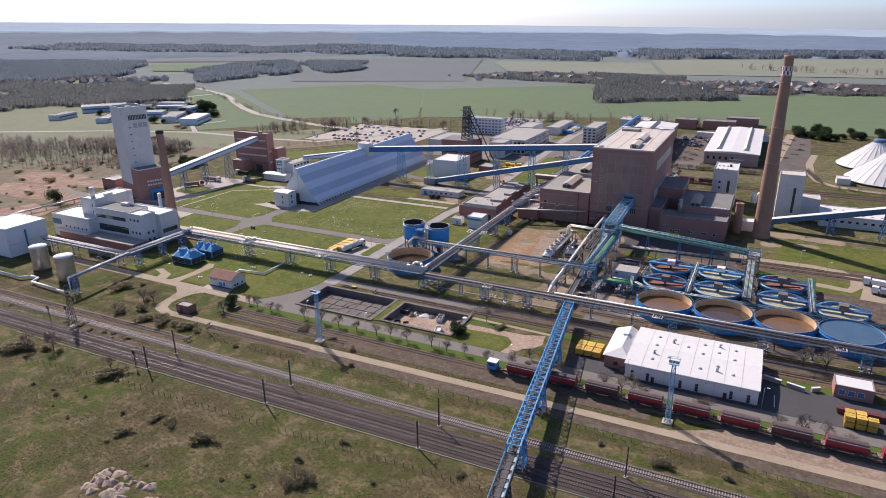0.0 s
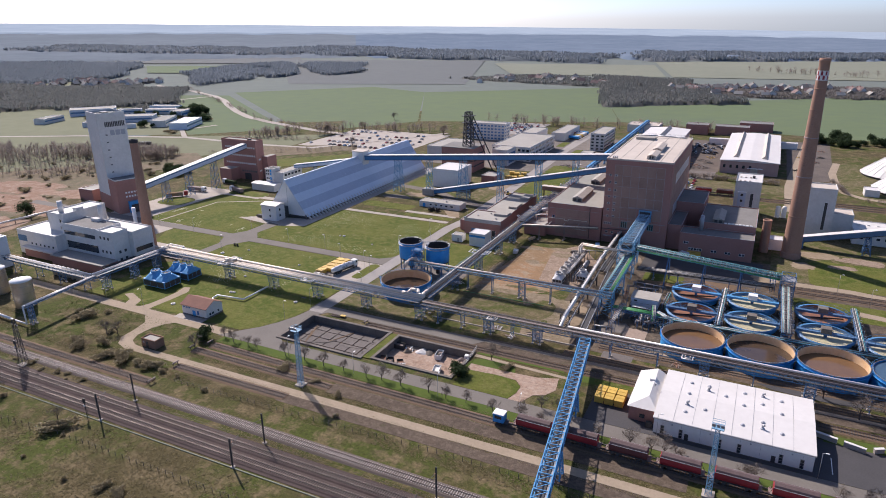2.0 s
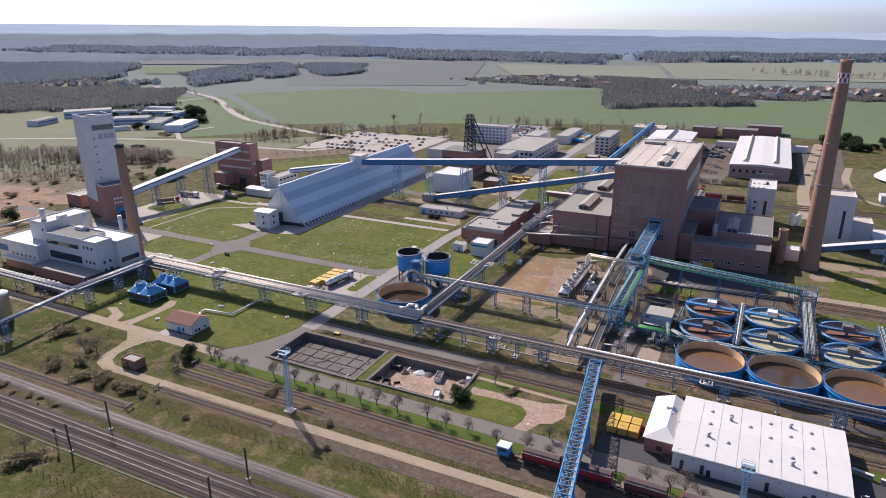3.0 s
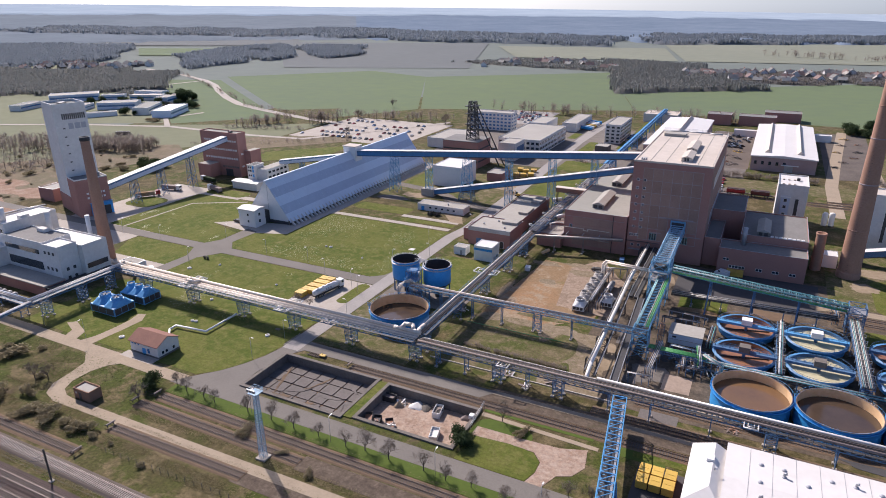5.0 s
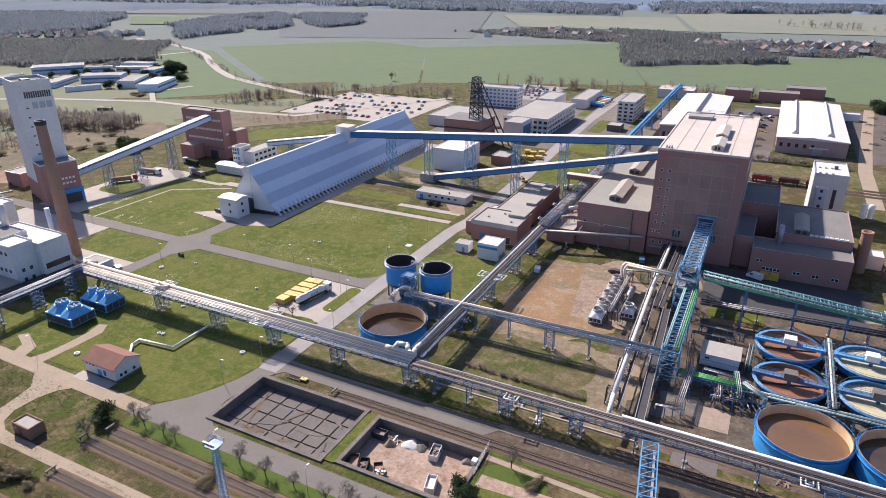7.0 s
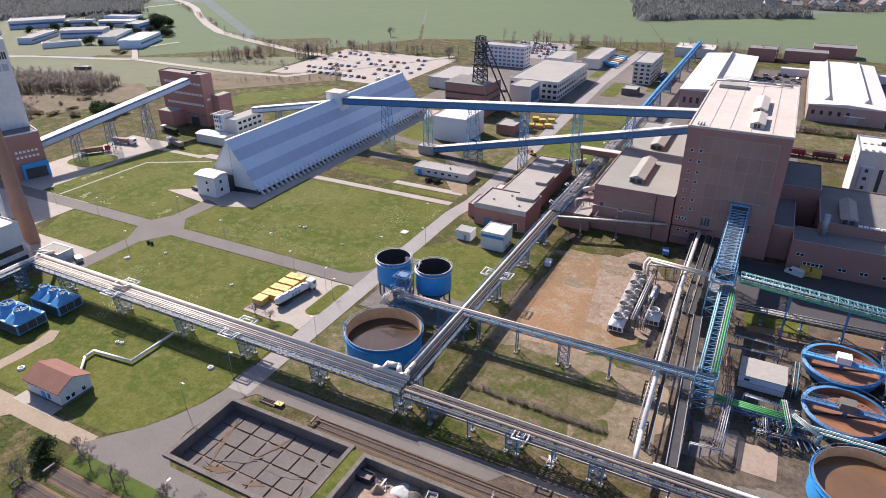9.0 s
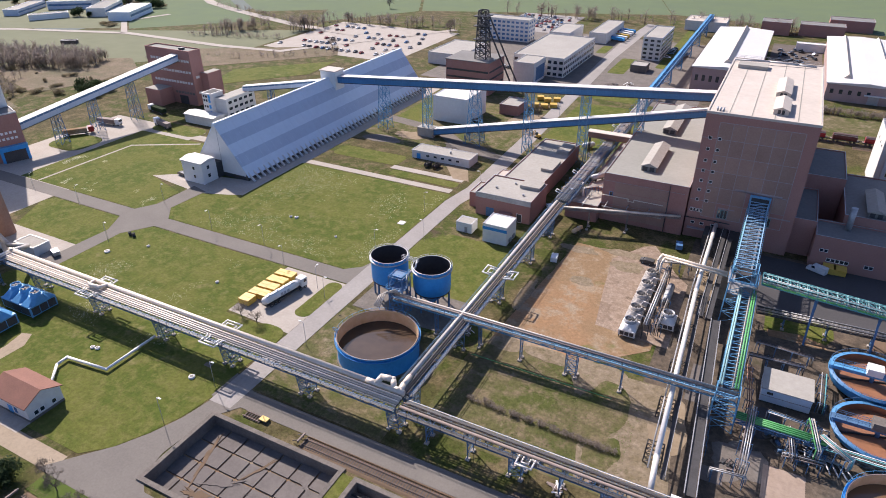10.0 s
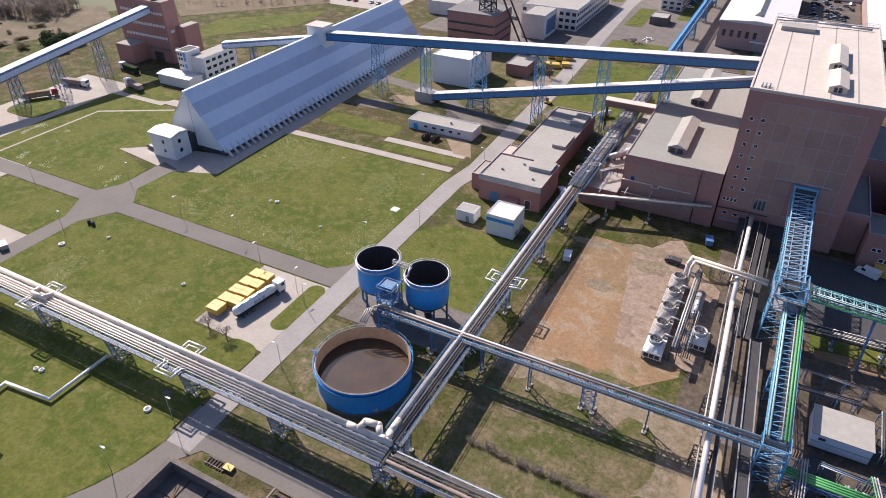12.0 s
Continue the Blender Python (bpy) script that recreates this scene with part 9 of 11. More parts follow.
def arc(name, d0, d1, a0, a1, material, label, seed, rough=0.12, lift=3.0, n=260, rows=14):
    """A band of distant land from one bearing to another, with an uneven edge that comes down to the ground."""
    g = Mesh()
    for i in range(n + 1):
        a = radians(a0 + (a1 - a0) * i / n)
        end = min(i, n - i) / (0.06 * n)
        lo = d0 * (1 + rough * noise.noise((i * 0.23, seed, 0.0)) + 0.4 * rough * noise.noise((i * 0.9, seed, 2.0)))
        hi = d1 * (1 + 0.5 * rough * noise.noise((i * 0.3, seed, 5.0)))
        for j in range(-1, rows + 2):
            t = min(max(j, 0), rows) / rows
            d = min(4640, lo + (hi - lo) * t + (40 if j > rows else -30 if j < 0 else 0))
            x, y = -30 - d * math.sin(a), 60 + d * math.cos(a)
            g.v.append((x, y, rise(x, y) + (lift * min(1, end) + 0.3 if 0 <= j <= rows else -3)))
    m = rows + 3
    g.f = [(i * m + j, i * m + j + 1, (i + 1) * m + j + 1, (i + 1) * m + j) for i in range(n) for j in range(m - 1)]
    g.s = [True] * len(g.f)
    return solo(name, g, material, label, "backdrop", "structure")


arc("backdrop", 1900, 4680, 100, 34, HAZELAND, "distant land with haze painted in as blue-grey", 1.0, 0.02, 3.0)
arc("backdrop", 1900, 4680, 34, -70, HAZEWOOD, "dark distant woodland with haze painted in as blue-grey", 1.5, 0.05, 5.0)
arc("backdrop", 3500, 4680, 100, -70, FARHAZE, "distant land at the horizon, painted pale with haze", 2.0, 0.05, 8.0)

def road_strip(name, pts, w, material, label, lift=0.25):
    g = Mesh()
    n = len(pts)
    for i, (x, y) in enumerate(pts):
        a, b = Vector(pts[max(0, i - 1)]), Vector(pts[min(n - 1, i + 1)])
        d = (b - a).normalized()
        for s in (-1, 1):
            px, py = x - d.y * w / 2 * s, y + d.x * w / 2 * s
            g.v.append((px, py, rise(px, py) + lift))
    g.f = [(2 * i, 2 * i + 1, 2 * i + 3, 2 * i + 2) for i in range(n - 1)]
    g.s = [False] * len(g.f)
    return solo(name, g, material, label, "road", "structure")


road_strip("country_road", [(-1000, 858), (-869, 818), (-785, 781), (-730, 745), (-678, 700), (-620, 655), (-570, 622), (-528, 604), (-481, 588), (-430, 572), (-360, 560)], 9, CONCRETE, "pale country road curving between fields")
road_strip("country_road", [(-900, 330), (-727, 406), (-621, 458), (-526, 487), (-428, 486), (-378, 492), (-300, 610)], 6, CONCRETE, "pale lane past the works")
road_strip("country_road", [(-785, 781), (-800, 720), (-760, 660), (-700, 600)], 6, CONCRETE, "pale side road to the estate")
road_strip("country_road", [(-530, 487), (-570, 520), (-560, 560)], 5, CONCRETE, "pale lane to the estate")
road_strip("works_road", [(4, 320.4), (25, 320.6), (36, 318.5), (41.5, 312), (41, 302), (38, 296), (26, 298)], 4.5, PATHCONC, "pale works road by the tanks", 0.12)
road_strip("works_road", [(36, 600), (31, 560), (31, 520), (35, 500), (44, 490), (60, 484), (110, 476)], 5, PATHCONC, "pale works road beside the domes", 0.12)
road_strip("works_road", [(20, 700), (8, 560), (4, 506), (4, 440)], 7, PATHCONC, "pale works road past the assembly hall", 0.1)


# ---- trees ----
def bare_tree_meshes(seed, h):
    """Trunk and limbs, and the fine crown, of a leafless tree."""
    rnd = random.Random(seed)
    trunk, crown = Mesh(), Mesh()

    def grow(p, d, l, r, depth):
        q = p + d * l
        (trunk if depth < 2 else crown).tube(p, q, r, 5 if depth < 2 else 3, r * 0.62, False)
        if depth == 4:
            for _ in range(5):
                o = Vector((rnd.gauss(0, 1), rnd.gauss(0, 1), rnd.gauss(0.5, 0.8))).normalized()
                w = o.orthogonal().normalized() * 0.03
                crown.add([q - w, q + w, q + o * l * rnd.uniform(0.7, 1.5)], [(0, 1, 2)])
            return
        n = (4, 4, 3, 3)[depth]
        for k in range(n):
            a = 2 * math.pi * (k + rnd.random()) / n
            spread = (0.75, 0.8, 0.85, 0.9)[depth] * rnd.uniform(0.6, 1.15)
            o = d.orthogonal().normalized()
            o = (Matrix.Rotation(a, 3, d) @ o)
            nd = (d + o * spread + Vector((0, 0, 0.18))).normalized()
            grow(p + d * l * rnd.uniform(0.5, 1.0), nd, l * rnd.uniform(0.6, 0.85), r * 0.55, depth + 1)

    grow(Vector((0, 0, -0.1)), Vector((rnd.uniform(-0.05, 0.05), rnd.uniform(-0.05, 0.05), 1)).normalized(), h * 0.36, h * 0.026, 0)
    return trunk, crown


def bare_tree(seed, h, label):
    t = thing("bare_tree", 0, 0, 0, label, "tree", "bare trees")
    a, b = bare_tree_meshes(seed, h)
    part("trunk", a, BARK, t)
    part("crown", b, TWIG, t)
    return t


def shrub(seed, r, h, material, label, name="shrub", n=320, leaf=0.28):
    """A bush of many small leaves over a few stems."""
    rnd = random.Random(seed)
    t = thing(name, 0, 0, 0, label, "bush", name + "s")
    g = Mesh()
    lobes = [(rnd.uniform(-0.55, 0.55) * r, rnd.uniform(-0.55, 0.55) * r, h * rnd.uniform(0.35, 0.7), rnd.uniform(0.4, 0.62) * r) for _ in range(6)]
    for _ in range(n):
        cx, cy, cz, cr = rnd.choice(lobes)
        d = Vector((rnd.gauss(0, 1), rnd.gauss(0, 1), rnd.gauss(0, 1))).normalized()
        c = Vector((cx, cy, cz)) + Vector((d.x * cr, d.y * cr, d.z * min(cr, h * 0.42))) * rnd.uniform(0.45, 1.08)
        c.z = max(0.05, c.z)
        u = Vector((rnd.gauss(0, 1), rnd.gauss(0, 1), rnd.gauss(0, 1))).normalized() * leaf * rnd.uniform(0.6, 1.4)
        w = u.cross(d).normalized() * leaf * rnd.uniform(0.5, 1.1)
        g.add([c - u, c + w, c + u, c - w], [(0, 1, 2, 3)])
    s = Mesh()
    for k in range(7):
        cx, cy, cz, cr = lobes[k % 6]
        s.tube((cx * 0.2, cy * 0.2, 0), (cx, cy, cz), 0.06, 4, 0.03)
    part("stems", s, BARK, t)
    part("leaves", g, material, t)
    return t


T1 = bare_tree(1, 6.0, "small bare roadside tree without leaves")
T2 = bare_tree(2, 6.0, "small bare roadside tree with crooked limbs")
T3 = bare_tree(3, 6.0, "bare tree with a spreading crown")
for t, p in ((T1, (-150, 179.6)), (T2, (-142, 179.8)), (T3, (-134, 179.4))):
    t.matrix_basis = pose(*p, 0.05)
rt = random.Random(9)


def put_tree(x, y, s=1.0, z=0.0):
    copy_thing(rt.choice((T1, T2, T3)), pose(x, y, z, 0, 0, rt.uniform(0, 360)) @ Matrix.Diagonal((s, s, s * rt.uniform(0.85, 1.15), 1)))


for k in range(12):
    put_tree(-126 + 7.4 * k + rt.uniform(-1.5, 1.5), 179.7 + rt.uniform(-0.5, 0.5), rt.uniform(0.75, 1.1))
for x in (-36, -31, -27, -23, -8, -5, 12, 18, 24, 29, 42, 47):
    put_tree(x + rt.uniform(-1, 1), 179.4 + rt.uniform(-0.6, 0.6), rt.uniform(0.8, 1.15))
for x, y, s in ((-178.6, 181.0, 0.8), (-173, 179.4, 0.9), (-166, 179.2, 0.9), (-161.8, 179, 0.8), (-182.4, 170.6, 1.1), (-181.9, 240.6, 0.9), (-175.6, 239.8, 0.9), (-216, 166, 1.1), (-219, 164, 1.0), (-85.8, 206.4, 1.0), (19.4, 219.5, 1.5), (26, 219.6, 1.6), (10.9, 227.4, 1.4), (-214, 122, 1.3), (-222, 118, 1.1), (-183, 121, 1.0), (-62, 186.8, 0.8), (-57, 186.9, 0.8), (-168, 438, 1.4), (-119, 420, 1.2)):
    put_tree(x, y, s)


def island_mat(name, cols, rough=0.95):
    m = bpy.data.materials.new(name)
    m.use_nodes = True
    t = m.node_tree
    b = t.nodes["Principled BSDF"]
    b.inputs["Roughness"].default_value, b.inputs["Specular IOR Level"].default_value = rough, 0.1
    geo = t.nodes.new("ShaderNodeNewGeometry")
    r = t.nodes.new("ShaderNodeValToRGB")
    while len(r.color_ramp.elements) < len(cols):
        r.color_ramp.elements.new(0.5)
    for i, c in enumerate(cols):
        r.color_ramp.elements[i].position = i / (len(cols) - 1)
        r.color_ramp.elements[i].color = (*c, 1)
    t.links.new(geo.outputs["Random Per Island"], r.inputs[0])
    t.links.new(r.outputs[0], b.inputs["Base Color"])
    return m


BARETWIG = leafy(island_mat("bare_twigs", [(0.21, 0.175, 0.152), (0.29, 0.24, 0.205), (0.25, 0.21, 0.18), (0.34, 0.285, 0.245)]), 0.5)


def thicket(corners, n, h, label, seed, twigs=44, slim=0.3):
    """Many slender leafless trees, each a trunk and a fine brush of twigs."""
    rnd = random.Random(seed)
    (ax, ay), (bx, by), (cx, cy), (dx, dy) = corners
    g = Mesh()
    for _ in range(n):
        u, v = rnd.random(), rnd.random()
        x = (ax * (1 - u) + bx * u) * (1 - v) + (dx * (1 - u) + cx * u) * v
        y = (ay * (1 - u) + by * u) * (1 - v) + (dy * (1 - u) + cy * u) * v
        z, t = rise(x, y), h * rnd.uniform(0.6, 1.25)
        g.tube((x, y, z - 0.2), (x + rnd.uniform(-0.3, 0.3), y, z + t * 0.8), t * 0.022, 3, t * 0.008, False)
        for _ in range(twigs):
            f = rnd.uniform(0.22, 0.85)
            p = Vector((x, y, z + t * f))
            a = rnd.uniform(0, 6.283)
            r = t * slim * rnd.uniform(0.4, 1.1) * (1.15 - 0.6 * abs(f - 0.5))
            q = p + Vector((math.cos(a) * r, math.sin(a) * r, t * rnd.uniform(0.02, 0.28)))
            w = Vector((-math.sin(a), math.cos(a), 0.4)) * t * 0.011
            g.add([p - w, p + w, q + w * 0.7, q - w * 0.7], [(0, 1, 2, 3)])
    return solo("thicket", g, BARETWIG, label, "trees", "stuff")


thicket([(-560, 400), (-465, 424), (-455, 398), (-540, 360)], 420, 8.5, "row of slender bare trees in the meadow", 41)
thicket([(-760, 330), (-560, 395), (-540, 350), (-740, 260)], 620, 8.5, "leafless wood beyond the shaft tower", 42)
thicket([(-760, 270), (-480, 372), (-440, 340), (-700, 220)], 420, 6.0, "thin leafless scrub beyond the shaft tower", 43, slim=0.45)
thicket([(-475, 512), (-446, 560), (-436, 552), (-462, 508)], 60, 8.5, "clump of bare trees beside the road", 44)
thicket([(-420, 552), (-404, 580), (-398, 574), (-412, 548)], 26, 11, "clump of tall bare trees at the car park", 45, slim=0.4)
thicket([(-480, 508), (-405, 530), (-400, 522), (-478, 500)], 90, 3.2, "brown leafless hedge along the lane", 46, slim=0.5)
thicket([(-560, 618), (-440, 582), (-438, 578), (-558, 612)], 46, 4.5, "line of small bare trees along the country road", 47, slim=0.5)
thicket([(-900, 840), (-560, 626), (-556, 620), (-896, 834)], 60, 5.0, "line of small bare trees along the country road", 48, slim=0.5)
thicket([(-300, 700), (-60, 722), (-60, 700), (-300, 690)], 70, 10, "bare trees behind the works", 49, slim=0.4)
thicket([(-420, 606), (-300, 622), (-300, 606), (-420, 590)], 60, 8, "bare trees behind the car park", 50, slim=0.4)
thicket([(-80, 1536), (260, 1400), (262, 1390), (-80, 1524)], 60, 13, "distant row of bare roadside trees", 51, slim=0.45)
thicket([(-66, 510), (-3, 510), (-3, 506), (-66, 506)], 200, 3.4, "brown leafless hedge before the far halls", 53, slim=0.5)
thicket([(29, 532), (33, 500), (38, 492), (27, 528)], 60, 3.2, "brown scrub beside the works road", 54, slim=0.5)
thicket([(44, 484), (120, 474), (120, 471), (44, 481)], 90, 2.4, "low brown scrub along the railway", 55, slim=0.5)
thicket([(-450, 440), (-340, 508), (-336, 500), (-440, 430)], 60, 3.0, "brown scrub beside the lane", 52, slim=0.5)
for x, y, s in ((-395, 600, 1.6), (-399, 672, 1.6), (-300, 600, 2), (-350, 515, 1.8)):
    put_tree(x, y, s)

S1 = shrub(11, 2.0, 2.2, SHRUB, "olive-brown bush in rough grass", "shrub", 1500, 0.13)
S2 = shrub(12, 1.6, 1.6, SHRUB, "low olive-brown bush in rough grass", "shrub", 1100, 0.11)
S3 = shrub(13, 2.2, 3.4, LEAF, "dense dark evergreen bush", "evergreen_bush", 1500, 0.17)
S1.matrix_basis, S2.matrix_basis, S3.matrix_basis = pose(-127, 106, 0) @ Matrix.Diagonal((2.2, 1.3, 1.1, 1)), pose(-98.2, 111, 0), pose(-183.8, 177.2, 0) @ Matrix.Diagonal((1.3, 1.3, 1.5, 1))


def put_shrub(x, y, s=1.0, kind=None):
    copy_thing(kind or rt.choice((S1, S2)), pose(x, y, 0, 0, 0, rt.uniform(0, 360)) @ Matrix.Diagonal((s, s * rt.uniform(0.7, 1.2), s * rt.uniform(0.7, 1.1), 1)))


for x, y, s in ((-225, 116, 1.4), (-221, 118.5, 1.3), (-216, 121, 1.4), (-230, 113, 1.5), (-211, 122, 0.9), (-179.7, 118.6, 1.5), (-92.7, 106, 1.1), (-95, 103, 0.9), (-58.5, 123.4, 1.2), (1.9, 150.6, 1.2), (-113, 157.2, 0.8), (-205, 152.6, 1.1), (-198, 153.4, 1.2), (-190, 153.6, 1.3), (-184, 153.8, 1.1), (-179, 153.4, 1.0), (-172, 153.6, 0.8), (-158, 150.8, 0.9), (-220, 154, 1.3), (-226, 156, 1.2), (-213, 158, 1.0), (-219, 166, 1.2), (-240, 170, 1.4), (-235, 176, 1.1), (-246, 172, 1.2), (-144, 172.2, 0.8), (-79, 203.4, 0.8), (-30, 151, 0.7), (-14, 149.5, 0.8), (18, 151, 0.9), (-130, 170, 0.5), (-119, 166.6, 0.5)):
    put_shrub(x, y, s)
for x, y, s in ((-91.4, 192.6, 1.0), (-93.6, 195.2, 0.8), (-90.2, 194.8, 0.7), (-183, 174.8, 0.9), (-300, 236, 0.9), (-401, 248, 1.6), (-372, 262, 1.2)):
    put_shrub(x, y, s, S3)
thicket([(-113, 240.3), (-78, 239.0), (-78, 238.0), (-113, 239.2)], 230, 1.2, "low twiggy hedge across the weedy ground", 56, 34, slim=0.6)
for k in range(34):
    put_shrub(rt.uniform(-215, -20), rt.uniform(92, 123), rt.uniform(0.25, 0.7))
for k in range(22):
    put_shrub(rt.uniform(-330, -190), rt.uniform(136.5, 140), rt.uniform(0.25, 0.5))
for k in range(26):
    put_shrub(30 + rt.uniform(-8, 70), 690 + rt.uniform(-16, 26), rt.uniform(1.2, 2.0), S3)
for k in range(16):
    put_shrub(-480 + rt.uniform(-50, 60), 372 + rt.uniform(-24, 24), rt.uniform(0.8, 1.6))


def tufts(name, n, x0, x1, y0, y1, size, material, label, seed, skip=()):
    """Countless small grass tufts."""
    rnd = random.Random(seed)
    g = Mesh()
    while n:
        x, y = rnd.uniform(x0, x1), rnd.uniform(y0, y1)
        if any(a < y < b for a, b in skip):
            continue
        if noise.noise((x * 0.06, y * 0.06, seed)) < rnd.uniform(-0.5, 0.35):
            continue
        n -= 1
        for k in range(3):
            a = rnd.uniform(0, math.pi * 2)
            r = size * rnd.uniform(0.5, 1.3)
            w = r * rnd.uniform(0.12, 0.3)
            dx, dy = math.cos(a), math.sin(a)
            bx, by = x + rnd.uniform(-0.3, 0.3) * size, y + rnd.uniform(-0.3, 0.3) * size
            g.add([(bx - dy * w, by + dx * w, 0.03), (bx + dy * w, by - dx * w, 0.03), (bx + dx * r, by + dy * r, r * rnd.uniform(0.15, 0.45))], [(0, 1, 2)])
    return solo(name, g, material, label, "grass", "stuff")


STRAW = leafy(island_mat("straw_tufts", [(0.14, 0.125, 0.06), (0.22, 0.18, 0.10), (0.18, 0.15, 0.08), (0.30, 0.245, 0.15)]), 0.5)
GREENTUFT = leafy(island_mat("green_tufts", [(0.09, 0.12, 0.035), (0.13, 0.15, 0.05), (0.17, 0.165, 0.075)]), 0.5)
tufts("dry_grass", 30000, -230, 60, 62, 125.5, 0.5, STRAW, "dry straw-coloured tussocks beside the railway", 1)
tufts("dry_grass", 16000, -330, 70, 138, 162, 0.4, STRAW, "dry weeds between the tracks", 2, ((140.6, 146.4), (146.4, 151), (156, 161)))
tufts("weeds", 4000, -180, -16, 165, 178, 0.35, STRAW, "dry weeds along the sidings", 3, ((167.6, 172), (172.2, 176.9)))
tufts("weeds", 3000, -120, -76, 228, 262, 0.3, GREENTUFT, "patchy weeds on bare ground", 4)
tufts("weeds", 2600, -260, -182, 150, 181, 0.45, GREENTUFT, "rough green weeds beside the path", 5, ((161, 166),))


# ---- far woods ----
def wood(name, corners, cell, height, material, label, seed):
    """A wood of many thin twiggy crowns over its understorey, on a four-sided stretch of land with a ragged edge."""
    (ax, ay), (bx, by), (cx, cy), (dx, dy) = corners
    g = Mesh()
    nu = max(6, min(110, int(max(math.hypot(bx - ax, by - ay), math.hypot(cx - dx, cy - dy)) / cell)))
    nv = max(6, min(110, int(max(math.hypot(dx - ax, dy - ay), math.hypot(cx - bx, cy - by)) / cell)))
    rnd = random.Random(seed)
    tops = []
    for i in range(nu + 1):
        for j in range(nv + 1):
            u, v = i / nu, j / nv
            x = (ax * (1 - u) + bx * u) * (1 - v) + (dx * (1 - u) + cx * u) * v
            y = (ay * (1 - u) + by * u) * (1 - v) + (dy * (1 - u) + cy * u) * v
            x += rnd.uniform(-0.45, 0.45) * cell + 4 * cell * noise.noise((x * 0.008, y * 0.008, seed))
            y += rnd.uniform(-0.45, 0.45) * cell + 4 * cell * noise.noise((x * 0.008, y * 0.008, seed + 9.0))
            edge = min(i, nu - i, j, nv - j)
            gap = noise.noise((x * 0.012, y * 0.012, seed + 3.0)) + 0.3 * noise.noise((x * 0.05, y * 0.05, seed)) - 0.42 + (0.3 if edge < 3 else 0)
            h = height * (0.86 + 0.16 * noise.noise((x * 0.012, y * 0.012, seed)))
            z = rise(x, y)
            g.v.append((x, y, z + (-1.5 if edge == 0 or gap > 0 else h * (0.4 if edge == 1 else 0.66))))
            if gap < 0.06 and (edge > 1 or rnd.random() < 0.5):
                tops.append((x, y, z, h))
    m = nv + 1
    g.f = [(i * m + j, (i + 1) * m + j, (i + 1) * m + j + 1, i * m + j + 1) for i in range(nu) for j in range(nv)]
    g.s = [True] * len(g.f)
    for x, y, z, h in tops:
        for _ in range(4):
            bx, by = x + rnd.uniform(-0.55, 0.55) * cell, y + rnd.uniform(-0.55, 0.55) * cell
            top = h * rnd.uniform(0.72, 1.12)
            for k in range(2):
                a = rnd.uniform(0, math.pi)
                w = cell * rnd.uniform(0.1, 0.2)
                dx, dy = w * math.cos(a), w * math.sin(a)
                g.add([(bx - dx * 0.5, by - dy * 0.5, z + h * 0.2), (bx + dx * 0.5, by + dy * 0.5, z + h * 0.2), (bx + dx, by + dy, z + top * 0.75), (bx + rnd.uniform(-0.3, 0.3) * w, by, z + top), (bx - dx, by - dy, z + top * 0.7)], [(0, 1, 2, 3, 4)])
    return solo(name, g, material, label, "woodland", "stuff")


# Distance haze is mixed into the next two crown sets, bluest afar.
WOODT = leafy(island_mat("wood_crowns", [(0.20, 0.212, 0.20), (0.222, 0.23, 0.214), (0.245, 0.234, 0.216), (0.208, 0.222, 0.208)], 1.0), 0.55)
WOODHAZE = leafy(island_mat("hazed_wood_crowns", [(0.235, 0.265, 0.292), (0.25, 0.278, 0.302), (0.265, 0.28, 0.297), (0.242, 0.27, 0.296)], 1.0), 0.55)
BARET = leafy(island_mat("bare_wood_crowns", [(0.22, 0.2, 0.18), (0.265, 0.235, 0.21), (0.205, 0.19, 0.175), (0.24, 0.22, 0.195)], 1.0), 0.6)
wood("woodland", [(-1760, 1000), (-1420, 1190), (-1180, 900), (-1250, 690)], 8, 10, WOODHAZE, "dark wood behind the settlement", 21)
wood("woodland", [(-1140, 1050), (-1150, 1400), (-900, 1140), (-920, 890)], 7, 10, WOODHAZE, "dark wood between the fields", 22)
wood("woodland", [(-1100, 1370), (-926, 1420), (-800, 1215), (-820, 1110)], 6, 9, WOODHAZE, "small dark leafless wood", 23)
wood("woodland", [(-330, 1290), (-150, 1270), (-40, 960), (-200, 870)], 5, 9, WOODT, "wood at the edge of the village", 24)
wood("woodland", [(-1250, 700), (-900, 830), (-760, 690), (-900, 480)], 6, 8, WOODT, "scattered trees round the estate", 25)
wood("woodland", [(-560, 1170), (-430, 1290), (-260, 1240), (-280, 1120)], 6, 6, WOODT, "garden trees of the village", 29)
wood("woodland", [(-170, 1180), (420, 1260), (300, 1110), (-150, 1030)], 6, 5, BARET, "garden trees of the village", 30)
wood("woodland", [(-1060, 760), (-1210, 880), (-1040, 850), (-980, 790)], 6, 6, WOODT, "garden trees of the settlement", 31)
wood("woodland", [(-340, 1740), (380, 2040), (420, 2250), (-400, 2150)], 12, 14, WOODHAZE, "broad dark wood beyond the fields", 32)
wood("woodland", [(-1450, 1650), (-420, 1640), (-400, 1960), (-1500, 2000)], 13, 14, WOODHAZE, "broad dark wood beyond the fields", 33)
wood("woodland", [(-2150, 1260), (-1280, 1600), (-1350, 1860), (-2200, 1560)], 13, 14, WOODHAZE, "broad dark wood beyond the fields", 34)


wood("woodland", [(-860, 660), (-760, 650), (-730, 610), (-850, 600)], 4, 7, WOODT, "dark trees behind the estate halls", 37)


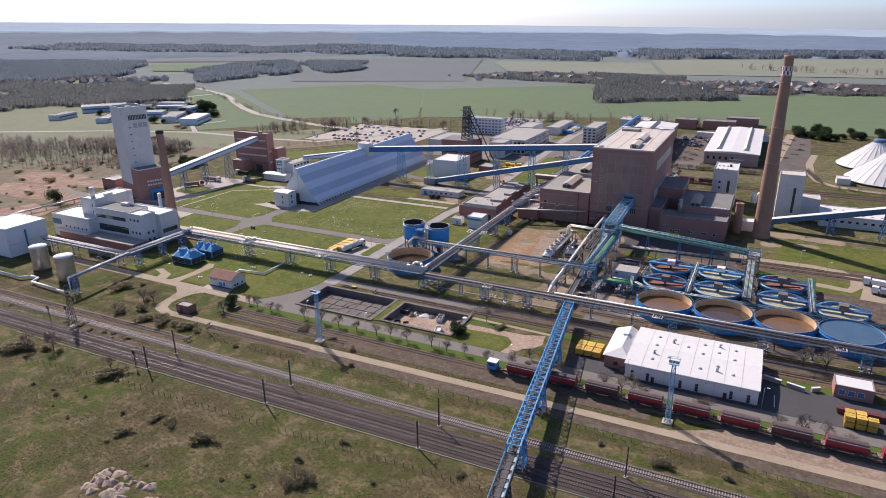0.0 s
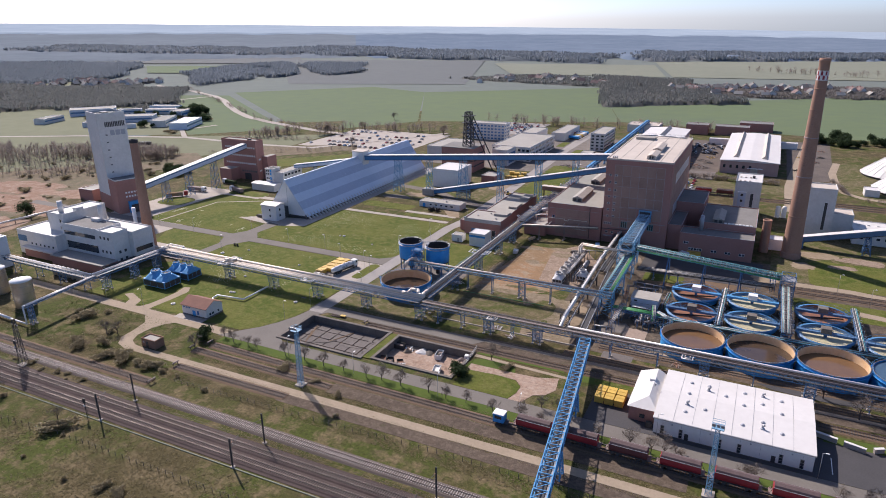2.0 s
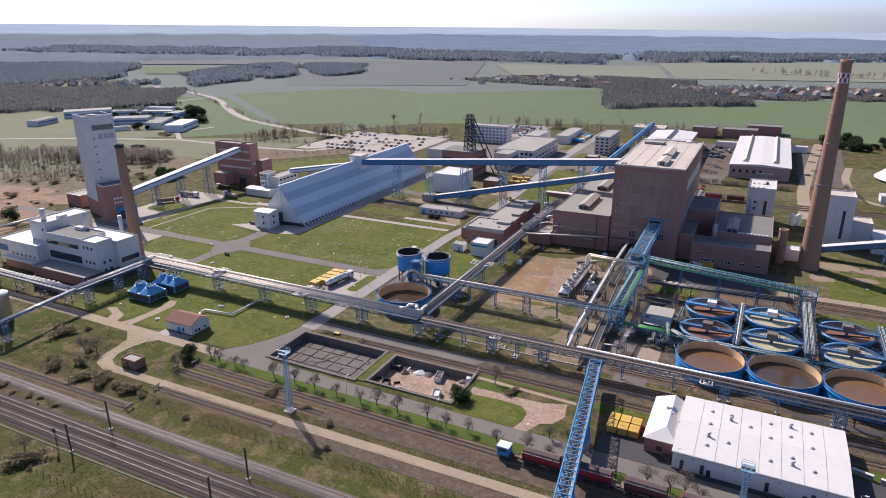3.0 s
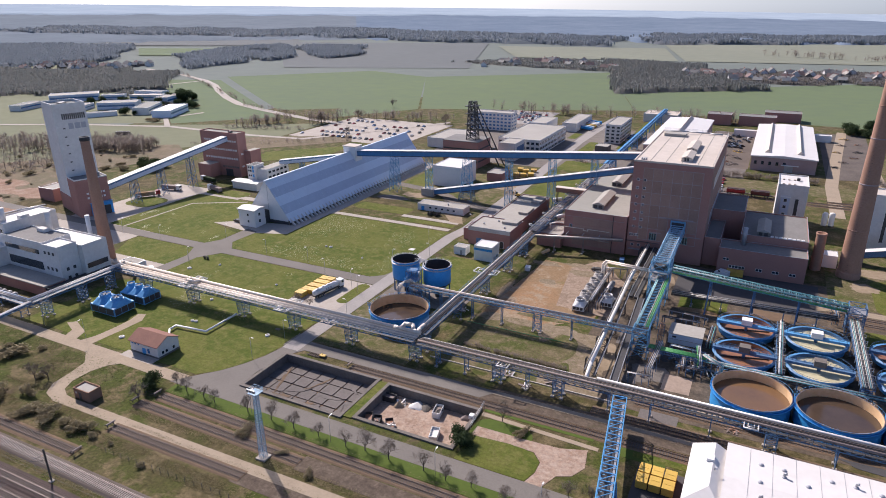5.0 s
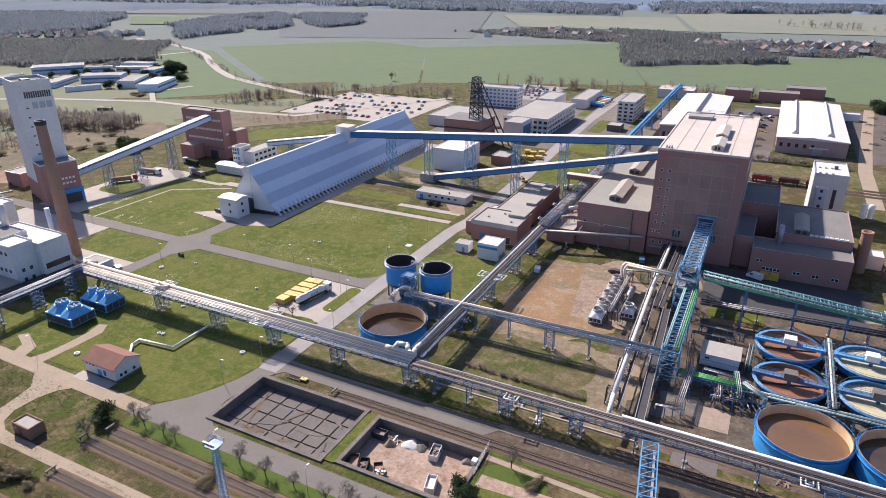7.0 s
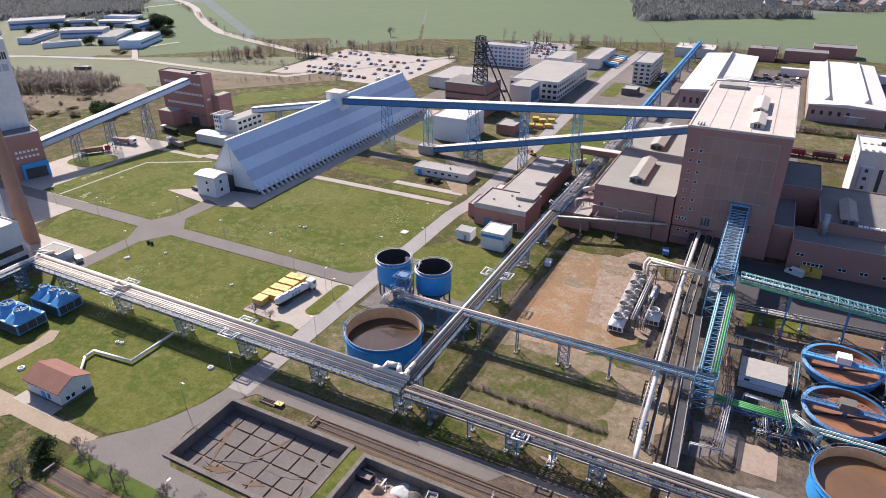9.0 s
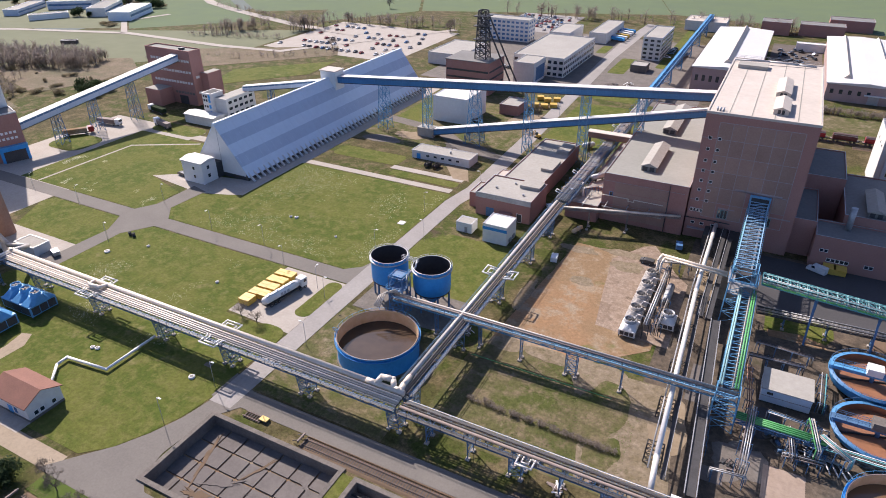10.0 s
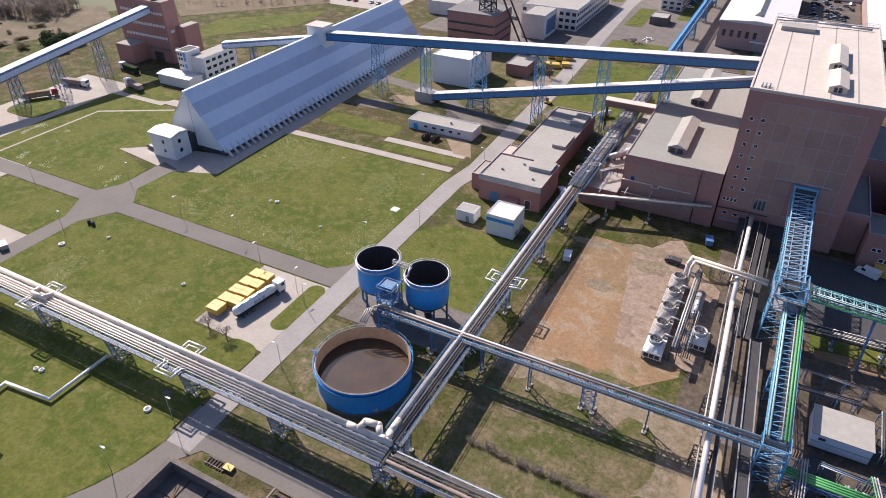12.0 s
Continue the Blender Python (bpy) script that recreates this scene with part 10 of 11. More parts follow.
# ---- settlements ----
def cottage(w, l, h, roof, wall, label):
    c = thing("cottage", 0, 0, 0, label, "house", "village houses")
    part("wall", Mesh().extrude_x([(-w / 2, -1), (w / 2, -1), (w / 2, h), (0, h + w * 0.42), (-w / 2, h)], -l / 2, l / 2), wall, c)
    for s in (-1, 1):
        part("roof", Mesh().extrude_x([(s * (w / 2 + 0.5), h - 0.3), (0, h + w * 0.42 + 0.1), (0, h + w * 0.42 + 0.4), (s * (w / 2 + 0.5), h)], -l / 2 - 0.4, l / 2 + 0.4), roof, c)
    for k in (-1, 1):
        part("window", B(k * l / 4 - 0.7, -w / 2 - 0.05, 1.2, k * l / 4 + 0.7, -w / 2 + 0.02, 2.6), GLASS, c)
    part("chimney", B(-0.4, -0.4, h + w * 0.3, 0.4, 0.4, h + w * 0.42 + 1.4), BRICK, c)
    return c


C1 = cottage(8, 11, 3.6, HAZETILE, RENDERW, "village house with a red roof")
C2 = cottage(8, 10, 4.6, DARKROOF, RENDERW, "village house with a dark roof")
C3 = cottage(7, 9, 3.2, ROOFGREY, OLDCONC, "small grey village house")
rv = random.Random(5)
first = [C1, C2, C3]


def put_house(x, y, s=1.0):
    m = pose(x, y, rise(x, y), 0, 0, rv.choice((0, 90, 20, 110, -15))) @ Matrix.Diagonal((s, s, s, 1))
    if first:
        first.pop(0).matrix_basis = m
    else:
        copy_thing(rv.choice((C1, C2, C3)), m)


for k in range(46):
    u = rv.random()
    put_house(-1185 + 150 * u + rv.uniform(-30, 30), 760 + 90 * u + rv.uniform(-40, 50), 1.1)
for k in range(26):
    u = rv.random()
    put_house(-500 + 230 * u, 1135 + 75 * math.sin(u * 3) + rv.uniform(-25, 45), 1.1)
for k in range(64):
    u = rv.random()
    put_house(-150 + 260 * u + rv.uniform(-15, 15), 1090 + 40 * u + rv.uniform(-50, 75), 1.1)
for x, y, l, w, h, a, wall, roof in ((-585, 540, 54, 24, 8, 117, CLADLIGHT, WHITEROOF), (-622, 543, 54, 20, 8, 123, RENDERW, ROOFTAN), (-672, 548, 46, 28, 8, 36, CLADDARK, ROOFGREY), (-694, 514, 58, 16, 6, 120, CLADDARK, ROOFGREY), (-775, 568, 60, 34, 9, 52, CLADDARK, ROOFGREY), (-655, 600, 40, 20, 9, 108, CLADDARK, ROOFGREY), (-716, 628, 44, 18, 8, 14, CLADDARK, ROOFGREY), (-697, 606, 44, 16, 7, 25, RENDERW, ROOFPINK), (-640, 500, 36, 10, 5, 58, WHITE, ROOFGREY), (-735, 590, 30, 14, 7, 40, CLADDARK, ROOFGREY), (-760, 500, 40, 16, 7, 110, RENDERW, ROOFTAN), (-534, 443, 13, 5, 2.6, 30, BARK, DARKROOF)):
    l, w, h = l * 0.86, w * 0.8, h * 0.85
    hl = flat_block("estate_hall", -l / 2, -w / 2, l / 2, w / 2, h, wall, roof, "low commercial hall with a flat roof" if h > 2.5 else "small dark field shed in the meadow", "hall", 0.3, "estate halls")
    if h > 5:
        for s_ in (-1, 1):
            part("window_band", B(-l / 2 + 1, min(s_ * w / 2, s_ * (w / 2 + 0.05)), h * 0.45, l / 2 - 1, max(s_ * w / 2, s_ * (w / 2 + 0.05)), h * 0.7), BLUEGLASS, hl)
    hl.matrix_basis = pose(x, y, 0, 0, 0, a)
for x, y, r, n in ((-640, 575, 14, 8), (-700, 570, 18, 8), (-600, 580, 8, 5), (-735, 540, 16, 8), (-565, 500, 6, 3), (-620, 515, 8, 3)):
    for k in range(n):
        put_shrub(x + rt.uniform(-r, r), y + rt.uniform(-r, r), rt.uniform(1.0, 1.9), rt.choice((S1, S3)))
for k in range(16):
    put_shrub(-655 + rt.uniform(-12, 12), 618 + rt.uniform(-9, 9), rt.uniform(1.6, 2.6), S3)
for k in range(10):
    put_shrub(-408 + rt.uniform(-6, 8), 366 + rt.uniform(-8, 8), rt.uniform(1.0, 1.7), S3)
sheet("brown_field", [(-520, 372), (-438, 350), (-425, 380), (-428, 414), (-455, 432), (-500, 410)], BROWNFIELD, 0.09, "dry brown ground with dead grass", "field")
sheet("brown_field", [(-440, 470), (-396, 436), (-335, 500), (-350, 522)], BROWNFIELD, 0.1, "dry brown ground beside the lane", "field")
sheet("lawn", [(-360, 405), (-322, 452), (-326, 486), (-372, 440)], LAWN, 0.1, "green grass beside the brick hoist building", "lawn")


# ---- cars ----
def car(material, label):
    c = thing("car", 0, 0, 0, label, "car", "parked cars")
    part("body", Mesh().extrude_x([(-2.1, 0.3), (2.1, 0.3), (2.1, 0.75), (1.2, 0.92), (-1.9, 0.95), (-2.1, 0.8)], -0.86, 0.86), material, c)
    part("cabin", Mesh().extrude_x([(-1.6, 0.93), (1.2, 0.92), (0.5, 1.42), (-1.1, 1.45)], -0.74, 0.74), GLASS, c)
    part("roof", B(-0.72, -1.05, 1.43, 0.72, 0.45, 1.48), material, c)
    for sx in (-1, 1):
        for y in (-1.3, 1.3):
            part("wheel", Mesh().tube((sx * 0.72, y, 0.32), (sx * 0.9, y, 0.32), 0.32, 10), RUBBER, c)
    return c


CARS = [car(m, l) for m, l in ((WHITECAR, "small white parked car"), (SILVERCAR, "small silver parked car"), (BLACKCAR, "small black parked car"), (REDCAR, "small red parked car"), (BLUECAR, "small blue parked car"))]
spots = [(-395 + 5.5 * i + rv.uniform(-0.4, 0.4), 512 + 14 * j + rv.uniform(-0.4, 0.4), 0) for j in range(6) for i in range(18) if rv.random() < 0.62] + [(-274 + 3.3 * i, 640 + 11 * j, 0) for j in range(6) for i in range(14) if rv.random() < 0.75] + [(-234 + 3.2 * i, 520, 0) for i in range(6)] + [(-134, 590 + 4 * i, 90) for i in range(8) if rv.random() < 0.7] + [(-68 + 3.4 * i + rv.uniform(-1.2, 1.2), 600 + 8.5 * j + rv.uniform(-2.5, 2.5), rv.uniform(0, 180)) for j in range(7) for i in range(7) if rv.random() < 0.5] + [(-82 + 3.4 * i, 470 + 9 * j, 0) for j in range(5) for i in range(9) if rv.random() < 0.8]
for i, (x, y, a) in enumerate(spots):
    m = pose(x, y, 0.06, 0, 0, a + rv.choice((0, 180)))
    if i < 5:
        CARS[i].matrix_basis = m
    else:
        copy_thing(rv.choice(CARS[1:3]) if -72 < x < -44 and y > 550 else rv.choice(CARS), m)


# ---- fences ----
def fence(pts, label, h=1.4, step=2.5):
    f = thing("wire_fence", *pts[0], 0, label, "fence", "wire fences")
    one = None
    for (ax, ay), (bx, by) in zip(pts, pts[1:]):
        n = int(math.hypot(bx - ax, by - ay) / step)
        for i in range(n):
            x, y = ax + (bx - ax) * i / n, ay + (by - ay) * i / n
            if one is None:
                one = part("post", Mesh().beam((x, y, 0), (x, y, h), 0.1), OLDCONC, f)
                ox, oy = x, y
            else:
                o = one.copy()
                scene.collection.objects.link(o)
                o.location.x += x - ox
                o.location.y += y - oy
        for k in (0.4, 0.95):
            part("wire", Mesh().beam((ax, ay, h * k), (bx, by, h * k), 0.012), DARKSTEEL, f)
    return f


fence([(-215, 113), (-178, 117.4), (-109, 118.9), (-62, 121), (60, 124)], "old wire fence with concrete posts in rough grass")
fence([(-170, 150.8), (-123, 152.8), (-80, 155), (60, 156.6)], "old wire fence between the tracks")
solo("cable_duct", Mesh().beam((-240, 125.0, 0.09), (60, 131.4, 0.09), 0.32, 0.18), FIELD3, "long pale cable duct beside the main line", "cable duct")


# ---- worn patches on the ground ----
def patch(name, x, y, rx, ry, material, z, label, seed, category="ground"):
    """A worn patch with an uneven outline."""
    n = 26
    pts = []
    for i in range(n):
        a = 2 * math.pi * i / n
        k = 1 + 0.35 * noise.noise((math.cos(a) * 1.6 + seed * 7.1, math.sin(a) * 1.6, seed)) + 0.18 * noise.noise((math.cos(a) * 5, math.sin(a) * 5 + seed * 3.3, 1.0))
        pts.append((x + rx * k * math.cos(a), y + ry * k * math.sin(a)))
    return sheet(name, pts, material, z, label, category)


DAISY = island_mat("daisies", [(0.62, 0.60, 0.50), (0.40, 0.38, 0.22), (0.30, 0.29, 0.14)])


def daisies(n, x0, x1, y0, y1, seed, cut):
    """Pale flowers scattered in drifts over a lawn."""
    rnd = random.Random(seed)
    g = Mesh()
    while n:
        x, y = rnd.uniform(x0, x1), rnd.uniform(y0, y1)
        if noise.noise((x * 0.07, y * 0.045, seed)) + 0.4 * noise.noise((x * 0.3, y * 0.2, seed)) < cut + rnd.uniform(-0.15, 0.35):
            continue
        n -= 1
        s = rnd.uniform(0.04, 0.13)
        a = rnd.uniform(0, 3.1)
        dx, dy = math.cos(a) * s, math.sin(a) * s
        g.add([(x - dx, y - dy, 0.09), (x + dy, y - dx, 0.11), (x + dx, y + dy, 0.12), (x - dy, y + dx, 0.1)], [(0, 1, 2, 3)])
    return solo("daisies", g, DAISY, "drifts of tiny white flowers in the lawn", "flowers", "stuff")


daisies(5200, -234, -167, 276, 334, 3.3, 0.12)
daisies(2500, -250, -190, 218, 262, 5.1, 0.25)
daisies(1800, -328, -262, 276, 300, 7.7, 0.2)
for i, (x, y, rx, ry) in enumerate(((-70, 252, 4, 10), (-55, 248, 6, 6), (-52, 262, 4, 5), (-66, 318, 8, 10), (-30, 316, 12, 6), (-8, 255, 8, 3), (30, 252, 12, 4), (-40, 235, 10, 2.4), (10, 228, 16, 2.5))):
    patch("worn_patch", x, y, rx, ry, (DIRT, OLDCONC, DARKASPH)[i % 3], 0.05 + 0.003 * i, "uneven patch of worn dusty paving", 40 + i)

for i, (x, y, rx, ry, m) in enumerate(((-84, 250, 5, 10, WEEDY), (-81, 238, 4, 5, WEEDY), (-98, 251, 9, 2.2, WEEDY), (-112, 262, 5, 3, DRYSOIL), (-100, 262.5, 8, 2.4, DRYSOIL), (-88, 263, 6, 3, DRYSOIL), (-116.5, 285, 1.8, 9, DRYSOIL), (-115, 305, 1.8, 8, WEEDY), (-110, 318, 6, 2.4, DRYSOIL), (-95, 321.5, 9, 2, DRYSOIL), (-96, 268.5, 9, 1.6, WEEDY), (-104, 300, 4, 2.2, DRYSOIL), (-94, 314, 5, 3, DRYSOIL))):
    patch("worn_patch", x, y, rx, ry, m, 0.052 + 0.003 * i, "uneven worn patch of bare soil or weeds", i + 1)


# ---- loose plant and clutter in the works ----
def vessel(x, y, z, r, l, turn, material, label, upright=False):
    """A round-ended pressure vessel on saddles, or upright on a skirt."""
    v = thing("pressure_vessel", 0, 0, 0, label, "vessel", "pressure vessels")
    if upright:
        part("shell", Mesh().tube((0, 0, 0.6), (0, 0, l), r, 14).ball((0, 0, l), r, 14, 8), material, v)
        part("skirt", Mesh().tube((0, 0, 0), (0, 0, 0.7), r * 0.8, 12), DARKSTEEL, v)
    else:
        part("shell", Mesh().tube((-l / 2, 0, r + 0.6), (l / 2, 0, r + 0.6), r, 14).ball((-l / 2, 0, r + 0.6), r, 14, 8).ball((l / 2, 0, r + 0.6), r, 14, 8), material, v)
        for s in (-1, 1):
            part("saddle", B(s * l * 0.3 - 0.2, -r * 0.8, 0, s * l * 0.3 + 0.2, r * 0.8, r + 0.3), OLDCONC, v)
        part("nozzle", Mesh().tube((0, 0, 2 * r + 0.4), (0, 0, 2 * r + 1.0), 0.2, 8), STEEL, v)
    v.matrix_basis = pose(x, y, z, 0, 0, turn)


vessel(-116.2, 358.6, 7.0, 1.0, 5.0, 52, STEEL, "silver pressure vessel on the annex roof")
vessel(-112.9, 365.0, 7.0, 0.9, 4.0, 52, CLADLIGHT, "pale pressure vessel on the annex roof")
vessel(-133.4, 406.5, 0.0, 1.1, 4.2, 46, WHITE, "white horizontal tank beside the pipe rack")
vessel(-126.6, 351.0, 0.0, 0.9, 4.4, 0, SPOIL, "upright rusty pink vessel beside the pipe rack", True)
vessel(-127.2, 354.0, 0.0, 0.8, 3.6, 0, SPOIL, "upright rusty pink vessel beside the pipe rack", True)
vessel(-114.3, 328.6, 0.0, 0.7, 4.2, 70, RUSTIN, "rusty orange vessel lying in the grass")


def pump_set(x, y, turn, label="dark pump with its motor on a concrete block"):
    p = thing("pump_set", 0, 0, 0, label, "pump", "pumps")
    part("block", B(-1.3, -0.6, 0, 1.3, 0.6, 0.4), OLDCONC, p)
    part("motor", Mesh().tube((-1.0, 0, 0.85), (0.2, 0, 0.85), 0.38, 12), BLUEGREY, p)
    part("casing", Mesh().tube((0.35, 0, 0.85), (0.85, 0, 0.85), 0.55, 14), DARKSTEEL, p)
    part("outlet", Mesh().path([(0.6, 0, 1.2), (0.6, 0, 2.2), (0.6, 1.2, 2.2)], 0.16, 8), STEEL, p)
    p.matrix_basis = pose(x, y, 0.05, 0, 0, turn)


for x, y, t in ((-45.8, 257.8, 10), (-43.2, 259.4, 80), (-48.8, 256.6, 130), (-40.4, 257.0, 30), (-39.4, 262.4, 90), (-47.6, 254.4, 20), (-45.2, 255.8, 100), (-42.6, 256.6, 60), (-41.4, 254.6, 160), (-44.4, 253.2, 0), (-19.6, 254.2, 90), (1.8, 253.4, 0), (-50.4, 258.6, 45), (-21.4, 275, 90), (-20.2, 292, 0), (23.4, 275.6, 90), (3.6, 276, 90)):
    pump_set(x, y, t)


def pipe_frame(x0, y0, x1, y1, h, n, material, label):
    """Upright steel frames that carry a bundle of pipes from one point to another."""
    p, q = Vector((x0, y0, h)), Vector((x1, y1, h))
    f = thing("pipework", *((p + q) / 2).xy, 0, label, "pipework", "yard pipework")
    side = (q - p).normalized().cross(Vector((0, 0, 1)))
    for k in range(n):
        o = side * (0.45 * (k - (n - 1) / 2)) + Vector((0, 0, 0.15))
        part("pipe", Mesh().path([p + o - Vector((0, 0, h - 0.6)), p + o, q + o, q + o - Vector((0, 0, h * 0.6))], 0.13, 6), material[k % len(material)], f)
    for k in range(4):
        e = p + (q - p) * (0.06 + 0.29 * k)
        w = side * (0.3 * n)
        part("frame", Mesh().beam(e - w - Vector((0, 0, h)), e - w, 0.16).beam(e + w - Vector((0, 0, h)), e + w, 0.16).beam(e - w, e + w, 0.16), BLUEGREY, f)


pipe_frame(-54.5, 261.4, -55.0, 243.1, 4.2, 4, (STEEL, PIPE, STEEL, GREYDUST), "steel frame of thin pipes beside the conveyor")
pipe_frame(-56.4, 278, -55.2, 264, 2.6, 3, (CHIMBRICK, TILE, CHIMBRICK), "rusty red pipes beside the green pipe bridge")
pipe_frame(-41.5, 258.4, -36.0, 253.6, 4.4, 4, (STEEL, TEAL, PIPE, STEEL), "bent pipes between the thickeners and tanks")
pipe_frame(-43.4, 262, -42.0, 252.8, 5.0, 3, (PIPE, STEEL, GREEN), "upright bent pipes at the pump group")
pipe_frame(-60.4, 240.6, -53.8, 241.4, 3.0, 2, (PIPE, STEEL), "square loop of pale pipes over the yard")
pipe_frame(-47.8, 251.6, -40.6, 252.2, 2.6, 4, (DARKSTEEL, STEEL, DARKSTEEL, GREYDUST), "dark pipes over the pump group")
pipe_frame(-47.0, 259.4, -46.2, 251.0, 3.4, 3, (DARKSTEEL, STEEL, GREYDUST), "dark pipes over the pump group")
pipe_frame(-51.6, 262.6, -41.0, 261.8, 3.2, 3, (DARKSTEEL, BLUEGREY, STEEL), "dark pipes before the switchgear container")
pipe_frame(-41.0, 270.0, -40.6, 282.0, 3.0, 3, (STEEL, DARKSTEEL, TEAL), "steel pipes beside the thickeners")
pipe_frame(-57.0, 281.0, -45.0, 281.6, 3.6, 4, (DARKSTEEL, GREYDUST, STEEL, DARKSTEEL), "rack of dark pipes behind the switchgear container")
pipe_frame(-55.6, 288.0, -43.0, 287.2, 3.0, 3, (DARKSTEEL, GREYDUST, STEEL), "rack of dark pipes behind the switchgear container")
pipe_frame(-62.6, 246.0, -63.0, 256.4, 2.8, 3, (DARKSTEEL, STEEL, GREYDUST), "dark pipes beside the conveyor")
pipe_frame(-84.8, 316, -76, 318, 3.4, 3, (STEEL, PIPE, DARKSTEEL), "steel pipes behind the cooling units")
pipe_frame(-79.2, 282, -79.2, 296, 3.6, 4, (STEEL, DARKSTEEL, PIPE, DARKSTEEL), "steel pipes between the cooling units")
pipe_frame(-118, 345, -112, 352, 8.8, 3, (PIPE, STEEL, PIPEBEIGE), "pipes rising at the brick annex")
pipe_frame(-4, 306, -4, 320, 4.0, 3, (STEEL, BLUEGREY, PIPE), "steel pipes behind the thickeners")


def scrap_pile(x, y, z, r, n, seed, mats, label):
    """Bent bars, plates and offcuts dropped in a pile, joined as one heap."""
    rnd = random.Random(seed)
    t = thing("scrap_pile", x, y, z, label, "scrap", "scrap piles")
    for k, m in enumerate(mats):
        g = Mesh()
        for _ in range(n):
            a, d = rnd.uniform(0, 6.3), r * rnd.random() ** 0.6
            px, py = x + d * math.cos(a), y + d * math.sin(a)
            pz = z + max(0.1, 0.5 * (r - d) * rnd.random())
            b, l = rnd.uniform(0, 6.3), rnd.uniform(0.5, 1.4) * min(1, r / 1.5)
            g.beam((px - l * math.cos(b), py - l * math.sin(b), pz), (px + l * math.cos(b), py + l * math.sin(b), pz + rnd.uniform(-0.1, 0.4)), rnd.uniform(0.08, 0.5), rnd.uniform(0.05, 0.2))
        tagged(part("offcut_mound", g, m, t), kind="stuff")


for k, (x, y, z, r, n) in enumerate(((-57.0, 246.5, 0.05, 1.8, 9), (-116.2, 204.6, -2.4, 1.6, 8), (-117.5, 193.2, -1.5, 0.9, 5), (-113.0, 193.6, -1.5, 0.9, 5), (-104.5, 205, -1.5, 0.9, 5), (-86.2, 224.7, 0.05, 1.4, 6), (-172.3, 456, 0.05, 3.2, 12), (-166, 459, 0.05, 2.2, 8), (-149.7, 510, 0.06, 4.0, 14), (-141, 514.7, 0.06, 3.4, 12), (-144, 506, 0.06, 3.0, 10), (-93, 229.2, 0.05, 1.6, 7), (-80, 229.6, 0.05, 1.6, 7), (-124, 262, 0.05, 2.2, 8), (-31, 229.0, 0.05, 1.5, 6), (8, 229, 0.05, 1.8, 7), (-128, 360, 0.05, 1.8, 8), (-127, 372, 0.05, 2.0, 8), (-70, 462, 0.06, 5, 16), (-60, 476, 0.06, 5, 16), (-72, 492, 0.06, 5, 16), (-58, 508, 0.06, 5, 16), (-74, 520, 0.06, 5, 16))):
    scrap_pile(x, y, z, r, n, 200 + k, (GREYDUST, (DARKSTEEL, WHITE, CHIMBRICK, STEEL)[k % 4]), "pile of mixed scrap bars and plates")
vl = van(DARKSTEEL, "dark stripped machine beside the cooling units", 1.5, 4.2)
vl.matrix_basis = pose(-89.0, 319.0, 0.07, 0, 0, 84)
van(WHITECAR, "white car between the pipe rack and workshop", 1.5, 4.4).matrix_basis = pose(-128.4, 341.6, 0.05, 0, 0, 35)
van(BLACKCAR, "dark car parked beside the white store", 1.5, 4.3).matrix_basis = pose(-192.9, 416.2, 0.06, 0, 0, 75)
for k, (x, y) in enumerate(((-39.3, 338.6), (-36.4, 338.7))):
    c2 = copy_thing(cc, pose(x, y, 0.05, 0, 0, 90))
heap("dirt_heap", -162.6, 412.6, 0, 3.0, 1.1, DIRT, "sandy heap of dug-out soil by the road", 81)
heap("dirt_heap", -166.2, 416.0, 0, 2.2, 0.9, DIRT, "sandy heap of dug-out soil by the road", 82)


def excavator(x, y, turn):
    e = thing("excavator", 0, 0, 0, "small yellow excavator beside a heap of soil", "excavator")
    for s in (-1, 1):
        part("crawler", B(s * 0.8 - 0.25, -1.2, 0, s * 0.8 + 0.25, 1.2, 0.6), RUBBER, e)
    part("body", B(-0.9, -1.2, 0.6, 0.9, 0.7, 1.4), YELLOW, e)
    part("cab", B(-0.85, -0.1, 1.4, 0.0, 0.9, 2.5), GLASS, e)
    part("boom", Mesh().beam((0.3, 0.6, 1.2), (0.3, 2.2, 2.9), 0.28).beam((0.3, 2.2, 2.9), (0.3, 3.6, 1.6), 0.24), YELLOW, e)
    part("bucket", B(0.0, 3.4, 0.9, 0.6, 4.0, 1.6), DARKSTEEL, e)
    e.matrix_basis = pose(x, y, 0.05, 0, 0, turn)


excavator(-157.9, 409.2, 70)
tf = thing("track_panel", -152.4, 212.4, 0.1, "short panel of old track lying beside the basin", "track panel")
for k in range(7):
    part("sleeper", B(-154.6 + 0.7 * k, 211.4, 0.1, -154.3 + 0.7 * k, 213.4, 0.25), BARK, tf)
for y in (211.7, 213.1):
    part("rail", B(-155, y - 0.05, 0.25, -150, y + 0.05, 0.4), RUSTRAIL, tf)
ym = thing("trolley", -149.4, 212.6, 0, "small yellow rail trolley beside the old track panel", "trolley")
part("deck", B(-150.4, 212.0, 0.5, -148.4, 213.3, 0.75), YELLOW, ym)
for x in (-150, -148.8):
    part("wheelset", Mesh().tube((x, 211.9, 0.3), (x, 213.4, 0.3), 0.3, 10), DARKSTEEL, ym)
part("crank", Mesh().beam((-149.4, 212.6, 0.7), (-149.4, 212.6, 1.5), 0.12), YELLOW, ym)
gt = thing("sliding_gate", -92.8, 205, 0, "grey sliding gate with barrier arms at the basin's edge", "gate")
for k in range(9):
    part("bar", Mesh().beam((-92.2 - 0.12 * k, 199.8 + 1.4 * k, 0), (-92.2 - 0.12 * k, 199.8 + 1.4 * k, 1.5), 0.1), STEEL, gt)
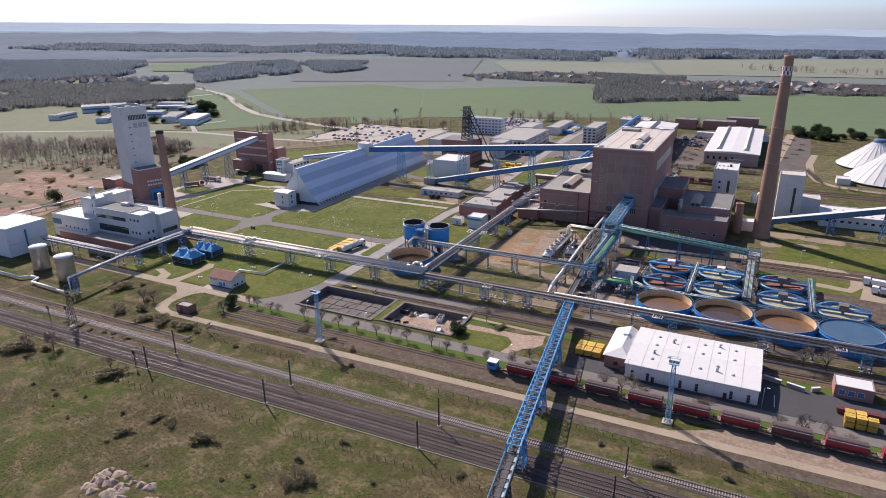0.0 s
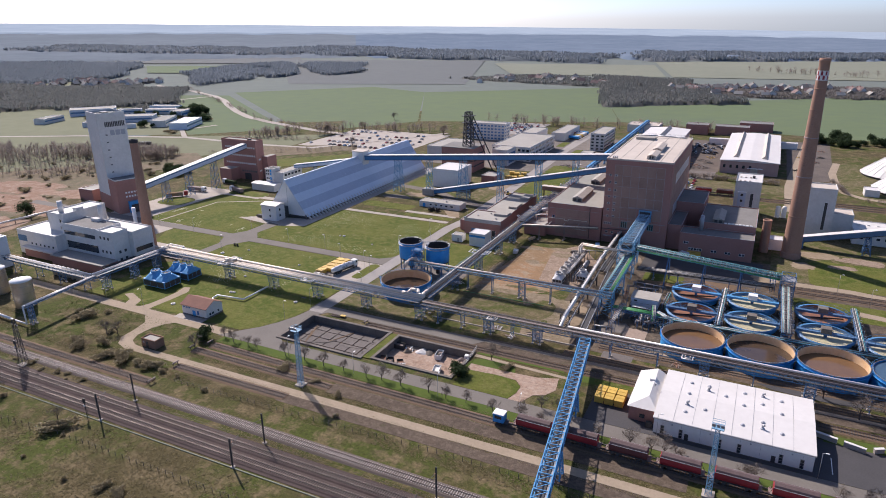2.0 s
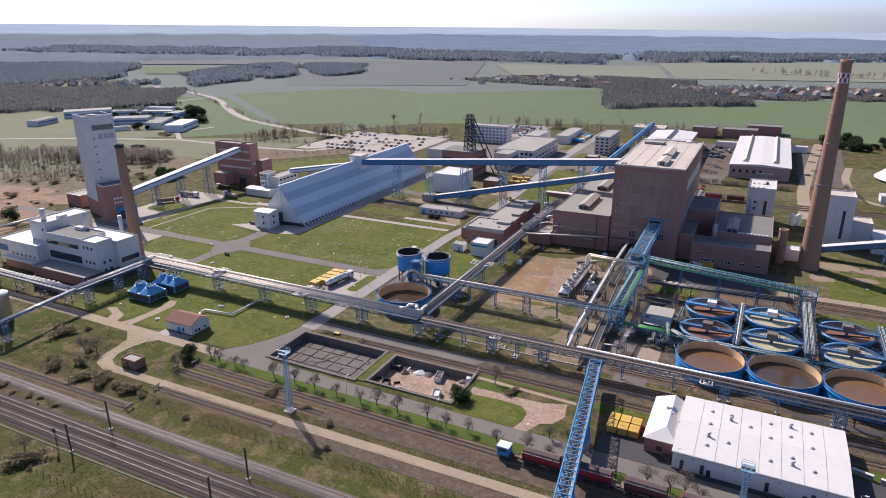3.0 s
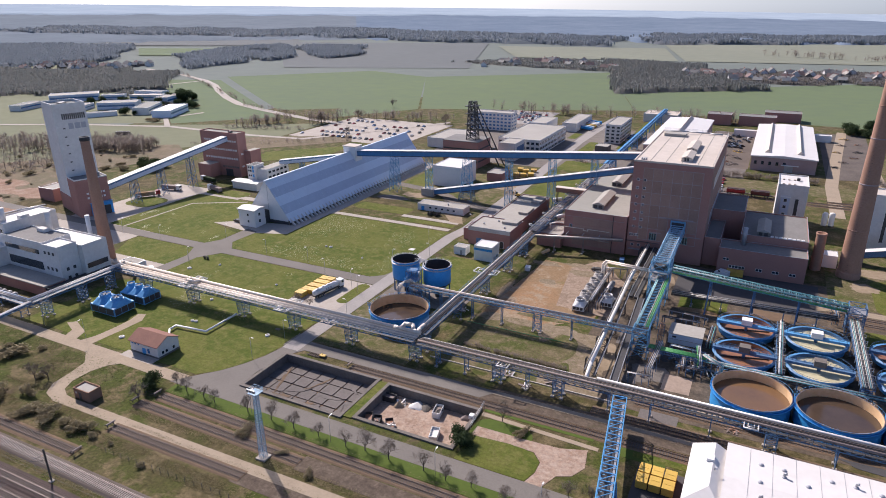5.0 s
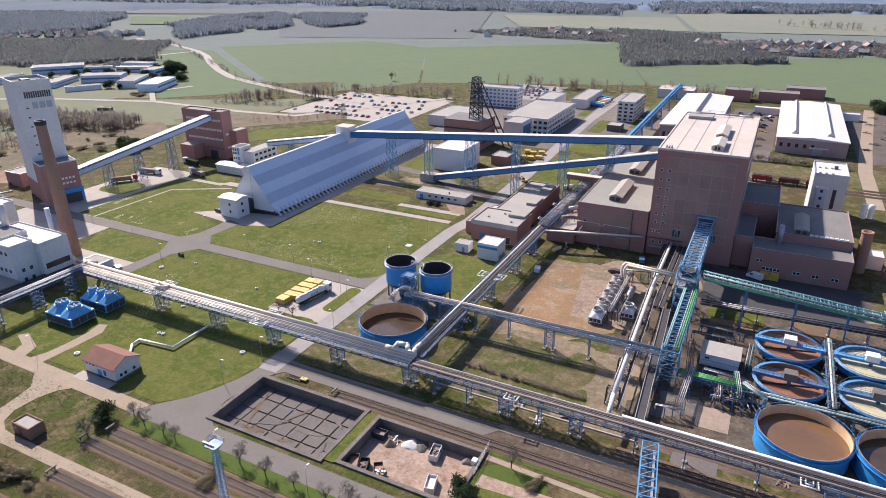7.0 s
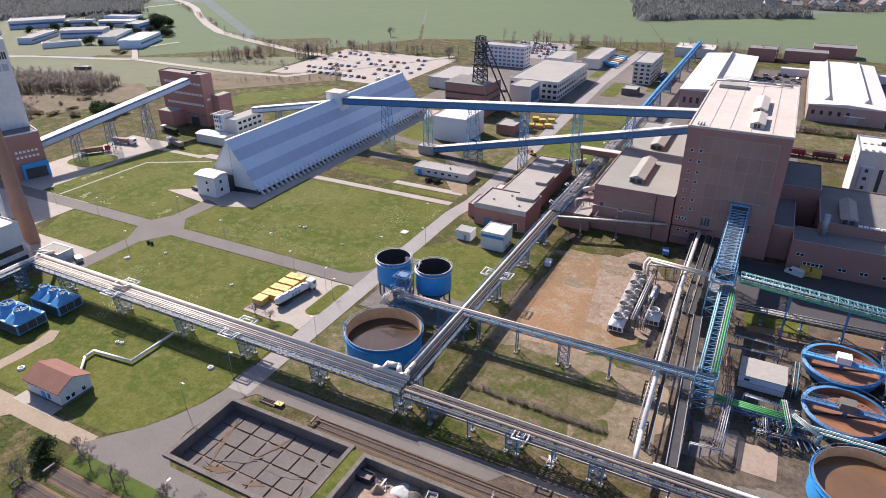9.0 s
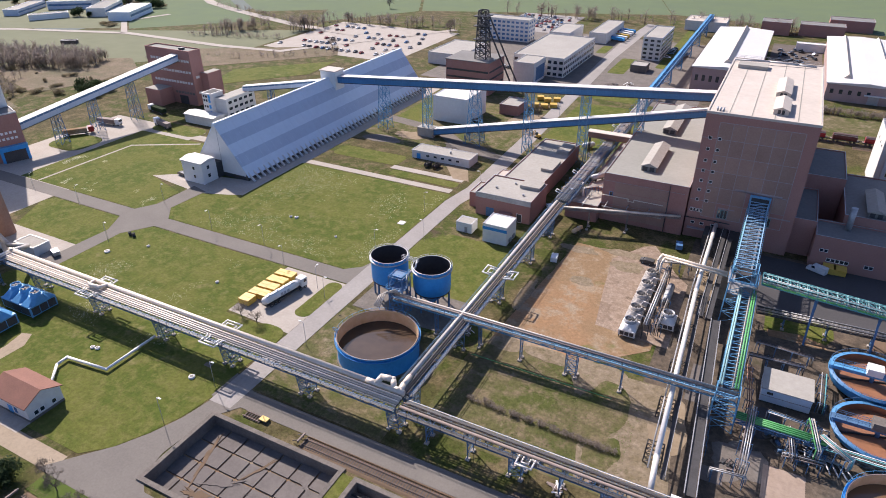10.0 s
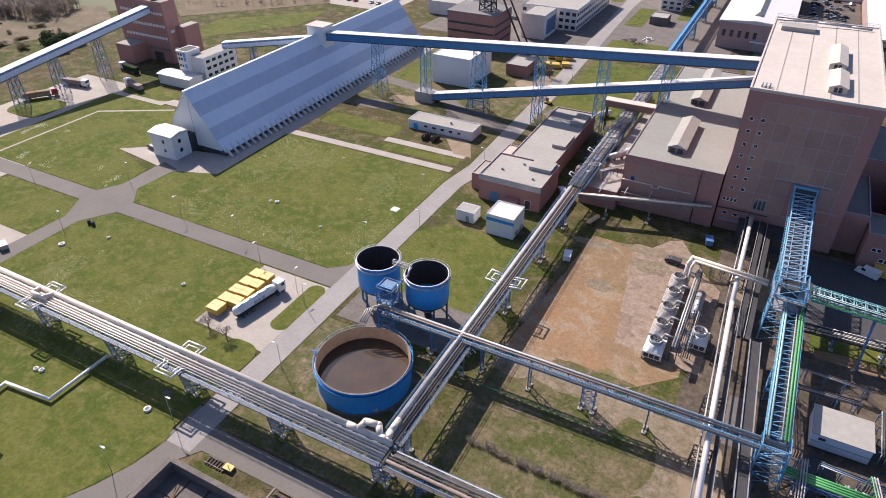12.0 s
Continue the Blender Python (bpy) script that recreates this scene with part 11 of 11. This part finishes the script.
for z in (0.7, 1.5):
    part("rail", Mesh().beam((-92.2, 199.8, z), (-93.2, 211.2, z), 0.09), STEEL, gt)
part("motor_box", B(-94.4, 203.4, 0, -93.2, 204.8, 1.2), WHITE, gt)
# conduits and kerbs by the works road
solo("cable_trough", Mesh().box(-119, 227.7, 0, -62, 228.1, 0.3), CONCRETE, "long pale cable trough under the pipe rack", "cable trough")
solo("kerb", Mesh().box(-138, 213.0, 0, 60, 213.3, 0.16), CONCRETE, "pale kerb of the works road", "kerb", "structure")
for k, (x, y, l, a) in enumerate(((10.6, 205.4, 5.2, -16), (17.0, 203.6, 5.0, -16), (22.4, 204.6, 2.6, 30))):
    w = thing("concrete_wall", 0, 0, 0, "low pale concrete wall of precast blocks beside the parking yard", "wall", "precast walls")
    part("block", Mesh().box(-l / 2, -0.35, 0, l / 2, 0.35, 1.3), CONCRETE, w)
    part("cap", Mesh().box(-l / 2 - 0.05, -0.42, 1.3, l / 2 + 0.05, 0.42, 1.42), RENDERW, w)
    w.matrix_basis = pose(x, y, 0.05, 0, 0, a)
solo("parking_line", Mesh().box(11.3, 190, 0.0, 11.5, 197, 0.062), WHITE, "white painted line on the dark asphalt", "marking", "structure")
for i, (x, y, rx, ry) in enumerate(((14, 364, 9, 5), (32, 362, 10, 4.5), (8, 346, 5, 5), (24, 350, 6, 3), (-6, 322, 6, 4))):
    patch("worn_patch", x, y, rx, ry, (DIRT, PALEDIRT)[i % 2], 0.09 + 0.003 * i, "bare sandy patch in the grass by the chimney", 70 + i)
sheet("concrete_yard", [(41, 288), (70, 286), (70, 316), (43.5, 314), (43, 300)], PATHCONC, 0.075, "pale dusty lorry yard beside the tanks", "pavement")
lorry(WHITECAR, WHITE, "white box lorry parked in the dusty yard").matrix_basis = pose(49.5, 305.4, 0.08, 0, 0, 80)
lorry(WHITECAR, SILVERCAR, "white lorry with a silver body in the dusty yard").matrix_basis = pose(51.5, 295.6, 0.08, 0, 0, 76)
for i, (x, y, rx, ry) in enumerate(((-440, 262, 40, 16), (-400, 222, 18, 22), (-470, 292, 34, 14), (-420, 292, 20, 9), (-395, 262, 14, 12), (-520, 250, 50, 20))):
    patch("worn_patch", x, y, rx, ry, REDEARTH, 0.06 + 0.003 * i, "bare reddish earth in the brown field", 80 + i)
wp = thing("heat_pipeline", -389, 232, 0, "long white insulated pipeline on low supports", "pipeline")
part("pipe", Mesh().path([(-394, 150, 2.2), (-392, 210, 2.2), (-390.2, 232, 2.2), (-388, 262, 2.2), (-384, 276, 2.2)], 0.6, 10), WHITEPIPE, wp)
for k in range(14):
    part("support", Mesh().beam((-393.6 + 0.045 * 9 * k, 154 + 9 * k, 0), (-393.6 + 0.045 * 9 * k, 154 + 9 * k, 1.7), 0.35), OLDCONC, wp)
for x, y, t in ((-177.0, 465.6, 20), (-172.4, 463.4, 24), (-168.0, 466.0, 18), (-175.0, 452.0, 20), (-170.4, 452.6, 22), (-166.4, 455.6, 20)):
    copy_thing(cc, pose(x, y, 0.06, 0, 0, t))
for k, (x, y, r, n) in enumerate(((-64, 541, 4.5, 18), (-54, 543, 4.5, 18), (-60, 551, 4, 16), (-66, 560, 4, 14), (-52, 562, 4, 14), (-58, 572, 4, 14), (-66, 582, 4, 14), (-52, 586, 4, 12), (8, 560, 3, 12), (14, 578, 3.4, 12), (22, 596, 3.4, 12), (12, 612, 3, 10), (26, 618, 3.4, 12), (16, 640, 3.4, 12), (28, 648, 3, 10), (20, 668, 4, 14))):
    scrap_pile(x, y, 0.06, r, n, 300 + k, (DARKSTEEL, (RUBBER, GREYDUST, CHIMBRICK, YELLOW)[k % 4]), "dark pile of scrapped machine parts in the yard")
for k in range(60):
    put_shrub(rt.uniform(-560, -400), rt.uniform(225, 350), rt.uniform(0.5, 1.3))
road_strip("works_road", [(-158, 376), (-185, 384), (-203, 398), (-236, 404)], 7, OLDCONC, "grey worn road under the conveyor galleries", 0.07)
for i, (x, y, rx, ry) in enumerate(((-182, 382, 10, 7), (-212, 386, 8, 5), (-150, 400, 6, 5), (-170, 430, 9, 12), (-222, 376, 10, 4))):
    patch("worn_patch", x, y, rx, ry, (OLDCONC, DIRT)[i % 2], 0.075 + 0.003 * i, "worn dusty patch under the conveyor galleries", 95 + i)
